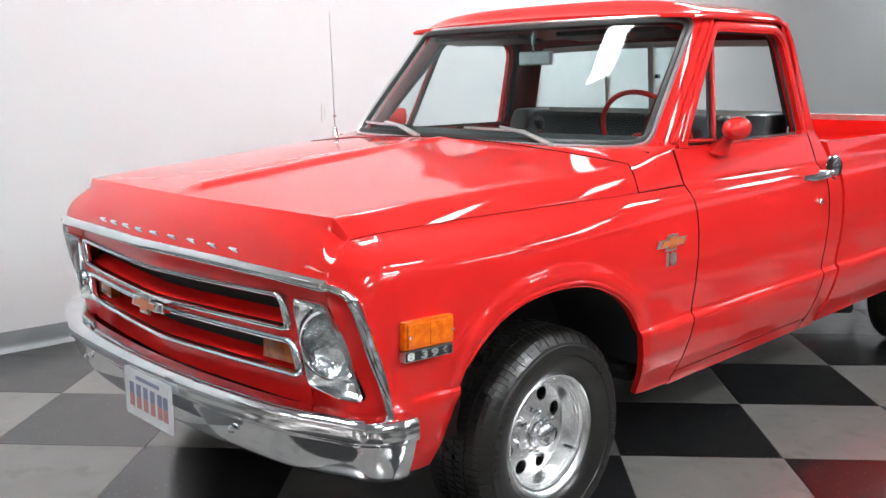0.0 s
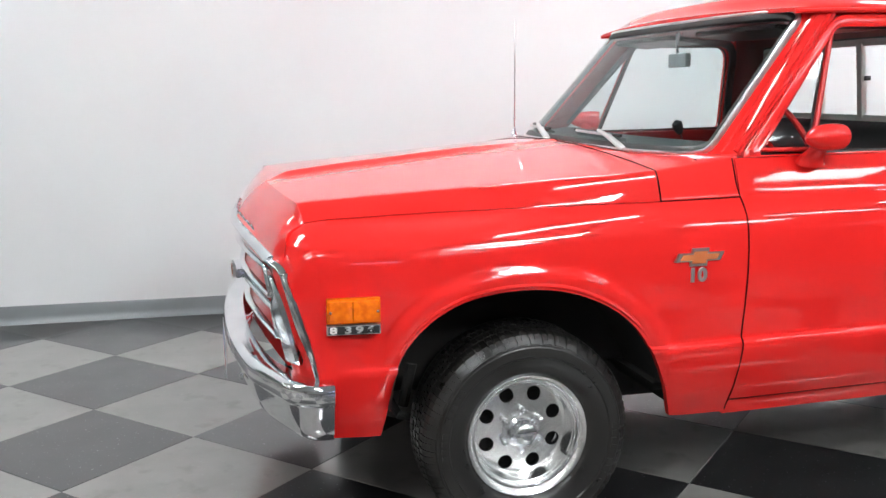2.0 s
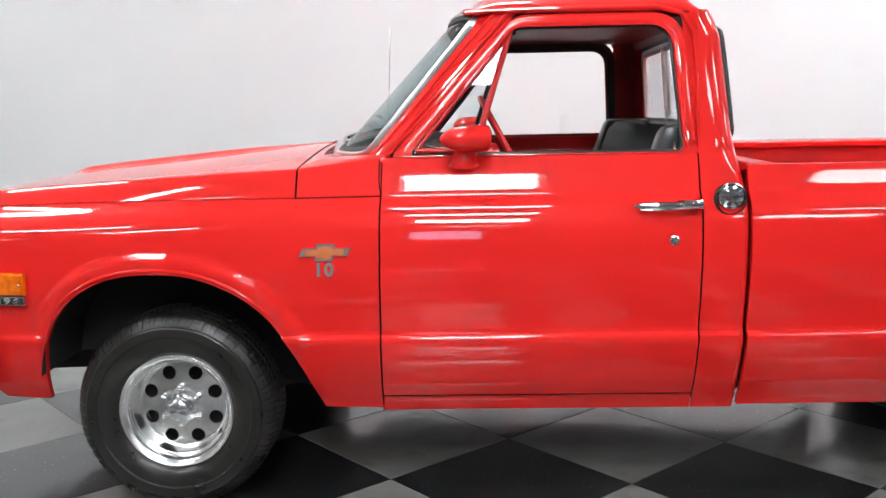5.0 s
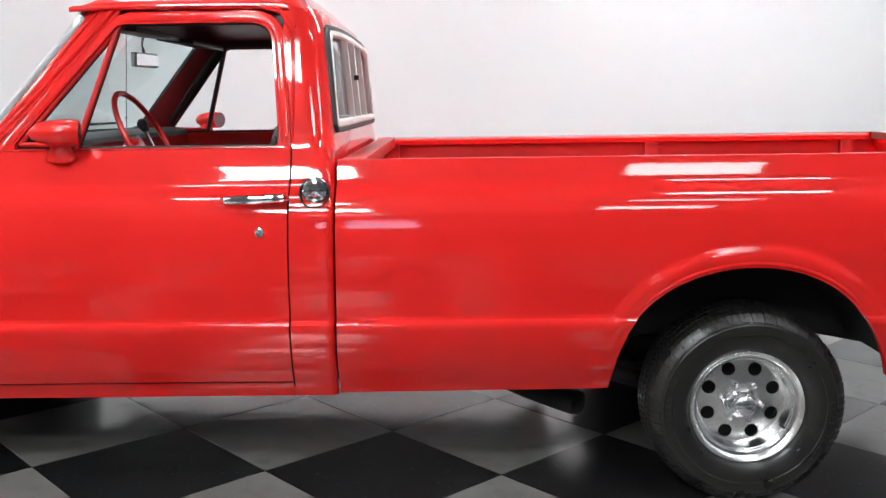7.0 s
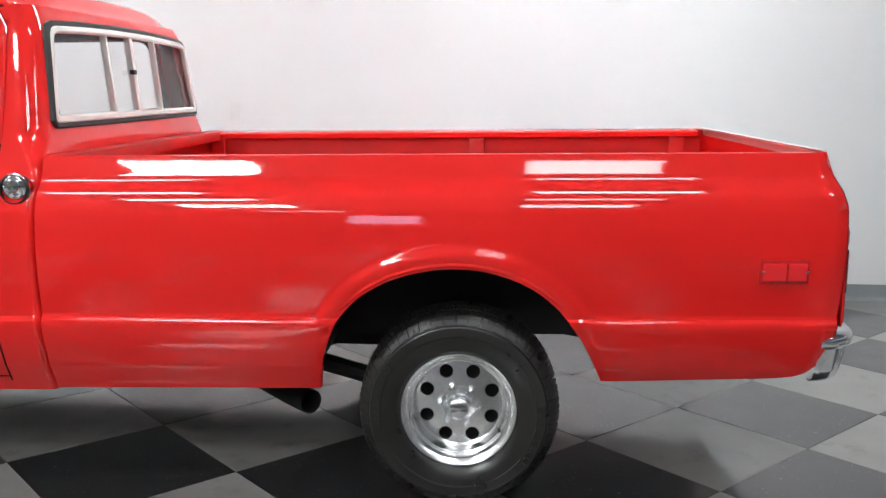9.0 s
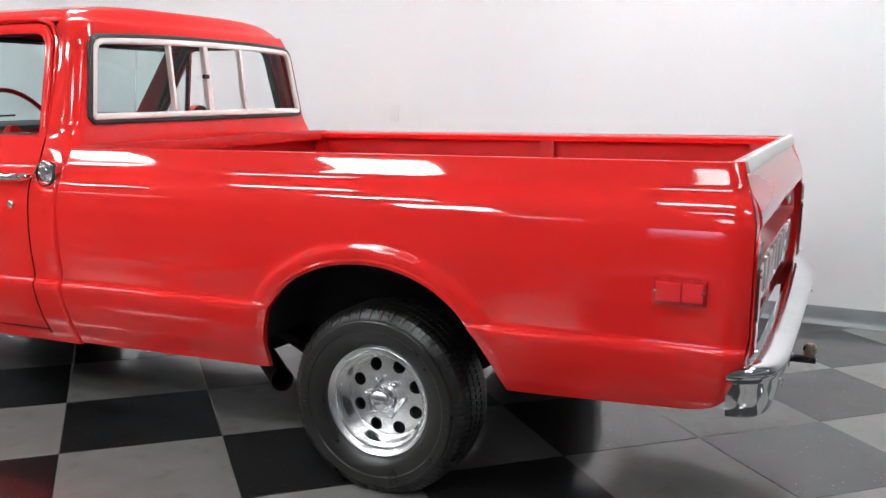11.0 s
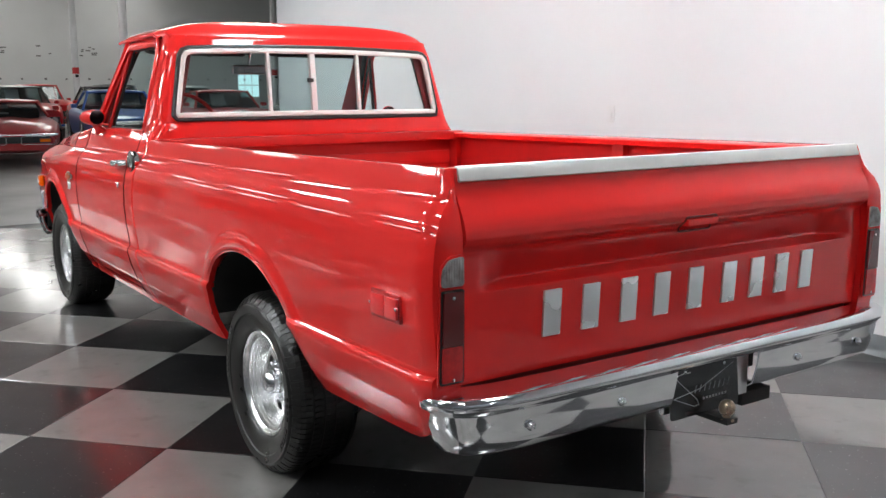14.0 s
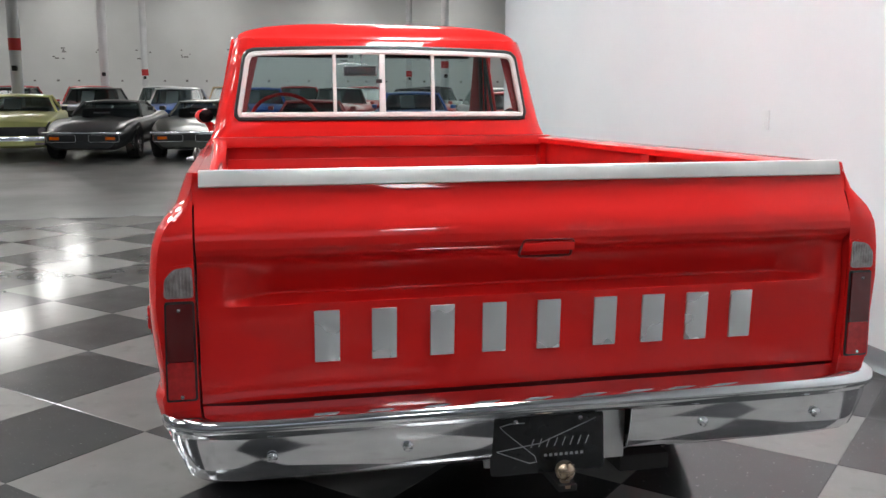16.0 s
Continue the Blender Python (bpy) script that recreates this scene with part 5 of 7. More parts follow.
for k in range(61):
    y = lerp(-0.806, 0.806, k / 60)
    p = lip_point(y)
    rings.append((p + Vector((-0.004, 0, 0.002)), (0, 0, 1), (-1, 0, 0)))
sweep(bm, rings, [(0.012, -0.012), (0.013, 0.000), (0.008, 0.009), (0.000, 0.011), (-0.012, 0.010), (-0.018, 0.004), (-0.018, -0.012)])
bpart("hood_trim", bm, CHROME, truck, "bright hood edge trim", angle=60)
MOULD_X = curve([(0.545, -0.658), (0.64, -0.695), (0.72, -0.726), (0.80, -0.748), (0.85, -0.762), (0.902, -0.774)])
MOULD_Y = curve([(0.545, 0.907), (0.64, 0.903), (0.72, 0.897), (0.80, 0.888), (0.85, 0.877), (0.874, 0.867), (0.889, 0.850), (0.898, 0.826), (0.902, 0.800), (0.912, 0.790)])
for sg in (-1, 1):
    bm = bmesh.new()
    pts = smooth_line([(-0.664, 0.560), (-0.695, 0.640), (-0.726, 0.720), (-0.748, 0.800), (-0.762, 0.850), (-0.767, 0.874), (-0.771, 0.889), (-0.773, 0.898), (-0.774, 0.902)], 4)
    tube(bm, [(p.x, sg * MOULD_Y(p.y), p.y) for p in pts], [0.012 + 0.006 * math.sin(math.pi * min(1.0, 0.25 + k / (len(pts) - 1))) for k in range(len(pts))], 12, flat=0.85)
    bpart("fender_moulding", bm, CHROME, truck, "bright moulding on the fender's front edge")


def headlamp(sg):
    bm = bmesh.new()
    p0, p1 = Vector((-0.763, 0.662)), Vector((-0.765, 0.863))
    out = resample(rounded([(0.03, 0.606), (0.0, 0.852), (0.72, 0.858), (0.98, 0.598)], [0.05, 0.05, 0.10, 0.05], 5), 72)
    d = p1 - p0
    c = Vector((0.50, 0.734))

    def fn(a, z, off=0.0):
        q = p0 + d * a
        return Vector((q.x + off + 0.17 * (0.852 - z), sg * q.y, z))
    inn = []
    for p in out:
        v = Vector(((p.x - c.x) * d.length, p.y - c.y)).normalized() * 0.089
        inn.append(Vector((c.x + v.x / d.length, c.y + v.y)))
    rows = []
    for t, off in ((0, 0.0), (0.04, -0.010), (0.10, -0.010), (0.16, -0.002), (0.35, 0.014), (0.7, 0.030), (1.0, 0.026)):
        rows.append([bm.verts.new(fn(*out[i].lerp(inn[i], t), off)) for i in range(len(out))])
    for a, b in zip(rows, rows[1:]):
        for i in range(len(out)):
            bm.faces.new((a[i], a[(i + 1) % len(out)], b[(i + 1) % len(out)], b[i]))
    pn = bmesh.new()
    rim2 = []
    for p in out:
        z = max(0.545, min(0.912, c.y + (p.y - c.y) * 4))
        rim2.append(Vector((max(-0.04, min((MOULD_Y(z) - 0.002 - p0.y) / d.y, c.x + (p.x - c.x) * 4)), z)))

    def panel(a, z):
        q = fn(a, z, 0.004)
        q.x += max(0.0, MOULD_X(z) + 0.006 - fn(1.2, z, 0.004).x) * smooth01((a - 0.86) / max(0.05, (MOULD_Y(z) - p0.y) / d.y - 0.86))
        return q
    annulus(pn, rim2, [p.copy() for p in out], 8, panel)
    bpart("headlamp_panel", pn, RED, truck)
    h = bpart("headlamp", bm, BEZEL, truck, "round headlamp in a bright square bezel")
    centre = fn(c.x, c.y, 0.024)
    ax = Vector((-0.93, sg * 0.36, 0)).normalized()
    rot = Vector((0, 0, 1)).rotation_difference(ax).to_matrix().to_4x4()
    bm = bmesh.new()
    lathe(bm, [(0.094, -0.004), (0.094, 0.008), (0.087, 0.013), (0.083, 0.008)], 40, "z")
    place(bm, Matrix.Translation(centre) @ rot)
    bpart("retaining_ring", bm, CHROME, h)
    bm = bmesh.new()
    lathe(bm, [(0.085, 0.006), (0.078, -0.010), (0.05, -0.032), (0.02, -0.042), (0.0005, -0.044)], 40, "z")
    place(bm, Matrix.Translation(centre) @ rot)
    bpart("reflector", bm, REFLECTOR, h)
    bm = bmesh.new()
    lathe(bm, [(0.085, 0.008), (0.074, 0.016), (0.05, 0.025), (0.025, 0.030), (0.0005, 0.031)], 40, "z")
    place(bm, Matrix.Translation(centre) @ rot)
    bpart("lens", bm, LENS, h, "clear fluted headlamp lens")


for sg in (-1, 1):
    headlamp(sg)
    bm = bmesh.new()
    grid(bm, lambda u, v: (grille_x(lerp(0.48, 0.618, u), 0.68) + 0.016 - 0.010 * math.sin(math.pi * u) * math.sin(math.pi * v), sg * lerp(0.48, 0.618, u), lerp(0.650, 0.708, v)), 8, 6)
    edge_return(bm, (0.03, 0, 0))
    bpart("turn_lamp", bm, AMBER_DIM, truck, "amber front turn lamp lens")

BOW = [(-0.50, -0.13), (-0.42, 0.15), (-0.16, 0.15), (-0.15, 0.30), (0.20, 0.30), (0.19, 0.15), (0.52, 0.15), (0.44, -0.13), (0.17, -0.13), (0.16, -0.30), (-0.19, -0.30), (-0.18, -0.13)]


def emblem(w, m, parent):
    bm = bmesh.new()
    prism(bm, [(x * w, y * w * 0.56) for x, y in BOW], 0.0, 0.006, 0.03)
    e = bpart("emblem", place(bm, m), STEEL, parent, "bright emblem with an orange enamel field")
    bm = bmesh.new()
    prism(bm, [(x * w * 0.80, y * w * 0.38) for x, y in BOW], 0.0062, 0.008)
    bpart("enamel", place(bm, m), ORANGE, e)
    return e


SIDE_L = lambda x, y, z: Matrix.Translation((x, y, z)) @ Matrix.Rotation(radians(90), 4, "X")
SIDE_R = lambda x, y, z: Matrix.Translation((x, y, z)) @ Matrix.Rotation(radians(180), 4, "Z") @ Matrix.Rotation(radians(90), 4, "X")
FRONT = lambda x, y, z: Matrix.Translation((x, y, z)) @ Matrix.Rotation(radians(-90), 4, "Z") @ Matrix.Rotation(radians(90), 4, "X")

# bright ornament on the grille's centre
bm = bmesh.new()
box(bm, -0.846, -0.790, -0.10, 0.10, 0.716, 0.748, 0.010, 3)
orn = bpart("grille_ornament", bm, CHROME, truck, "chrome grille ornament with an orange emblem")
emblem(0.175, FRONT(-0.848, 0.0, 0.732), orn)

# small bright bars on the hood's nose, where the maker's letters stand
for k in range(9):
    y = lerp(0.365, -0.428, k / 8)
    v = 0.5 + 0.5 * y / 0.86
    p = hood_point(0, v).lerp(lip_point(y), 0.80)
    bm = bmesh.new()
    box(bm, -0.007, 0.0, -0.020, 0.020, -0.011, 0.011, 0.003)
    place(bm, Matrix.Translation(p + Vector((-0.007, 0, 0.006))) @ Matrix.Rotation(radians(-35), 4, "Y"))
    bpart("nose_bar", bm, CHROME, hood, "small bright bar")


def digits(string, size, m, mat, parent, stretch=1.0, depth=0.003):
    bm = text_bm(string, size, depth)
    place(bm, Matrix.Diagonal((stretch, 1, 1, 1)))
    return bpart("number", place(bm, m), mat, parent, smooth=False)


for sg, F in ((-1, SIDE_L), (1, SIDE_R)):
    e = emblem(0.166, F(0.517, sg * 0.971, 0.864), truck)
    digits("1", 0.058, F(0.498 if sg < 0 else 0.536, sg * 0.973, 0.807), STEEL, e, 1.0, 0.004)
    digits("0", 0.058, F(0.531 if sg < 0 else 0.503, sg * 0.973, 0.807), STEEL, e, 1.0, 0.004)
    # amber side marker and engine badge
    bm = bmesh.new()
    box(bm, -0.616, -0.464, -0.010, 0.012, 0.732, 0.806, 0.006)
    tilt = lambda b: [setattr(v.co, "y", v.co.y - 0.928 - (v.co.x + 0.6) * 0.13) for v in b.verts]
    tilt(bm)
    if sg > 0:
        flip(bm)
    mk = bpart("side_marker", bm, AMBER, truck, "amber front side marker lamp")
    for x0, x1 in ((-0.610, -0.543), (-0.5425, -0.470)):
        bm = bmesh.new()
        box(bm, x0, x1, -0.018, -0.008, 0.738, 0.800, 0.005)
        tilt(bm)
        if sg > 0:
            flip(bm)
        bpart("lens", bm, AMBER, mk)
    for x in (-0.606, -0.474):
        bm = bmesh.new()
        lathe(bm, [(0.004, 0), (0.004, -0.003), (0.0005, -0.004)], 10, center=(x, -0.0175, 0.769))
        tilt(bm)
        if sg > 0:
            flip(bm)
        bpart("screw", bm, CHROME, mk)
    bm = bmesh.new()
    box(bm, -0.616, -0.464, -0.008, 0.012, 0.701, 0.729, 0.003)
    tilt(bm)
    if sg > 0:
        flip(bm)
    bd = bpart("engine_badge", bm, STEEL, truck, "black and chrome engine badge")
    bm = bmesh.new()
    box(bm, -0.612, -0.468, -0.0105, -0.006, 0.7035, 0.7265, 0.001)
    tilt(bm)
    if sg > 0:
        flip(bm)
    bpart("badge_field", bm, BLACK, bd)
    if sg < 0:
        turn = Matrix.Rotation(radians(-7.4), 4, "Z")
        for st, x, mt in (("8", -0.597, SATIN), ("3", -0.556, GREYLET), ("9", -0.524, GREYLET), ("6", -0.492, GREYLET)):
            digits(st, 0.027, Matrix.Translation((x, -0.9395 - (x + 0.6) * 0.13, 0.715)) @ turn @ Matrix.Rotation(radians(90), 4, "X"), mt, bd, 1.6, 0.001)

# rear side markers
for k, bs in enumerate(bed_sides):
    bm = bmesh.new()
    box(bm, 4.158, 4.308, -0.976, -0.955, 0.712, 0.788, 0.006)
    mk = bpart("side_marker", flip(bm) if k else bm, LOWLENS, truck, "red rear side marker lamp")
    for x0, x1 in ((4.166, 4.238), (4.242, 4.300)):
        bm = bmesh.new()
        box(bm, x0, x1, -0.983, -0.972, 0.722, 0.778, 0.005)
        bpart("lens", flip(bm) if k else bm, REDLENS, mk)
    for x in (4.166, 4.300):
        bm = bmesh.new()
        lathe(bm, [(0.0045, 0), (0.0045, -0.004), (0.0005, -0.005)], 10, center=(x, -0.981, 0.752))
        bpart("screw", flip(bm) if k else bm, CHROME, mk)

# tail lamps
for sg in (-1, 1):
    def lamp(name, out, d, mat, parent, lb="", sg=sg):
        bm = bmesh.new()
        prism(bm, [((p.x if sg > 0 else -p.x), p.y) for p in (out if sg > 0 else list(reversed(out)))], 0.0, d, 0.0)
        xb = 4.428
        place(bm, Matrix(((0, 0, 1, xb), (1, 0, 0, 0), (0, 1, 0, 0), (0, 0, 0, 1))))
        return bpart(name, bm, mat, parent, lb)
    tl = lamp("tail_lamp", rounded([(0.862, 0.566), (0.862, 0.904), (0.910, 0.900), (0.936, 0.872), (0.942, 0.566)], 0.012, 4), 0.005, RED, truck, "tall dark red tail lamp with clear upper lens")
    lamp("lens_seal", rounded([(0.865, 0.572), (0.864, 0.816), (0.932, 0.816), (0.937, 0.572)], 0.008, 4), 0.008, BLACK, tl)
    lamp("stop_lens", rounded([(0.870, 0.672), (0.869, 0.811), (0.927, 0.811), (0.931, 0.672)], 0.006, 4), 0.014, DARKLENS, tl, "dark red stop lens")
    lamp("reflector", rounded([(0.870, 0.578), (0.870, 0.670), (0.931, 0.670), (0.932, 0.578)], 0.006, 4), 0.012, LOWLENS, tl, "red reflector")
    rl = lamp("reverse_lens", rounded([(0.865, 0.824), (0.867, 0.899), (0.909, 0.893), (0.930, 0.869), (0.932, 0.824)], 0.010, 4), 0.010, CLEARLENS, tl, "clear fluted reversing lens")
    for k in range(8):
        y = 0.871 + 0.0078 * k
        top = float(np.interp(y, [0.866, 0.909, 0.930], [0.893, 0.887, 0.865]))
        bm = bmesh.new()
        tube(bm, [(4.4378, sg * y, 0.829), (4.4378, sg * y, top)], 0.0022, 6)
        bpart("flute", bm, CLEARLENS, rl)
    for z in (0.585, 0.796):
        bm = bmesh.new()
        lathe(bm, [(0.0045, 4.440), (0.0045, 4.4445), (0.0005, 4.4455)], 10, "x", (0, sg * 0.900, z))
        bpart("screw", bm, CHROME, tl)

# bright blocks on the tailgate, in place of the maker's letters
for k in range(9):
    y = (-0.556, -0.415, -0.268, -0.133, 0.012, 0.166, 0.300, 0.426, 0.555)[k]
    bm = bmesh.new()
    box(bm, -0.001, 0.007, y - 0.031, y + 0.031, 0.641, 0.772, 0.003)
    for v in bm.verts:
        v.co.x += gate_x(v.co.z)
    bpart("letter_block", bm, BRIGHT, gate, "bright block, one for each letter")
bm = bmesh.new()
box(bm, 4.415, 4.441, -0.066, 0.066, 0.905, 0.926, 0.004)
gh = bpart("gate_handle", bm, RED, gate, "red tailgate handle")
bm = bmesh.new()
ring_bar(bm, resample(rounded([(-0.070, 0.886), (-0.066, 0.932), (0.066, 0.932), (0.070, 0.886)], 0.008, 4), 60), lambda a, b: (gate_x(b) + 0.001, a, b), lambda a, b: (1, 0, 0), 0.006, 0.004)
# Darkened red draws the shadow line of the handle's recess.
bpart("handle_rim", bm, RED_SHADED, gh)

# rear plate, bracket and hitch
bm = bmesh.new()
prism(bm, rounded([(-0.152, -0.076), (-0.152, 0.076), (0.152, 0.076), (0.152, -0.076)], 0.012, 4), 0, 0.002)
M_PL = Matrix.Translation((4.482, -0.010, 0.408)) @ Matrix.Rotation(radians(90), 4, "Z") @ Matrix.Rotation(radians(84), 4, "X")
pl = bpart("rear_plate", place(bm, M_PL), PLATEK, truck, "black dealer plate with pale script strokes", smooth=False)
strokes = [((-0.135, -0.012), (-0.02, 0.002), (0.13, 0.058)), ((-0.125, 0.052), (-0.115, 0.040), (-0.035, -0.030), (-0.03, -0.046), (-0.05, -0.048), (-0.135, -0.012)), ((-0.125, 0.052), (-0.10, 0.058), (-0.06, 0.058))]
strokes += [((-0.045 + 0.021 * k, -0.008), (-0.036 + 0.021 * k, 0.014)) for k in range(8)]
for st in strokes:
    bm = bmesh.new()
    tube(bm, [(x, y, 0.003) for x, y in st], 0.0013, 5)
    bpart("script_stroke", place(bm, M_PL), GREYLET, pl)
for k in range(8):
    bm = bmesh.new()
    box(bm, -0.01 + k * 0.014, -0.002 + k * 0.014, -0.034, -0.027, 0.0021, 0.0030)
    bpart("small_bar", place(bm, M_PL), GREYLET, pl, smooth=False)
for x in (-0.085, 0.088):
    bm = bmesh.new()
    lathe(bm, [(0.007, 0.002), (0.006, 0.006), (0.0005, 0.007)], 10, "z", (x, 0.062, 0))
    bpart("screw", place(bm, M_PL), CHROME, pl)
bm = bmesh.new()
box(bm, 4.455, 4.472, -0.172, 0.205, 0.348, 0.495, 0.006)
bpart("plate_bracket", bm, STEEL, truck)
bm = bmesh.new()
box(bm, 4.10, 4.47, -0.016, 0.046, 0.318, 0.378, 0.006)
box(bm, 4.44, 4.575, -0.010, 0.038, 0.312, 0.330, 0.005)
hitch = bpart("tow_hitch", bm, DARK, truck, "black tow bar with a worn brass-coloured ball")
bm = bmesh.new()
lathe(bm, [(0.024, 0.330), (0.024, 0.338), (0.013, 0.340), (0.013, 0.347), (0.020, 0.352), (0.024, 0.363), (0.025, 0.372), (0.022, 0.383), (0.014, 0.391), (0.0005, 0.394)], 24, "z", (4.552, 0.014, -0.010))
bpart("hitch_ball", bm, BRASS, hitch)
bm = bmesh.new()
box(bm, 4.36, 4.46, 0.20, 0.34, 0.300, 0.345, 0.006)
bpart("hitch_bracket", bm, DARK, hitch)
for y in (-0.70, -0.375, 0.410, 0.740):
    bm = bmesh.new()
    lathe(bm, [(0.013, 0), (0.013, 0.004), (0.009, 0.009), (0.0005, 0.011)], 14, "x", (4.462 + 0.043, y, 0.440))
    bpart("bumper_bolt", bm, CHROME, rb)
for y in (-0.86, -0.47, -0.43, 0.43, 0.47, 0.80):
    bm = bmesh.new()
    xb = -0.835 + 0.095 * (abs(y) / 0.85) ** 2.2 - 0.037
    lathe(bm, [(0.012, 0), (0.012, -0.004), (0.008, -0.009), (0.0005, -0.011)], 14, "x", (xb + (0.02 if abs(y) > 0.85 else 0), y, 0.535 - 0.075 if abs(y) not in (0.43,) else 0.515))
    bpart("bumper_bolt", bm, CHROME, fb)

# front plate, hanging from the bumper
bm = bmesh.new()
prism(bm, rounded([(-0.152, -0.076), (-0.152, 0.076), (0.152, 0.076), (0.152, -0.076)], 0.012, 4), 0, 0.002)
M_FP = Matrix.Translation((-0.892, -0.075, 0.458)) @ Matrix.Rotation(radians(-90), 4, "Z") @ Matrix.Rotation(radians(90), 4, "X")
fp = bpart("front_plate", place(bm, M_FP), PLATEW, truck, "white front plate with blue and red bars", smooth=False)
for k, x in enumerate((-0.105, -0.060, -0.015, 0.030, 0.075, 0.110)):
    for z0, z1, mt in ((-0.005, 0.032, BLUEP), (-0.045, -0.006, REDP)):
        bm = bmesh.new()
        box(bm, x - 0.014, x + 0.014, z0, z1, 0.0022, 0.0032)
        bpart("plate_bar", place(bm, M_FP), mt, fp, smooth=False)
bm = bmesh.new()
box(bm, -0.075, 0.075, 0.046, 0.058, 0.0022, 0.0032)
bpart("plate_bar", place(bm, M_FP), BLUEP, fp, smooth=False)

# ---- outside fittings ----
def mirror_head(sg):
    bm = bmesh.new()
    lathe(bm, [(0.0005, 0.876), (0.012, 0.882), (0.026, 0.897), (0.037, 0.918), (0.043, 0.945), (0.046, 0.980), (0.046, 1.010), (0.043, 1.030), (0.040, 1.033)], 28, "x", (0, sg * 0.925, 1.212))
    for v in bm.verts:
        v.co.z = 1.212 + (v.co.z - 1.212) * 0.92
    turn = Matrix.Translation((0.99, sg * 0.925, 0)) @ Matrix.Rotation(radians(-sg * (26 if sg > 0 else 16)), 4, "Z") @ Matrix.Translation((-0.99, -sg * 0.925, 0))
    place(bm, turn)
    m = bpart("side_mirror", bm, RED, truck, "red bullet-shaped side mirror")
    bm = bmesh.new()
    pts = [((0.955), sg * 0.876, 1.128), (0.955, sg * 0.882, 1.140), (0.960, sg * 0.895, 1.160), (0.962, sg * 0.915, 1.185)]
    tube(bm, pts, [0.052, 0.044, 0.034, 0.028], 18, flat=0.62, up=(0, 1, 0))
    bpart("mirror_foot", bm, RED, m)
    bm = bmesh.new()
    lathe(bm, [(0.0420, 1.0325), (0.0420, 1.0338), (0.0005, 1.0345)], 28, "x", (0, sg * 0.925, 1.212))
    for v in bm.verts:
        v.co.z = 1.212 + (v.co.z - 1.212) * 0.92
    bpart("mirror_glass", place(bm, turn), MIRROR_TINT, m, "mirror glass tinted as if reflecting the dark red cab")


for sg in (-1, 1):
    mirror_head(sg)
for k, d in enumerate(doors):
    # lever handle with push button, lock below
    bm = bmesh.new()
    pts = [(1.490, -0.953, 0.992), (1.505, -0.968, 0.992), (1.55, -0.978, 0.993), (1.60, -0.980, 0.994), (1.635, -0.978, 0.995)]
    tube(bm, pts, [0.008, 0.013, 0.015, 0.014, 0.012], 12, flat=0.55, up=(0, 1, 0))
    tube(bm, [(1.628, -0.950, 0.997), (1.640, -0.974, 0.997), (1.690, -0.974, 0.998), (1.694, -0.950, 0.998)], [0.015, 0.017, 0.016, 0.014], 12)
    h = bpart("door_handle", flip(bm) if k else bm, CHROME, d, "chrome lever door handle")
    bm = bmesh.new()
    lathe(bm, [(0.012, -0.974), (0.012, -0.994), (0.010, -0.997), (0.0005, -0.998)], 16, center=(1.672, 0, 0.998))
    bpart("push_button", flip(bm) if k else bm, CHROME, h)
    bm = bmesh.new()
    lathe(bm, [(0.015, -0.965), (0.015, -0.974), (0.011, -0.977), (0.0005, -0.976)], 18, center=(1.614, 0, 0.887))
    bpart("door_lock", flip(bm) if k else bm, CHROME, d, "chrome door lock")
# fuel cap
bm = bmesh.new()
lathe(bm, [(0.050, -0.925), (0.049, -0.945), (0.043, -0.950)], 32, center=(1.790, 0, 1.008))
lathe(bm, [(0.043, -0.945), (0.043, -0.950), (0.040, -0.953), (0.032, -0.956), (0.020, -0.959), (0.018, -0.962), (0.0005, -0.963)], 32, center=(1.790, 0, 1.020))
cap = bpart("fuel_cap", bm, CHROME, truck, "round chrome fuel cap on the cab corner")
bm = bmesh.new()
lathe(bm, [(0.050, -0.930), (0.050, -0.952), (0.044, -0.956)], 32, center=(1.788, 0, 1.010))
bpart("cap_ring", bm, BLACK, cap, "black filler ring")

# aerial
bm = bmesh.new()
tube(bm, [(0.556, 0.860, 1.138), (0.557, 0.862, 1.165), (0.557, 0.863, 1.185)], [0.016, 0.012, 0.006], 12)
tube(bm, [(0.557, 0.863, 1.185), (0.566, 0.895, 1.60), (0.568, 0.904, 1.706)], [0.0032, 0.0024, 0.0018], 6)
lathe(bm, [(0.0005, 1.225), (0.009, 1.228), (0.009, 1.234), (0.0005, 1.236)], 10, "z", (0.558, 0.866, 0))
bpart("aerial", bm, CHROME, truck, "thin chrome whip aerial")

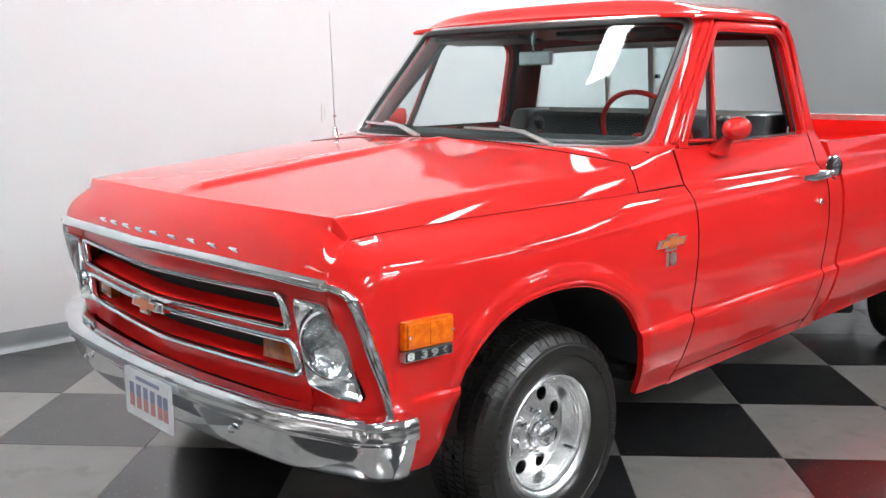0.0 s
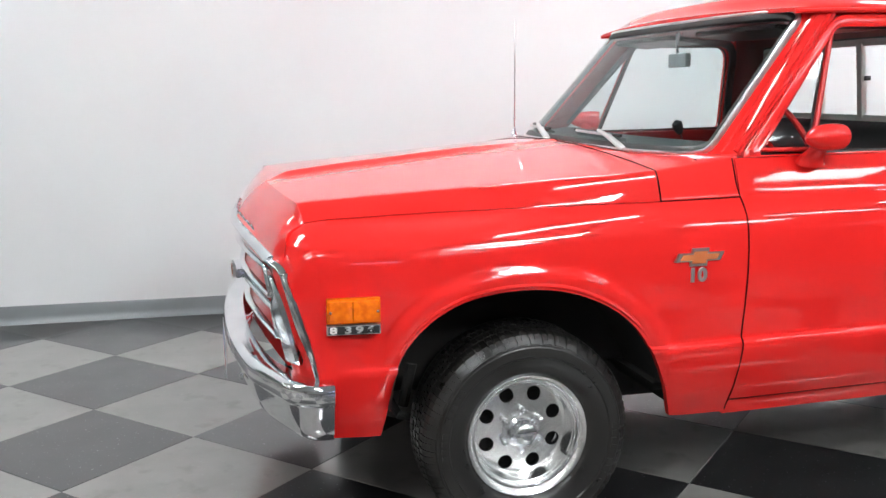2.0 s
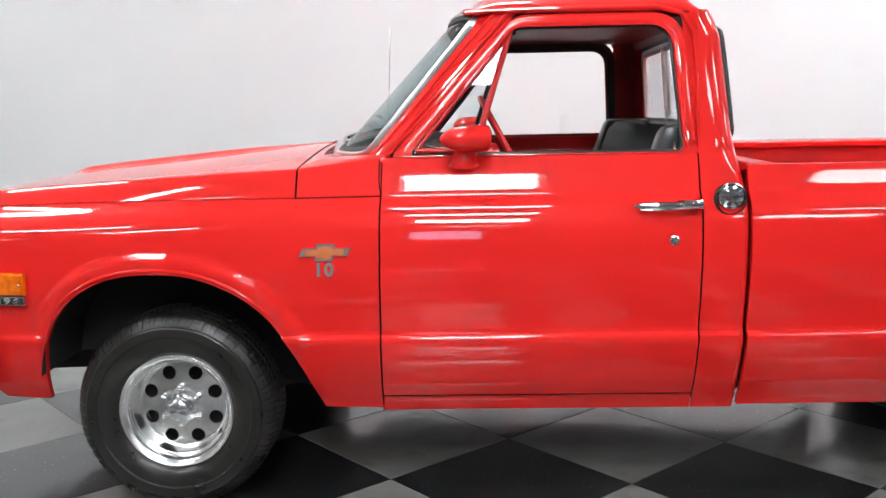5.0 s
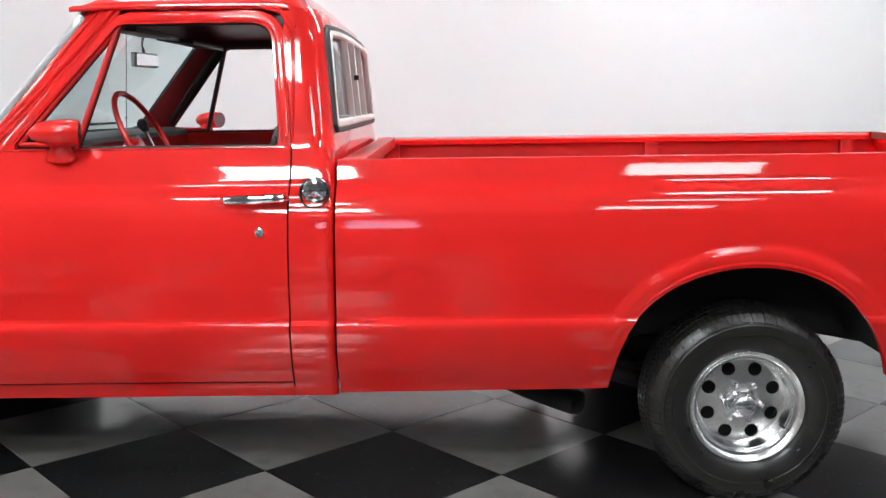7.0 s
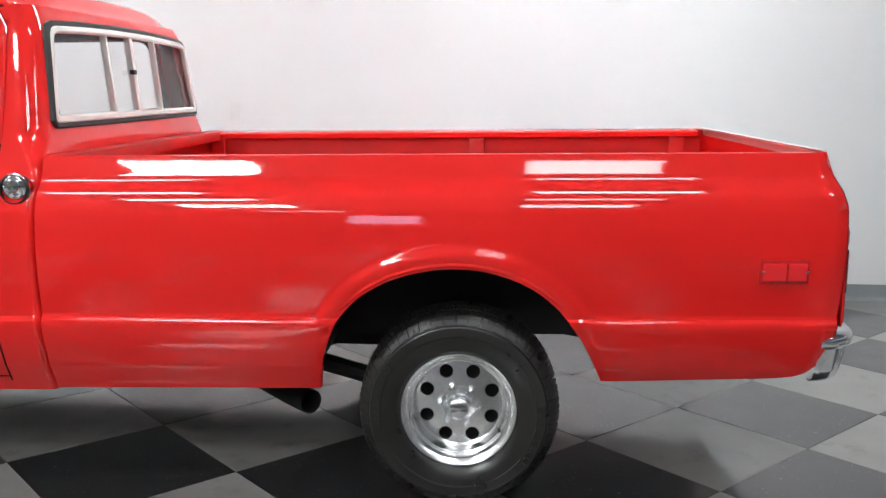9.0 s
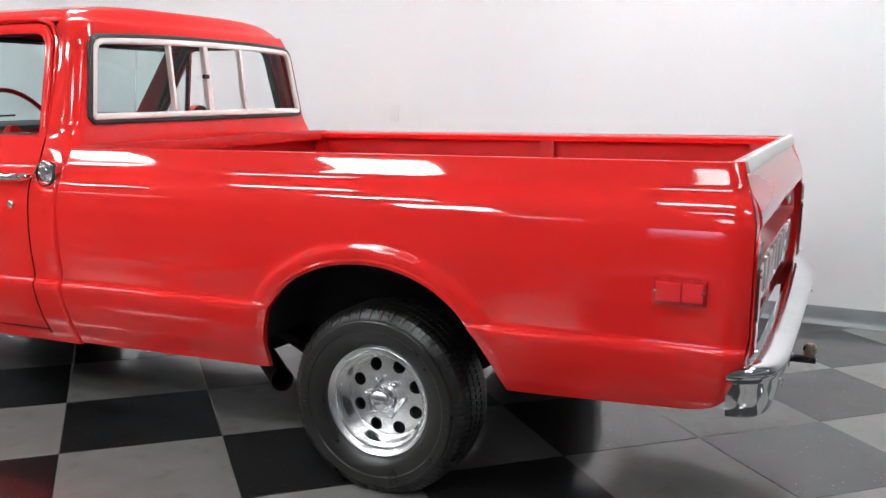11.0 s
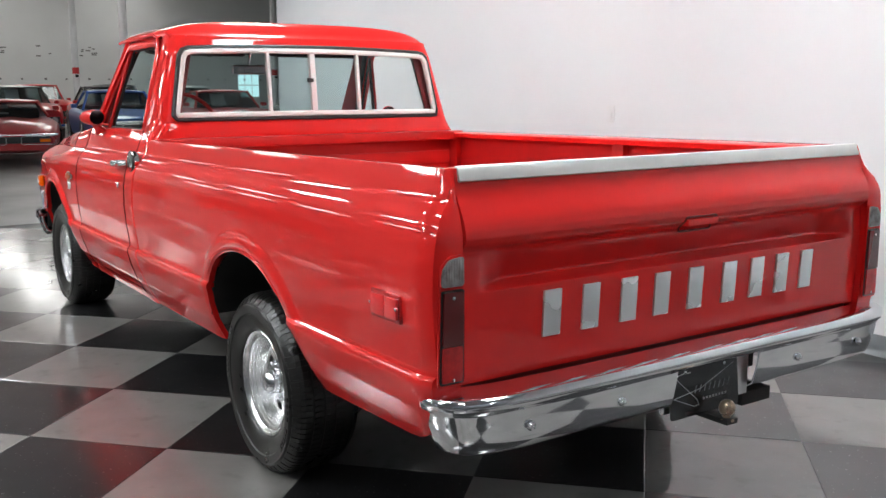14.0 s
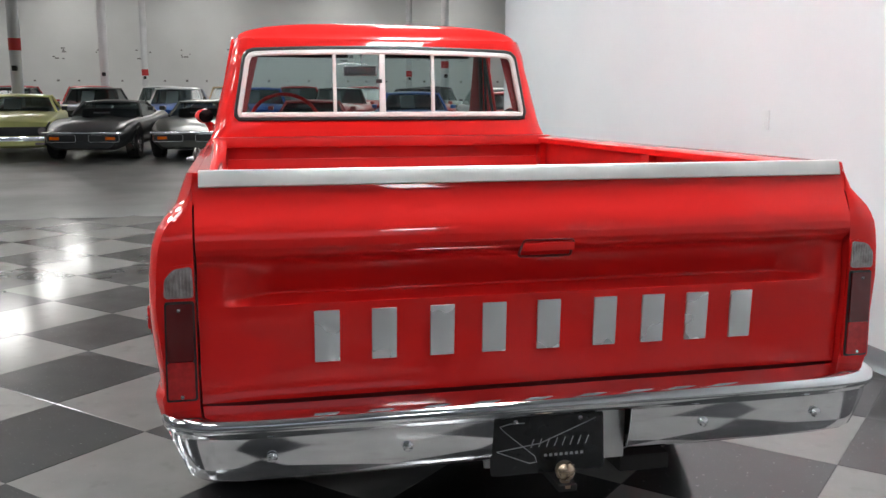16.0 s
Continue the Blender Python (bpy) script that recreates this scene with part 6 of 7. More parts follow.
# wipers
for (px, py, pz), (a0, a1), aim in (((0.496, -0.483, 1.150), (-0.52, 0.02), -0.28), ((0.474, 0.205, 1.160), (0.37, 0.90), 0.62)):
    bm = bmesh.new()
    lathe(bm, [(0.014, -0.02), (0.014, 0.004), (0.009, 0.012), (0.0005, 0.014)], 14, "z", (px, py, pz))
    tip = Vector(screen_point(aim, 0.105, 0.024))
    mid = Vector((px, py, pz + 0.012)).lerp(tip, 0.45) + Vector((-0.012, 0, 0.012))
    tube(bm, [(px, py, pz + 0.010), mid, tip], [0.016, 0.013, 0.008], 8, flat=0.6)
    wp = bpart("wiper", bm, STEEL, truck, "satin metal windscreen wiper")
    bm = bmesh.new()
    tube(bm, [Vector(screen_point(lerp(a0, a1, t / 8), 0.082 + 0.05 * (t / 8 - 0.5) * 0.3, 0.015)) for t in range(9)], 0.0060, 6)
    tube(bm, [Vector(screen_point(lerp(a0, a1, t / 8), 0.082 + 0.05 * (t / 8 - 0.5) * 0.3, 0.026 + 0.006 * math.sin(math.pi * t / 8))) for t in range(1, 8)], 0.0055, 6, mat=1)
    bpart("blade", bm, [BLACK, STEEL], wp, "black wiper blade in a satin metal frame")

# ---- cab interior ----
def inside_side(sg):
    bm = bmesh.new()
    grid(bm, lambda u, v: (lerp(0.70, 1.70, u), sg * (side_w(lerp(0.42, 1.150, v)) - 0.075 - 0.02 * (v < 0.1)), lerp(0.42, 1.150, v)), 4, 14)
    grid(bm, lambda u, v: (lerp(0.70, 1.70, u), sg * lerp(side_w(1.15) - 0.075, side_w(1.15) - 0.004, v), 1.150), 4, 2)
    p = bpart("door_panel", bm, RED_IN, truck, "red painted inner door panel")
    bm = bmesh.new()
    box(bm, 1.15, 1.45, -0.03, 0.03, 0.88, 0.93, 0.015)
    for v in bm.verts:
        v.co.y = sg * (0.84 - v.co.y)
    bpart("armrest", bm, VINYL, p, "black armrest")
    bm = bmesh.new()
    tube(bm, [(1.64, sg * 0.80, 1.150), (1.64, sg * 0.80, 1.185)], 0.005, 8)
    bpart("lock_knob", bm, CHROME, p)


for sg in (-1, 1):
    inside_side(sg)
    bm = bmesh.new()

    def inner_pillar(u, v, sg=sg):
        b = lerp(-0.02, 1.0, v)
        z = lerp(1.172, 1.600, b)
        inner = Vector(screen_point(0.965, b)) + Vector((0.035, 0, 0))
        outer = Vector((lerp(0.800, 1.135, b), side_w(z) - 0.045, z))
        p = inner.lerp(outer, u)
        p.y -= 0.010 * math.sin(math.pi * u)
        return (p.x, sg * p.y, p.z)
    grid(bm, inner_pillar, 4, 8)
    # The trim's colour carries the dark of a backlit pillar.
    bpart("pillar_trim", bm, RED_SHADED, truck)
# lining of roof and back, its red darkened for the shade inside
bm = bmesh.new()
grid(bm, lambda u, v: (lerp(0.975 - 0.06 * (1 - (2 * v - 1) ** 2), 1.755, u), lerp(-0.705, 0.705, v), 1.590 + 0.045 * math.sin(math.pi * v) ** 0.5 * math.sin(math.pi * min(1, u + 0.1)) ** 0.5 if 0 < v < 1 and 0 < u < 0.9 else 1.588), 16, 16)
bpart("headliner", bm, RED_SHADED, truck)
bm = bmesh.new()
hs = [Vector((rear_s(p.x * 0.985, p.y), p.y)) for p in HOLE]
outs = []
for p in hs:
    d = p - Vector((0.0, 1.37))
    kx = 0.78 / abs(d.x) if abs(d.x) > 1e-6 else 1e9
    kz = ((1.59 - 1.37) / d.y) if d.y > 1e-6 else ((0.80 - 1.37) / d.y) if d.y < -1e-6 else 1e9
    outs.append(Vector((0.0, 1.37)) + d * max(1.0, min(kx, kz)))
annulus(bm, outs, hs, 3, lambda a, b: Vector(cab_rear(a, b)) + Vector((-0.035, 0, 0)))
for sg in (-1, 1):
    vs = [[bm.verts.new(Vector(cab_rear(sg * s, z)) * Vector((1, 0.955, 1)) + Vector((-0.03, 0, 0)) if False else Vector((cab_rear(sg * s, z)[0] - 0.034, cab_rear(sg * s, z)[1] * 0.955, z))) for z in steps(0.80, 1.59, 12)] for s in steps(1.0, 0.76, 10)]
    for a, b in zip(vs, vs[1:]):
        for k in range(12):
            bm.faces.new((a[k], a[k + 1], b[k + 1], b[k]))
bpart("cab_lining", bm, RED_SHADED, truck)

# dashboard
bm = bmesh.new()
sec = [(0.72, 1.178), (0.80, 1.185), (0.865, 1.180), (0.890, 1.165), (0.895, 1.145)]
vs = [[bm.verts.new((x - 0.085 * (1 - (y / 0.78) ** 2), y, z)) for x, z in [(0.66, 1.165)] + sec] for y in steps(-0.78, 0.78, 24)]
for a, b in zip(vs, vs[1:]):
    for k in range(len(sec)):
        bm.faces.new((a[k], a[k + 1], b[k + 1], b[k]))
dash = bpart("dashboard", bm, BLACK, truck, "red dashboard with black padded top")
bm = bmesh.new()
sec = [(0.893, 1.145), (0.885, 1.08), (0.90, 1.00), (0.87, 0.93)]
vs = [[bm.verts.new((x - 0.085 * (1 - (y / 0.78) ** 2), y, z)) for x, z in sec] for y in steps(-0.78, 0.78, 24)]
for a, b in zip(vs, vs[1:]):
    for k in range(len(sec) - 1):
        bm.faces.new((a[k], a[k + 1], b[k + 1], b[k]))
bpart("dash_face", bm, RED_IN, dash)
bm = bmesh.new()
box(bm, 0.835, 0.865, -0.56, -0.22, 1.03, 1.13, 0.01)
bpart("instrument_panel", bm, BLACK, dash)
for y in (-0.48, -0.39, -0.30):
    bm = bmesh.new()
    lathe(bm, [(0.034, 0.862), (0.034, 0.872), (0.030, 0.874), (0.029, 0.868), (0.0005, 0.868)], 20, "x", (0, y, 1.08))
    bpart("gauge", bm, CHROME, dash)

# steering wheel and column
WC = Vector((1.105, -0.468, 1.162))
tiltm = Matrix.Rotation(radians(-28), 4, "Y")
bm = bmesh.new()
ring = [WC + (tiltm @ Vector((0, 0.200 * math.cos(k * math.tau / 40), 0.200 * math.sin(k * math.tau / 40)))) for k in range(40)]
rings = []
for k in range(40):
    t = (ring[(k + 1) % 40] - ring[k - 1]).normalized()
    o = (ring[k] - WC).normalized()
    u = t.cross(o)
    rings.append([bm.verts.new(ring[k] + 0.0105 * (math.cos(q * math.tau / 8) * o + math.sin(q * math.tau / 8) * u)) for q in range(8)])
for k in range(40):
    a, b = rings[k], rings[(k + 1) % 40]
    for q in range(8):
        bm.faces.new((a[q], a[(q + 1) % 8], b[(q + 1) % 8], b[q]))
sw = bpart("steering_wheel", bm, RED_IN, truck, "red two-spoke steering wheel")
hub = WC + tiltm @ Vector((-0.045, 0, 0))
for s in (-1, 1):
    bm = bmesh.new()
    tube(bm, [hub, WC + tiltm @ Vector((-0.02, s * 0.11, -0.03)), WC + tiltm @ Vector((0, s * 0.193, -0.05))], [0.020, 0.014, 0.011], 8, flat=0.6)
    bpart("spoke", bm, RED, sw)
bm = bmesh.new()
tube(bm, [hub + tiltm @ Vector((0.02, 0, 0)), hub, hub + tiltm @ Vector((-0.06, 0, 0)), hub + tiltm @ Vector((-0.35, 0, 0))], [0.03, 0.042, 0.030, 0.028], 14)
bpart("steering_column", bm, RED, sw)
# gear stick with black knob
bm = bmesh.new()
tube(bm, [(1.02, -0.02, 0.52), (1.02, -0.02, 0.95), (0.99, -0.03, 1.10), (0.95, -0.04, 1.20)], 0.007, 8)
gs = bpart("gear_stick", bm, CHROME, truck, "chrome gear stick with black knob")
bm = bmesh.new()
tube(bm, [(0.958, -0.038, 1.185), (0.945, -0.041, 1.212), (0.938, -0.043, 1.228), (0.934, -0.044, 1.238)], [0.012, 0.022, 0.020, 0.006], 14)
bpart("gear_knob", bm, BLACK, gs)

# rear-view mirror and sun visors
bm = bmesh.new()
box(bm, -0.012, 0.012, -0.100, 0.100, -0.029, 0.029, 0.012, 3)
place(bm, Matrix.Translation((0.955, -0.010, 1.478)) @ Matrix.Rotation(radians(-9), 4, "Z") @ Matrix.Rotation(radians(-1), 4, "Y"))
rv = bpart("rear_view_mirror", bm, STEEL, truck, "chrome-backed rear-view mirror")
bm = bmesh.new()
box(bm, 0.0125, 0.0135, -0.092, 0.092, -0.022, 0.022, 0.0)
place(bm, Matrix.Translation((0.955, -0.010, 1.478)) @ Matrix.Rotation(radians(-9), 4, "Z") @ Matrix.Rotation(radians(-1), 4, "Y"))
bpart("mirror_glass", bm, CHROME, rv)
bm = bmesh.new()
tube(bm, [(0.950, -0.005, 1.50), (0.945, 0.0, 1.54), (0.955, 0.0, 1.595)], [0.006, 0.006, 0.014], 8)
bpart("mirror_stalk", bm, CHROME, rv)
for sg in (-1, 1):
    bm = bmesh.new()
    box(bm, 0.97, 1.13, 0.10, 0.62, 1.565, 1.585, 0.009, 3)
    for v in bm.verts:
        v.co.y *= sg
        v.co.z -= (v.co.x - 0.97) * 0.12
    bpart("sun_visor", bm, VINYL, truck, "dark vinyl sun visor")

# bench seat
bm = bmesh.new()
nb = 36
sec = [(1.58, 0.72), (1.555, 0.80), (1.575, 0.95), (1.60, 1.12), (1.625, 1.192), (1.66, 1.225), (1.72, 1.217), (1.755, 1.16), (1.775, 0.90), (1.775, 0.70)]
vs = []
for i in range(nb * 2 + 1):
    y = lerp(-0.69, 0.69, i / (nb * 2))
    dent = 0.010 if i % 2 else 0.0
    edge = 0.030 * (abs(y) / 0.69) ** 14
    vs.append([bm.verts.new((x + (dent if x < 1.68 else 0) + edge, y, z - edge - (dent * 0.3 if z > 1.15 else 0))) for x, z in sec])
for a, b in zip(vs, vs[1:]):
    for k in range(len(sec) - 1):
        bm.faces.new((a[k], a[k + 1], b[k + 1], b[k]))
bm.faces.new(vs[0])
bm.faces.new(list(reversed(vs[-1])))
seat = bpart("bench_seat", bm, VINYL, truck, "black vinyl bench seat with pleated back", angle=60)
bm = bmesh.new()
box(bm, 1.12, 1.66, -0.69, 0.69, 0.62, 0.80, 0.05, 4)
bpart("seat_cushion", bm, VINYL, seat)
for sg in (-1, 1):
    bm = bmesh.new()
    box(bm, 1.575, 1.780, 0.600, 0.715, 0.72, 1.235, 0.045, 4)
    for v in bm.verts:
        v.co.y *= sg
        v.co.x += (v.co.z - 1.0) * 0.34 - 0.03
    bpart("seat_bolster", bm, VINYL_SHEEN, seat, "seat side bolster, its black vinyl greyed for sheen")
bm = bmesh.new()
box(bm, 0.45, 1.80, -0.84, 0.84, 0.405, 0.43, 0.005)
bpart("cab_floor", bm, DARK, truck)
bm = bmesh.new()
grid(bm, lambda u, v: (0.60 - 0.03 * v, lerp(-0.84, 0.84, u), lerp(0.40, 1.15, v)), 2, 4)
bpart("firewall", bm, DARK, truck)

# exhaust and links under the bed
for sg in (-1, 1):
    bm = bmesh.new()
    pts = smooth_line([(1.6, 0.30), (2.1, 0.32), (2.36, 0.42), (2.54, 0.55), (2.69, 0.69)], 4)
    tube(bm, [(p.x, sg * p.y, 0.268 - 0.055 * smooth01((p.x - 2.25) / 0.42)) for p in pts], 0.044, 16, caps=False)
    bmesh.ops.solidify(bm, geom=bm.faces[:], thickness=0.003)
    bpart("exhaust_pipe", bm, DARK, truck, "dark exhaust tailpipe ahead of the rear wheel")
    bm = bmesh.new()
    tube(bm, [(2.30, sg * 0.36, 0.400), (2.72, sg * 0.54, 0.315), (3.20, sg * 0.62, 0.205)], 0.045, 8, flat=0.7)
    bpart("trailing_arm", bm, DARK, truck)
    bm = bmesh.new()
    tube(bm, [(-0.05, sg * 0.45, 0.30), (0.02, sg * 0.72, 0.27)], 0.04, 8)
    tube(bm, [(-0.36, sg * 0.50, 0.36), (-0.36, sg * 0.70, 0.36), (-0.10, sg * 0.70, 0.28)], 0.014, 8)
    tube(bm, [(-0.33, sg * 0.62, 0.36), (-0.30, sg * 0.62, 0.50)], 0.018, 8)
    bpart("suspension_arm", bm, DARK, truck)


# ---- the nose drawn in to fit the camera's view ----
def fit_nose(x, y, start, a=-0.60, b=-0.72):
    """Moves the nose back, its corners further than its middle, to match the camera's view."""
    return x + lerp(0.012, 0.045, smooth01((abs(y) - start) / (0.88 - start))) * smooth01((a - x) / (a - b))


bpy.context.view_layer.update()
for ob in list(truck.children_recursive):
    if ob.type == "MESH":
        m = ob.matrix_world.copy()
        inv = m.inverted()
        # Bumper and plate start further in, as the view of them asks.
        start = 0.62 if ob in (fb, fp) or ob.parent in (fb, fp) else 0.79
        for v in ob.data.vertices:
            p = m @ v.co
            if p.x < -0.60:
                p.x = fit_nose(p.x, p.y, start)
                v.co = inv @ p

# ---- the hall beyond: columns, wall marks, parked cars ----
COLUMN = vary(material("white_column_paint", (0.62, 0.63, 0.64), 0.5), (0.55, 0.56, 0.57), 2, 4)
STRIPE = material("red_stripe_paint", (0.45, 0.02, 0.02), 0.5)


def column(x, y, r=0.145, band=2.5, height=0.24):
    t = thing("column", "round white steel column with a red band" if band else "plain round white steel column", "column", (x, y, 0), "hall columns")
    bm = bmesh.new()
    tube(bm, [(0, 0, 0), (0, 0, 7.0)], r, 16)
    part("shaft", bm, COLUMN, t)
    if band:
        bm = bmesh.new()
        tube(bm, [(0, 0, band - height / 2), (0, 0, band + height / 2)], r + 0.004, 16)
        part("red_band", bm, STRIPE, t)
    bm = bmesh.new()
    box(bm, r * 0.8, r + 0.10, -0.06, 0.06, 1.82, 1.95, 0.02)
    part("junction_box", bm, DARK, t, "small dark box")
    bm = bmesh.new()
    tube(bm, [(0, 0, 0), (0, 0, 0.05)], r + 0.06, 16)
    part("foot_plate", bm, COLUMN, t)


CAR_GLASS = glass("car_glass", (0.35, 0.40, 0.40))


def car_paint(name, color):
    return vary(material(name, color, 0.35, 0.0, 0.45, 0.3, Coat_Roughness=0.10), tuple(c * 0.88 for c in color), 2, 3)


def parked_car(x, y, turn, paint, label, length=4.7, width=1.84, height=1.30, hood=0.82, sleek=False, roof_paint=None, group="cars parked in the hall"):
    """A two-door car; its nose points along its own +x."""
    t = thing("parked_car", label, "car", (x, y, 0), group)
    t.rotation_euler = (0, 0, turn)
    L, W = length / 2, width / 2
    bm = bmesh.new()
    # stations from tail to nose: place, half width, sill, belt height
    deck = 0.82 if sleek else 0.90
    st = [(-L, 0.80, 0.42, 0.74), (-L + 0.05, 0.90, 0.34, 0.84), (-L * 0.78, 0.97, 0.26, 0.90), (-L * 0.5, 1.0, 0.24, deck + 0.02 + (0.05 if sleek else 0)), (-L * 0.2, 0.97, 0.24, deck),
          (L * 0.1, 0.97, 0.24, deck - 0.01), (L * 0.36, 0.98, 0.24, hood + 0.06 + (0.03 if sleek else 0)), (L * 0.58, 1.0, 0.26, hood + (0.08 if sleek else 0.05)), (L * 0.76, 0.95 if sleek else 0.98, 0.26, hood + 0.03), (L * 0.93, 0.85 if sleek else 0.92, 0.22, hood - (0.08 if sleek else 0.03)), (L, 0.76 if sleek else 0.86, 0.27, hood - (0.15 if sleek else 0.10))]
    rings = []
    for sx, k, z0, z1 in st:
        w = W * k
        dip = 0.05 if sleek else 0.0
        ring = []
        for yy, zz in ((-0.78, z0), (-0.97, z0 + 0.12), (-1.0, lerp(z0, z1, 0.55)), (-0.97, z1 - 0.07), (-0.88, z1), (-0.5, z1 + 0.015 - dip), (0, z1 + 0.03 - dip * 0.4),
                       (0.5, z1 + 0.015 - dip), (0.88, z1), (0.97, z1 - 0.07), (1.0, lerp(z0, z1, 0.55)), (0.97, z0 + 0.12), (0.78, z0)):
            ring.append(bm.verts.new((sx, yy * w, zz)))
        rings.append(ring)
    for a, b in zip(rings, rings[1:]):
        for k in range(len(a)):
            bm.faces.new((a[k], a[(k + 1) % len(a)], b[(k + 1) % len(a)], b[k]))
    bm.faces.new(rings[0])
    bm.faces.new(list(reversed(rings[-1])))
    body = part("body", bm, paint, t, angle=50)
    # cabin: glass below, painted roof
    base, top = (-L * 0.55, L * 0.20), (-L * 0.30, L * 0.00)
    wb, wt = W * 0.84, W * 0.66
    lo = [(base[0], -wb), (base[0], wb), (base[1], wb), (base[1], -wb)]
    hi = [(top[0], -wt), (top[0], wt), (top[1], wt), (top[1], -wt)]
    for k in range(4):
        bm = bmesh.new()
        p, q = lo[k], lo[(k + 1) % 4]
        r, s = hi[(k + 1) % 4], hi[k]
        bm.faces.new([bm.verts.new(v) for v in ((p[0], p[1], deck), (q[0], q[1], deck), (r[0], r[1], height - 0.06), (s[0], s[1], height - 0.06))])
        part("windscreen" if k == 2 else "rear_window" if k == 0 else "side_window", bm, CAR_GLASS, t, "tinted car glass", smooth=False)
    bm = bmesh.new()
    grid(bm, lambda u, v: (lerp(top[0] - 0.05, top[1] + 0.05, u), lerp(-wt - 0.02, wt + 0.02, v), height - 0.07 + 0.07 * (math.sin(math.pi * lerp(0.05, 0.95, u)) * math.sin(math.pi * lerp(0.04, 0.96, v))) ** 0.4), 10, 10)
    edge_return(bm, (0, 0, -0.03))
    part("roof", bm, roof_paint or paint, t)
    for sy in (-1, 1):
        for p, q in ((lo[2], hi[2]), (lo[0], hi[0])):
            bm = bmesh.new()
            tube(bm, [(p[0], sy * abs(p[1]), deck), (q[0], sy * abs(q[1]), height - 0.05)], 0.028, 6)
            part("roof_pillar", bm, roof_paint or paint, t)
    bm = bmesh.new()
    box(bm, -L * 0.3, L * 0.10, -wb * 0.8, wb * 0.8, 0.60, 0.98, 0.08)
    part("bench_seat", bm, VINYL, t)
    # face: grille, bumper, lamps
    gz0, gz1 = (0.40, 0.52) if sleek else (0.46, 0.64)
    bm = bmesh.new()
    box(bm, L - 0.06, L + 0.018, -W * (0.70 if sleek else 0.80), W * (0.70 if sleek else 0.80), gz0, gz1, 0.01)
    part("grille", bm, BLACK, t)
    bm = bmesh.new()
    if sleek:
        box(bm, L - 0.05, L + 0.045, -W * 0.86, -W * 0.22, gz1 + 0.01, gz1 + 0.05, 0.012)
        box(bm, L - 0.05, L + 0.045, W * 0.22, W * 0.86, gz1 + 0.01, gz1 + 0.05, 0.012)
        box(bm, L - 0.05, L + 0.04, -W * 0.24, W * 0.24, gz1 + 0.02, gz1 + 0.04, 0.008)
        for y0, y1 in ((-W * 0.80, -W * 0.14), (W * 0.14, W * 0.80)):
            ring = resample(rounded([(y0, gz0 - 0.02), (y0, gz1), (y1, gz1), (y1, gz0 - 0.02)], 0.03, 4), 40)
            ring_bar(bm, ring, lambda a, b: (L + 0.016, a, b), lambda a, b: (1, 0, 0), 0.016, 0.014)
    else:
        box(bm, L - 0.02, L + 0.07, -W * 0.92, W * 0.92, 0.36, 0.45, 0.02)
    part("bumper", bm, CHROME, t)
    for sy in (-1, 1):
        if not sleek:
            bm = bmesh.new()
            lathe(bm, [(0.085, L - 0.02), (0.085, L + 0.02), (0.07, L + 0.03), (0.0005, L + 0.035)], 18, "x", (0, sy * W * 0.66, (gz0 + gz1) / 2))
            part("headlamp", bm, CLEARLENS, t)
        bm = bmesh.new()
        box(bm, L - 0.02, L + 0.02, sy * W * 0.60 - 0.09, sy * W * 0.60 + 0.09, gz0 + 0.02 if sleek else 0.28, gz0 + 0.08 if sleek else 0.33, 0.01)
        part("turn_lamp", bm, AMBER if sleek else CLEARLENS, t)
        bm = bmesh.new()
        box(bm, L * 0.08, L * 0.16, sy * (W + 0.02) - 0.06, sy * (W + 0.02) + 0.06, 0.94, 1.03, 0.03)
        part("door_mirror", bm, paint, t)
        for wx in (-L * 0.60, L * 0.60):
            bm = bmesh.new()
            lathe(bm, [(0.19, -0.02), (0.30, -0.02), (0.325, 0.02), (0.33, 0.11), (0.325, 0.20), (0.20, 0.22)], 24, center=(wx, 0, 0.33))
            if sy > 0:
                flip(bm)
            for v in bm.verts:
                v.co.y += sy * (W - 0.01) if sy < 0 else (W - 0.01)
            wl = part("wheel", bm, RUBBER, t, "black tyre with bright wheel")
            bm = bmesh.new()
            lathe(bm, [(0.195, -0.018), (0.18, 0.0), (0.17, 0.03), (0.06, 0.02), (0.05, -0.005), (0.0005, -0.008)], 20, center=(wx, 0, 0.33))
            if sy > 0:
                flip(bm)
            for v in bm.verts:
                v.co.y += sy * (W - 0.01) if sy < 0 else (W - 0.01)
            part("rim", bm, ALLOY, wl)
            bm = bmesh.new()
            lathe(bm, [(0.40, -0.004), (0.30, -0.002)], 24, center=(wx, 0, 0.34))
            for v in bm.verts:
                v.co.y += sy * (W + 0.002) if sy < 0 else (W + 0.006)
                if v.co.z < 0.28:
                    v.co.z = 0.28
            part("wheel_arch", bm, BLACK, t)
    # price sheet inside the windscreen
    bm = bmesh.new()
    box(bm, base[1] - 0.105, base[1] - 0.10, -0.32, 0.02, deck + 0.05, height - 0.11)
    for v in bm.verts:
        v.co.x -= (v.co.z - deck) * (base[1] - top[1]) / (height - 0.06 - deck)
    part("price_sheet", bm, PLATEW, t)
    return t


YELLOW = car_paint("pale_yellow_car_paint", (0.74, 0.74, 0.27))
GREYCAR = car_paint("dark_grey_car_paint", (0.03, 0.032, 0.034))
SILVER = car_paint("silver_green_car_paint", (0.075, 0.08, 0.066))
BLUECAR = car_paint("blue_car_paint", (0.020, 0.09, 0.36))
REDCAR = car_paint("red_car_paint", (0.42, 0.012, 0.014))
WHITECAR = car_paint("white_car_paint", (0.65, 0.66, 0.66))
BLACKCAR = car_paint("black_car_paint", (0.014, 0.014, 0.016))
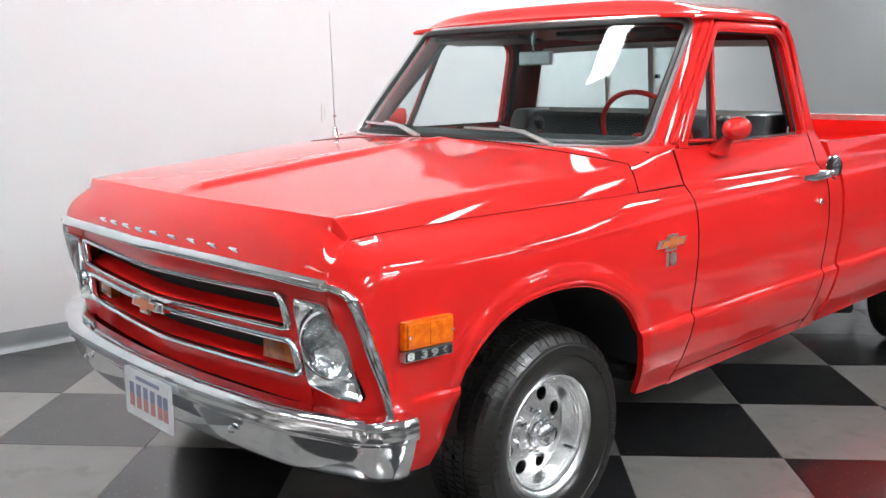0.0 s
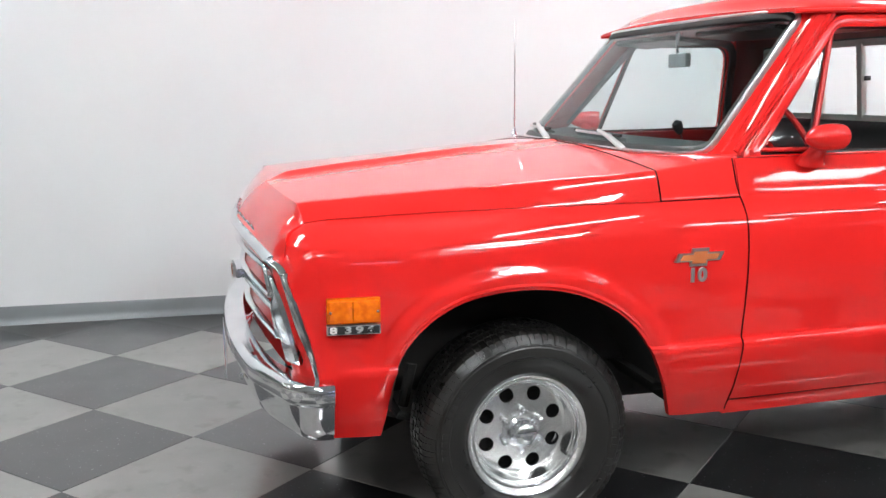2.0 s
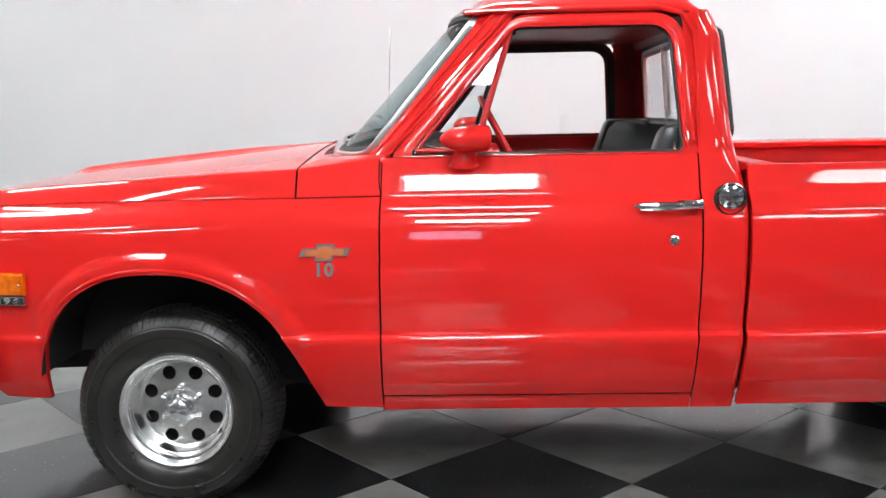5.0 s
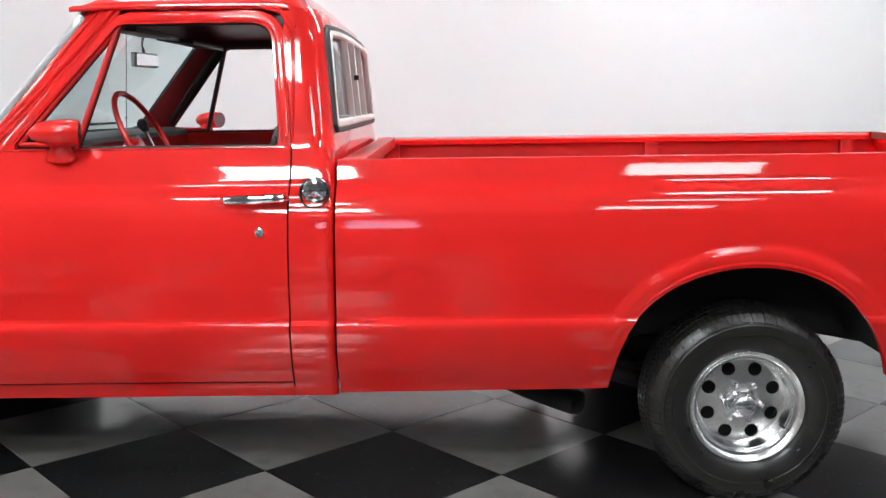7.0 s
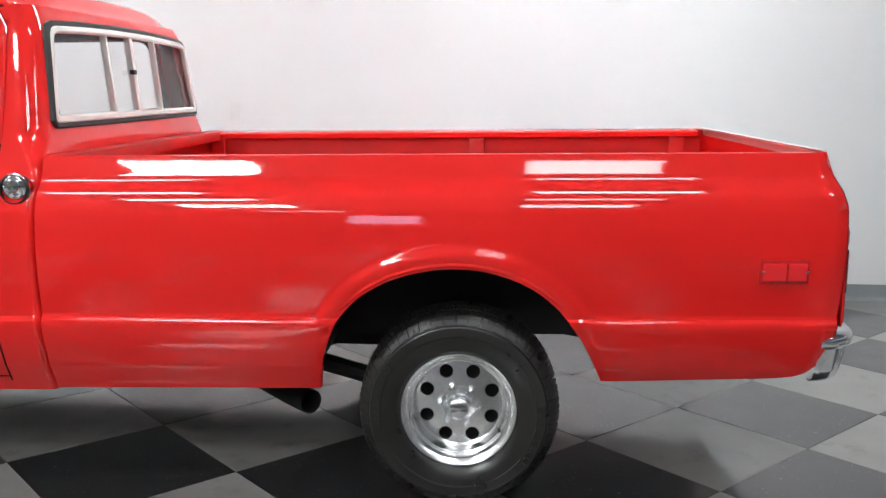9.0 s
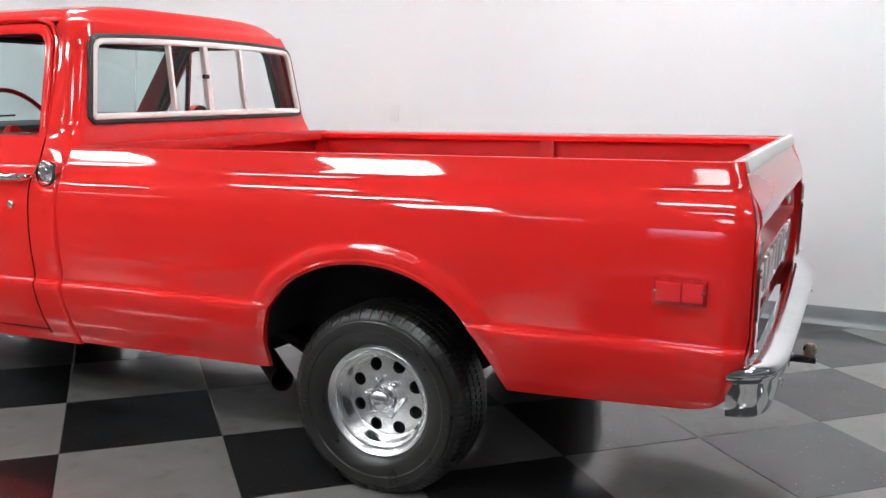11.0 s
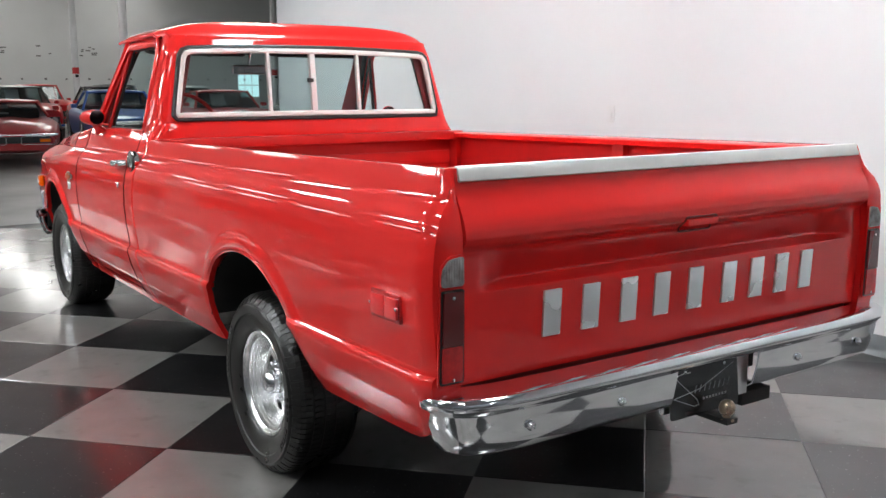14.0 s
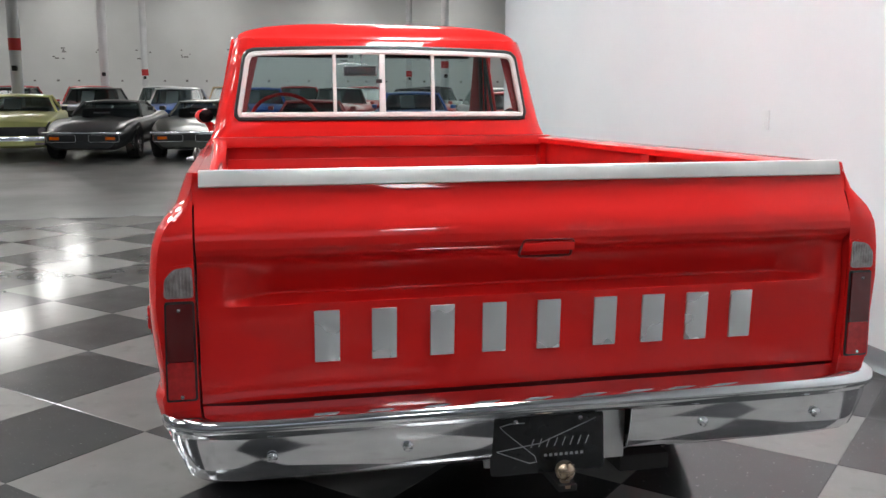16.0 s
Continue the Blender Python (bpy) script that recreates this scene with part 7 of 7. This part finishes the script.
TANCAR = car_paint("tan_car_paint", (0.42, 0.30, 0.16))

FRONT_ROW = [
    (-15.4, -5.30, YELLOW, "pale yellow two-door coupe with black grille", dict(height=1.28, width=1.78)),
    (-14.5, -3.30, GREYCAR, "dark grey low sports car with chrome bumper", dict(sleek=True, height=1.16, hood=0.70, width=1.72)),
    (-14.4, -1.32, SILVER, "silver-green low sports car with chrome bumper", dict(sleek=True, height=1.16, hood=0.70, width=1.72)),
    (-14.0, 0.95, REDCAR, "dark red low sports car with chrome bumper", dict(sleek=True, height=1.16, hood=0.70, width=1.72)),
    (-15.6, 3.5, BLUECAR, "blue two-door coupe in the hall", dict(height=1.34)),
    (-15.8, 6.1, REDCAR, "red two-door coupe in the hall", dict(height=1.34)),
    (-15.8, 8.8, BLACKCAR, "black two-door coupe in the hall", dict(height=1.34)),
    (-16.0, -9.4, SILVER, "silver two-door coupe in the hall", dict(height=1.34)),
]
for x, y, p, lb, kw in FRONT_ROW:
    parked_car(x, y, radians(6 if -8 < y < -5 else -7), p, lb, **kw)
SECOND_ROW = [(-6.9, BLACKCAR, None), (-4.6, GREYCAR, None), (-2.3, BLUECAR, WHITECAR), (0.0, BLUECAR, None), (2.4, REDCAR, BLACKCAR), (4.8, REDCAR, BLACKCAR), (7.2, WHITECAR, None)]
for y, p, rp in SECOND_ROW:
    parked_car(-21.5, y, radians(-4), p, "older two-door car standing in the second row", height=1.44, hood=0.90, roof_paint=rp)
THIRD_ROW = [(-8.0, REDCAR), (-5.6, REDCAR), (-3.2, WHITECAR), (-0.8, TANCAR), (1.6, REDCAR), (4.0, REDCAR), (6.6, BLACKCAR)]
for y, p in THIRD_ROW:
    parked_car(-27.5, y, radians(-4), p, "older car standing in the third row", height=1.50, hood=0.92)

for x, y, band, height in ((-18.6, -6.0, 2.47, 0.30), (-28.0, -5.1, 0, 0), (-38.0, -4.6, 2.12, 0.28), (-28.0, 7.1, 2.3, 0.26), (-38.0, 7.6, 2.12, 0.28), (-38.0, 17.2, 2.12, 0.28), (-28.0, 13.2, 2.3, 0.26)):
    column(x, y, 0.145, band, height)

# rows of small dark marks on the far wall, panel joints, window
MARK = material("grey_wall_mark", (0.14, 0.13, 0.13), 0.7)
marks = bmesh.new()
rnd = random.Random(4)
for k in range(24):
    y0 = -22 + k * 2.1
    for q in range(rnd.randint(2, 9)):
        yy, zz = y0 + rnd.uniform(-0.35, 0.35), 3.1 + rnd.uniform(-0.25, 0.3)
        box(marks, -43.99, -43.97, yy, yy + rnd.uniform(0.05, 0.25), zz, zz + 0.06)
    box(marks, -43.99, -43.97, y0, y0 + 0.12, 1.75, 1.85)
    box(marks, -43.99, -43.97, y0 + 1.0, y0 + 1.1, 1.75, 1.83)
tagged(finish("wall_mark", marks, MARK, smooth=False), "small dark bolt marks in rows on the far wall", "wall marks", kind="stuff")
WINDOW = emitter("daylight_pane", (0.55, 0.85, 0.88), 0.55)
for y0 in (17.6, 20.1, 22.1, 24.6):
    w = thing("window_1", "bright daylight window with white bars in the far wall", "window", (-43.99, y0, 0.85), kind="structure")
    for i in range(3):
        for j in range(2):
            bm = bmesh.new()
            box(bm, 0.0, 0.02, i * 0.42, i * 0.42 + 0.37, j * 0.68, j * 0.68 + 0.62)
            part("pane", bm, WINDOW, w, smooth=False)
    bm = bmesh.new()
    box(bm, 0.0, 0.06, -0.08, -0.01, -0.08, 1.39)
    box(bm, 0.0, 0.06, 1.22, 1.29, -0.08, 1.39)
    box(bm, 0.0, 0.06, -0.01, 1.22, -0.08, -0.01)
    box(bm, 0.0, 0.06, -0.01, 1.22, 1.32, 1.39)
    part("frame", bm, COLUMN, w, smooth=False)

# high daylight windows in the hall's south wall, seen as cool glints on the paint
SOUTH = emitter("cool_daylight_pane", (0.66, 0.70, 1.0), 4.0)
for x0 in (-0.9,):
    w = thing("window_2", "high daylight window in the south wall", "window", (x0, -24.99, 3.85), kind="structure")
    for i in range(2):
        bm = bmesh.new()
        box(bm, i * 1.05, i * 1.05 + 0.98, 0.0, 0.02, 0.0, 0.42)
        part("pane", bm, SOUTH, w, smooth=False)
    bm = bmesh.new()
    box(bm, -0.10, 2.13, 0.0, 0.06, -0.12, -0.02)
    box(bm, -0.10, 2.13, 0.0, 0.06, 0.44, 0.54)
    part("frame", bm, COLUMN, w, smooth=False)
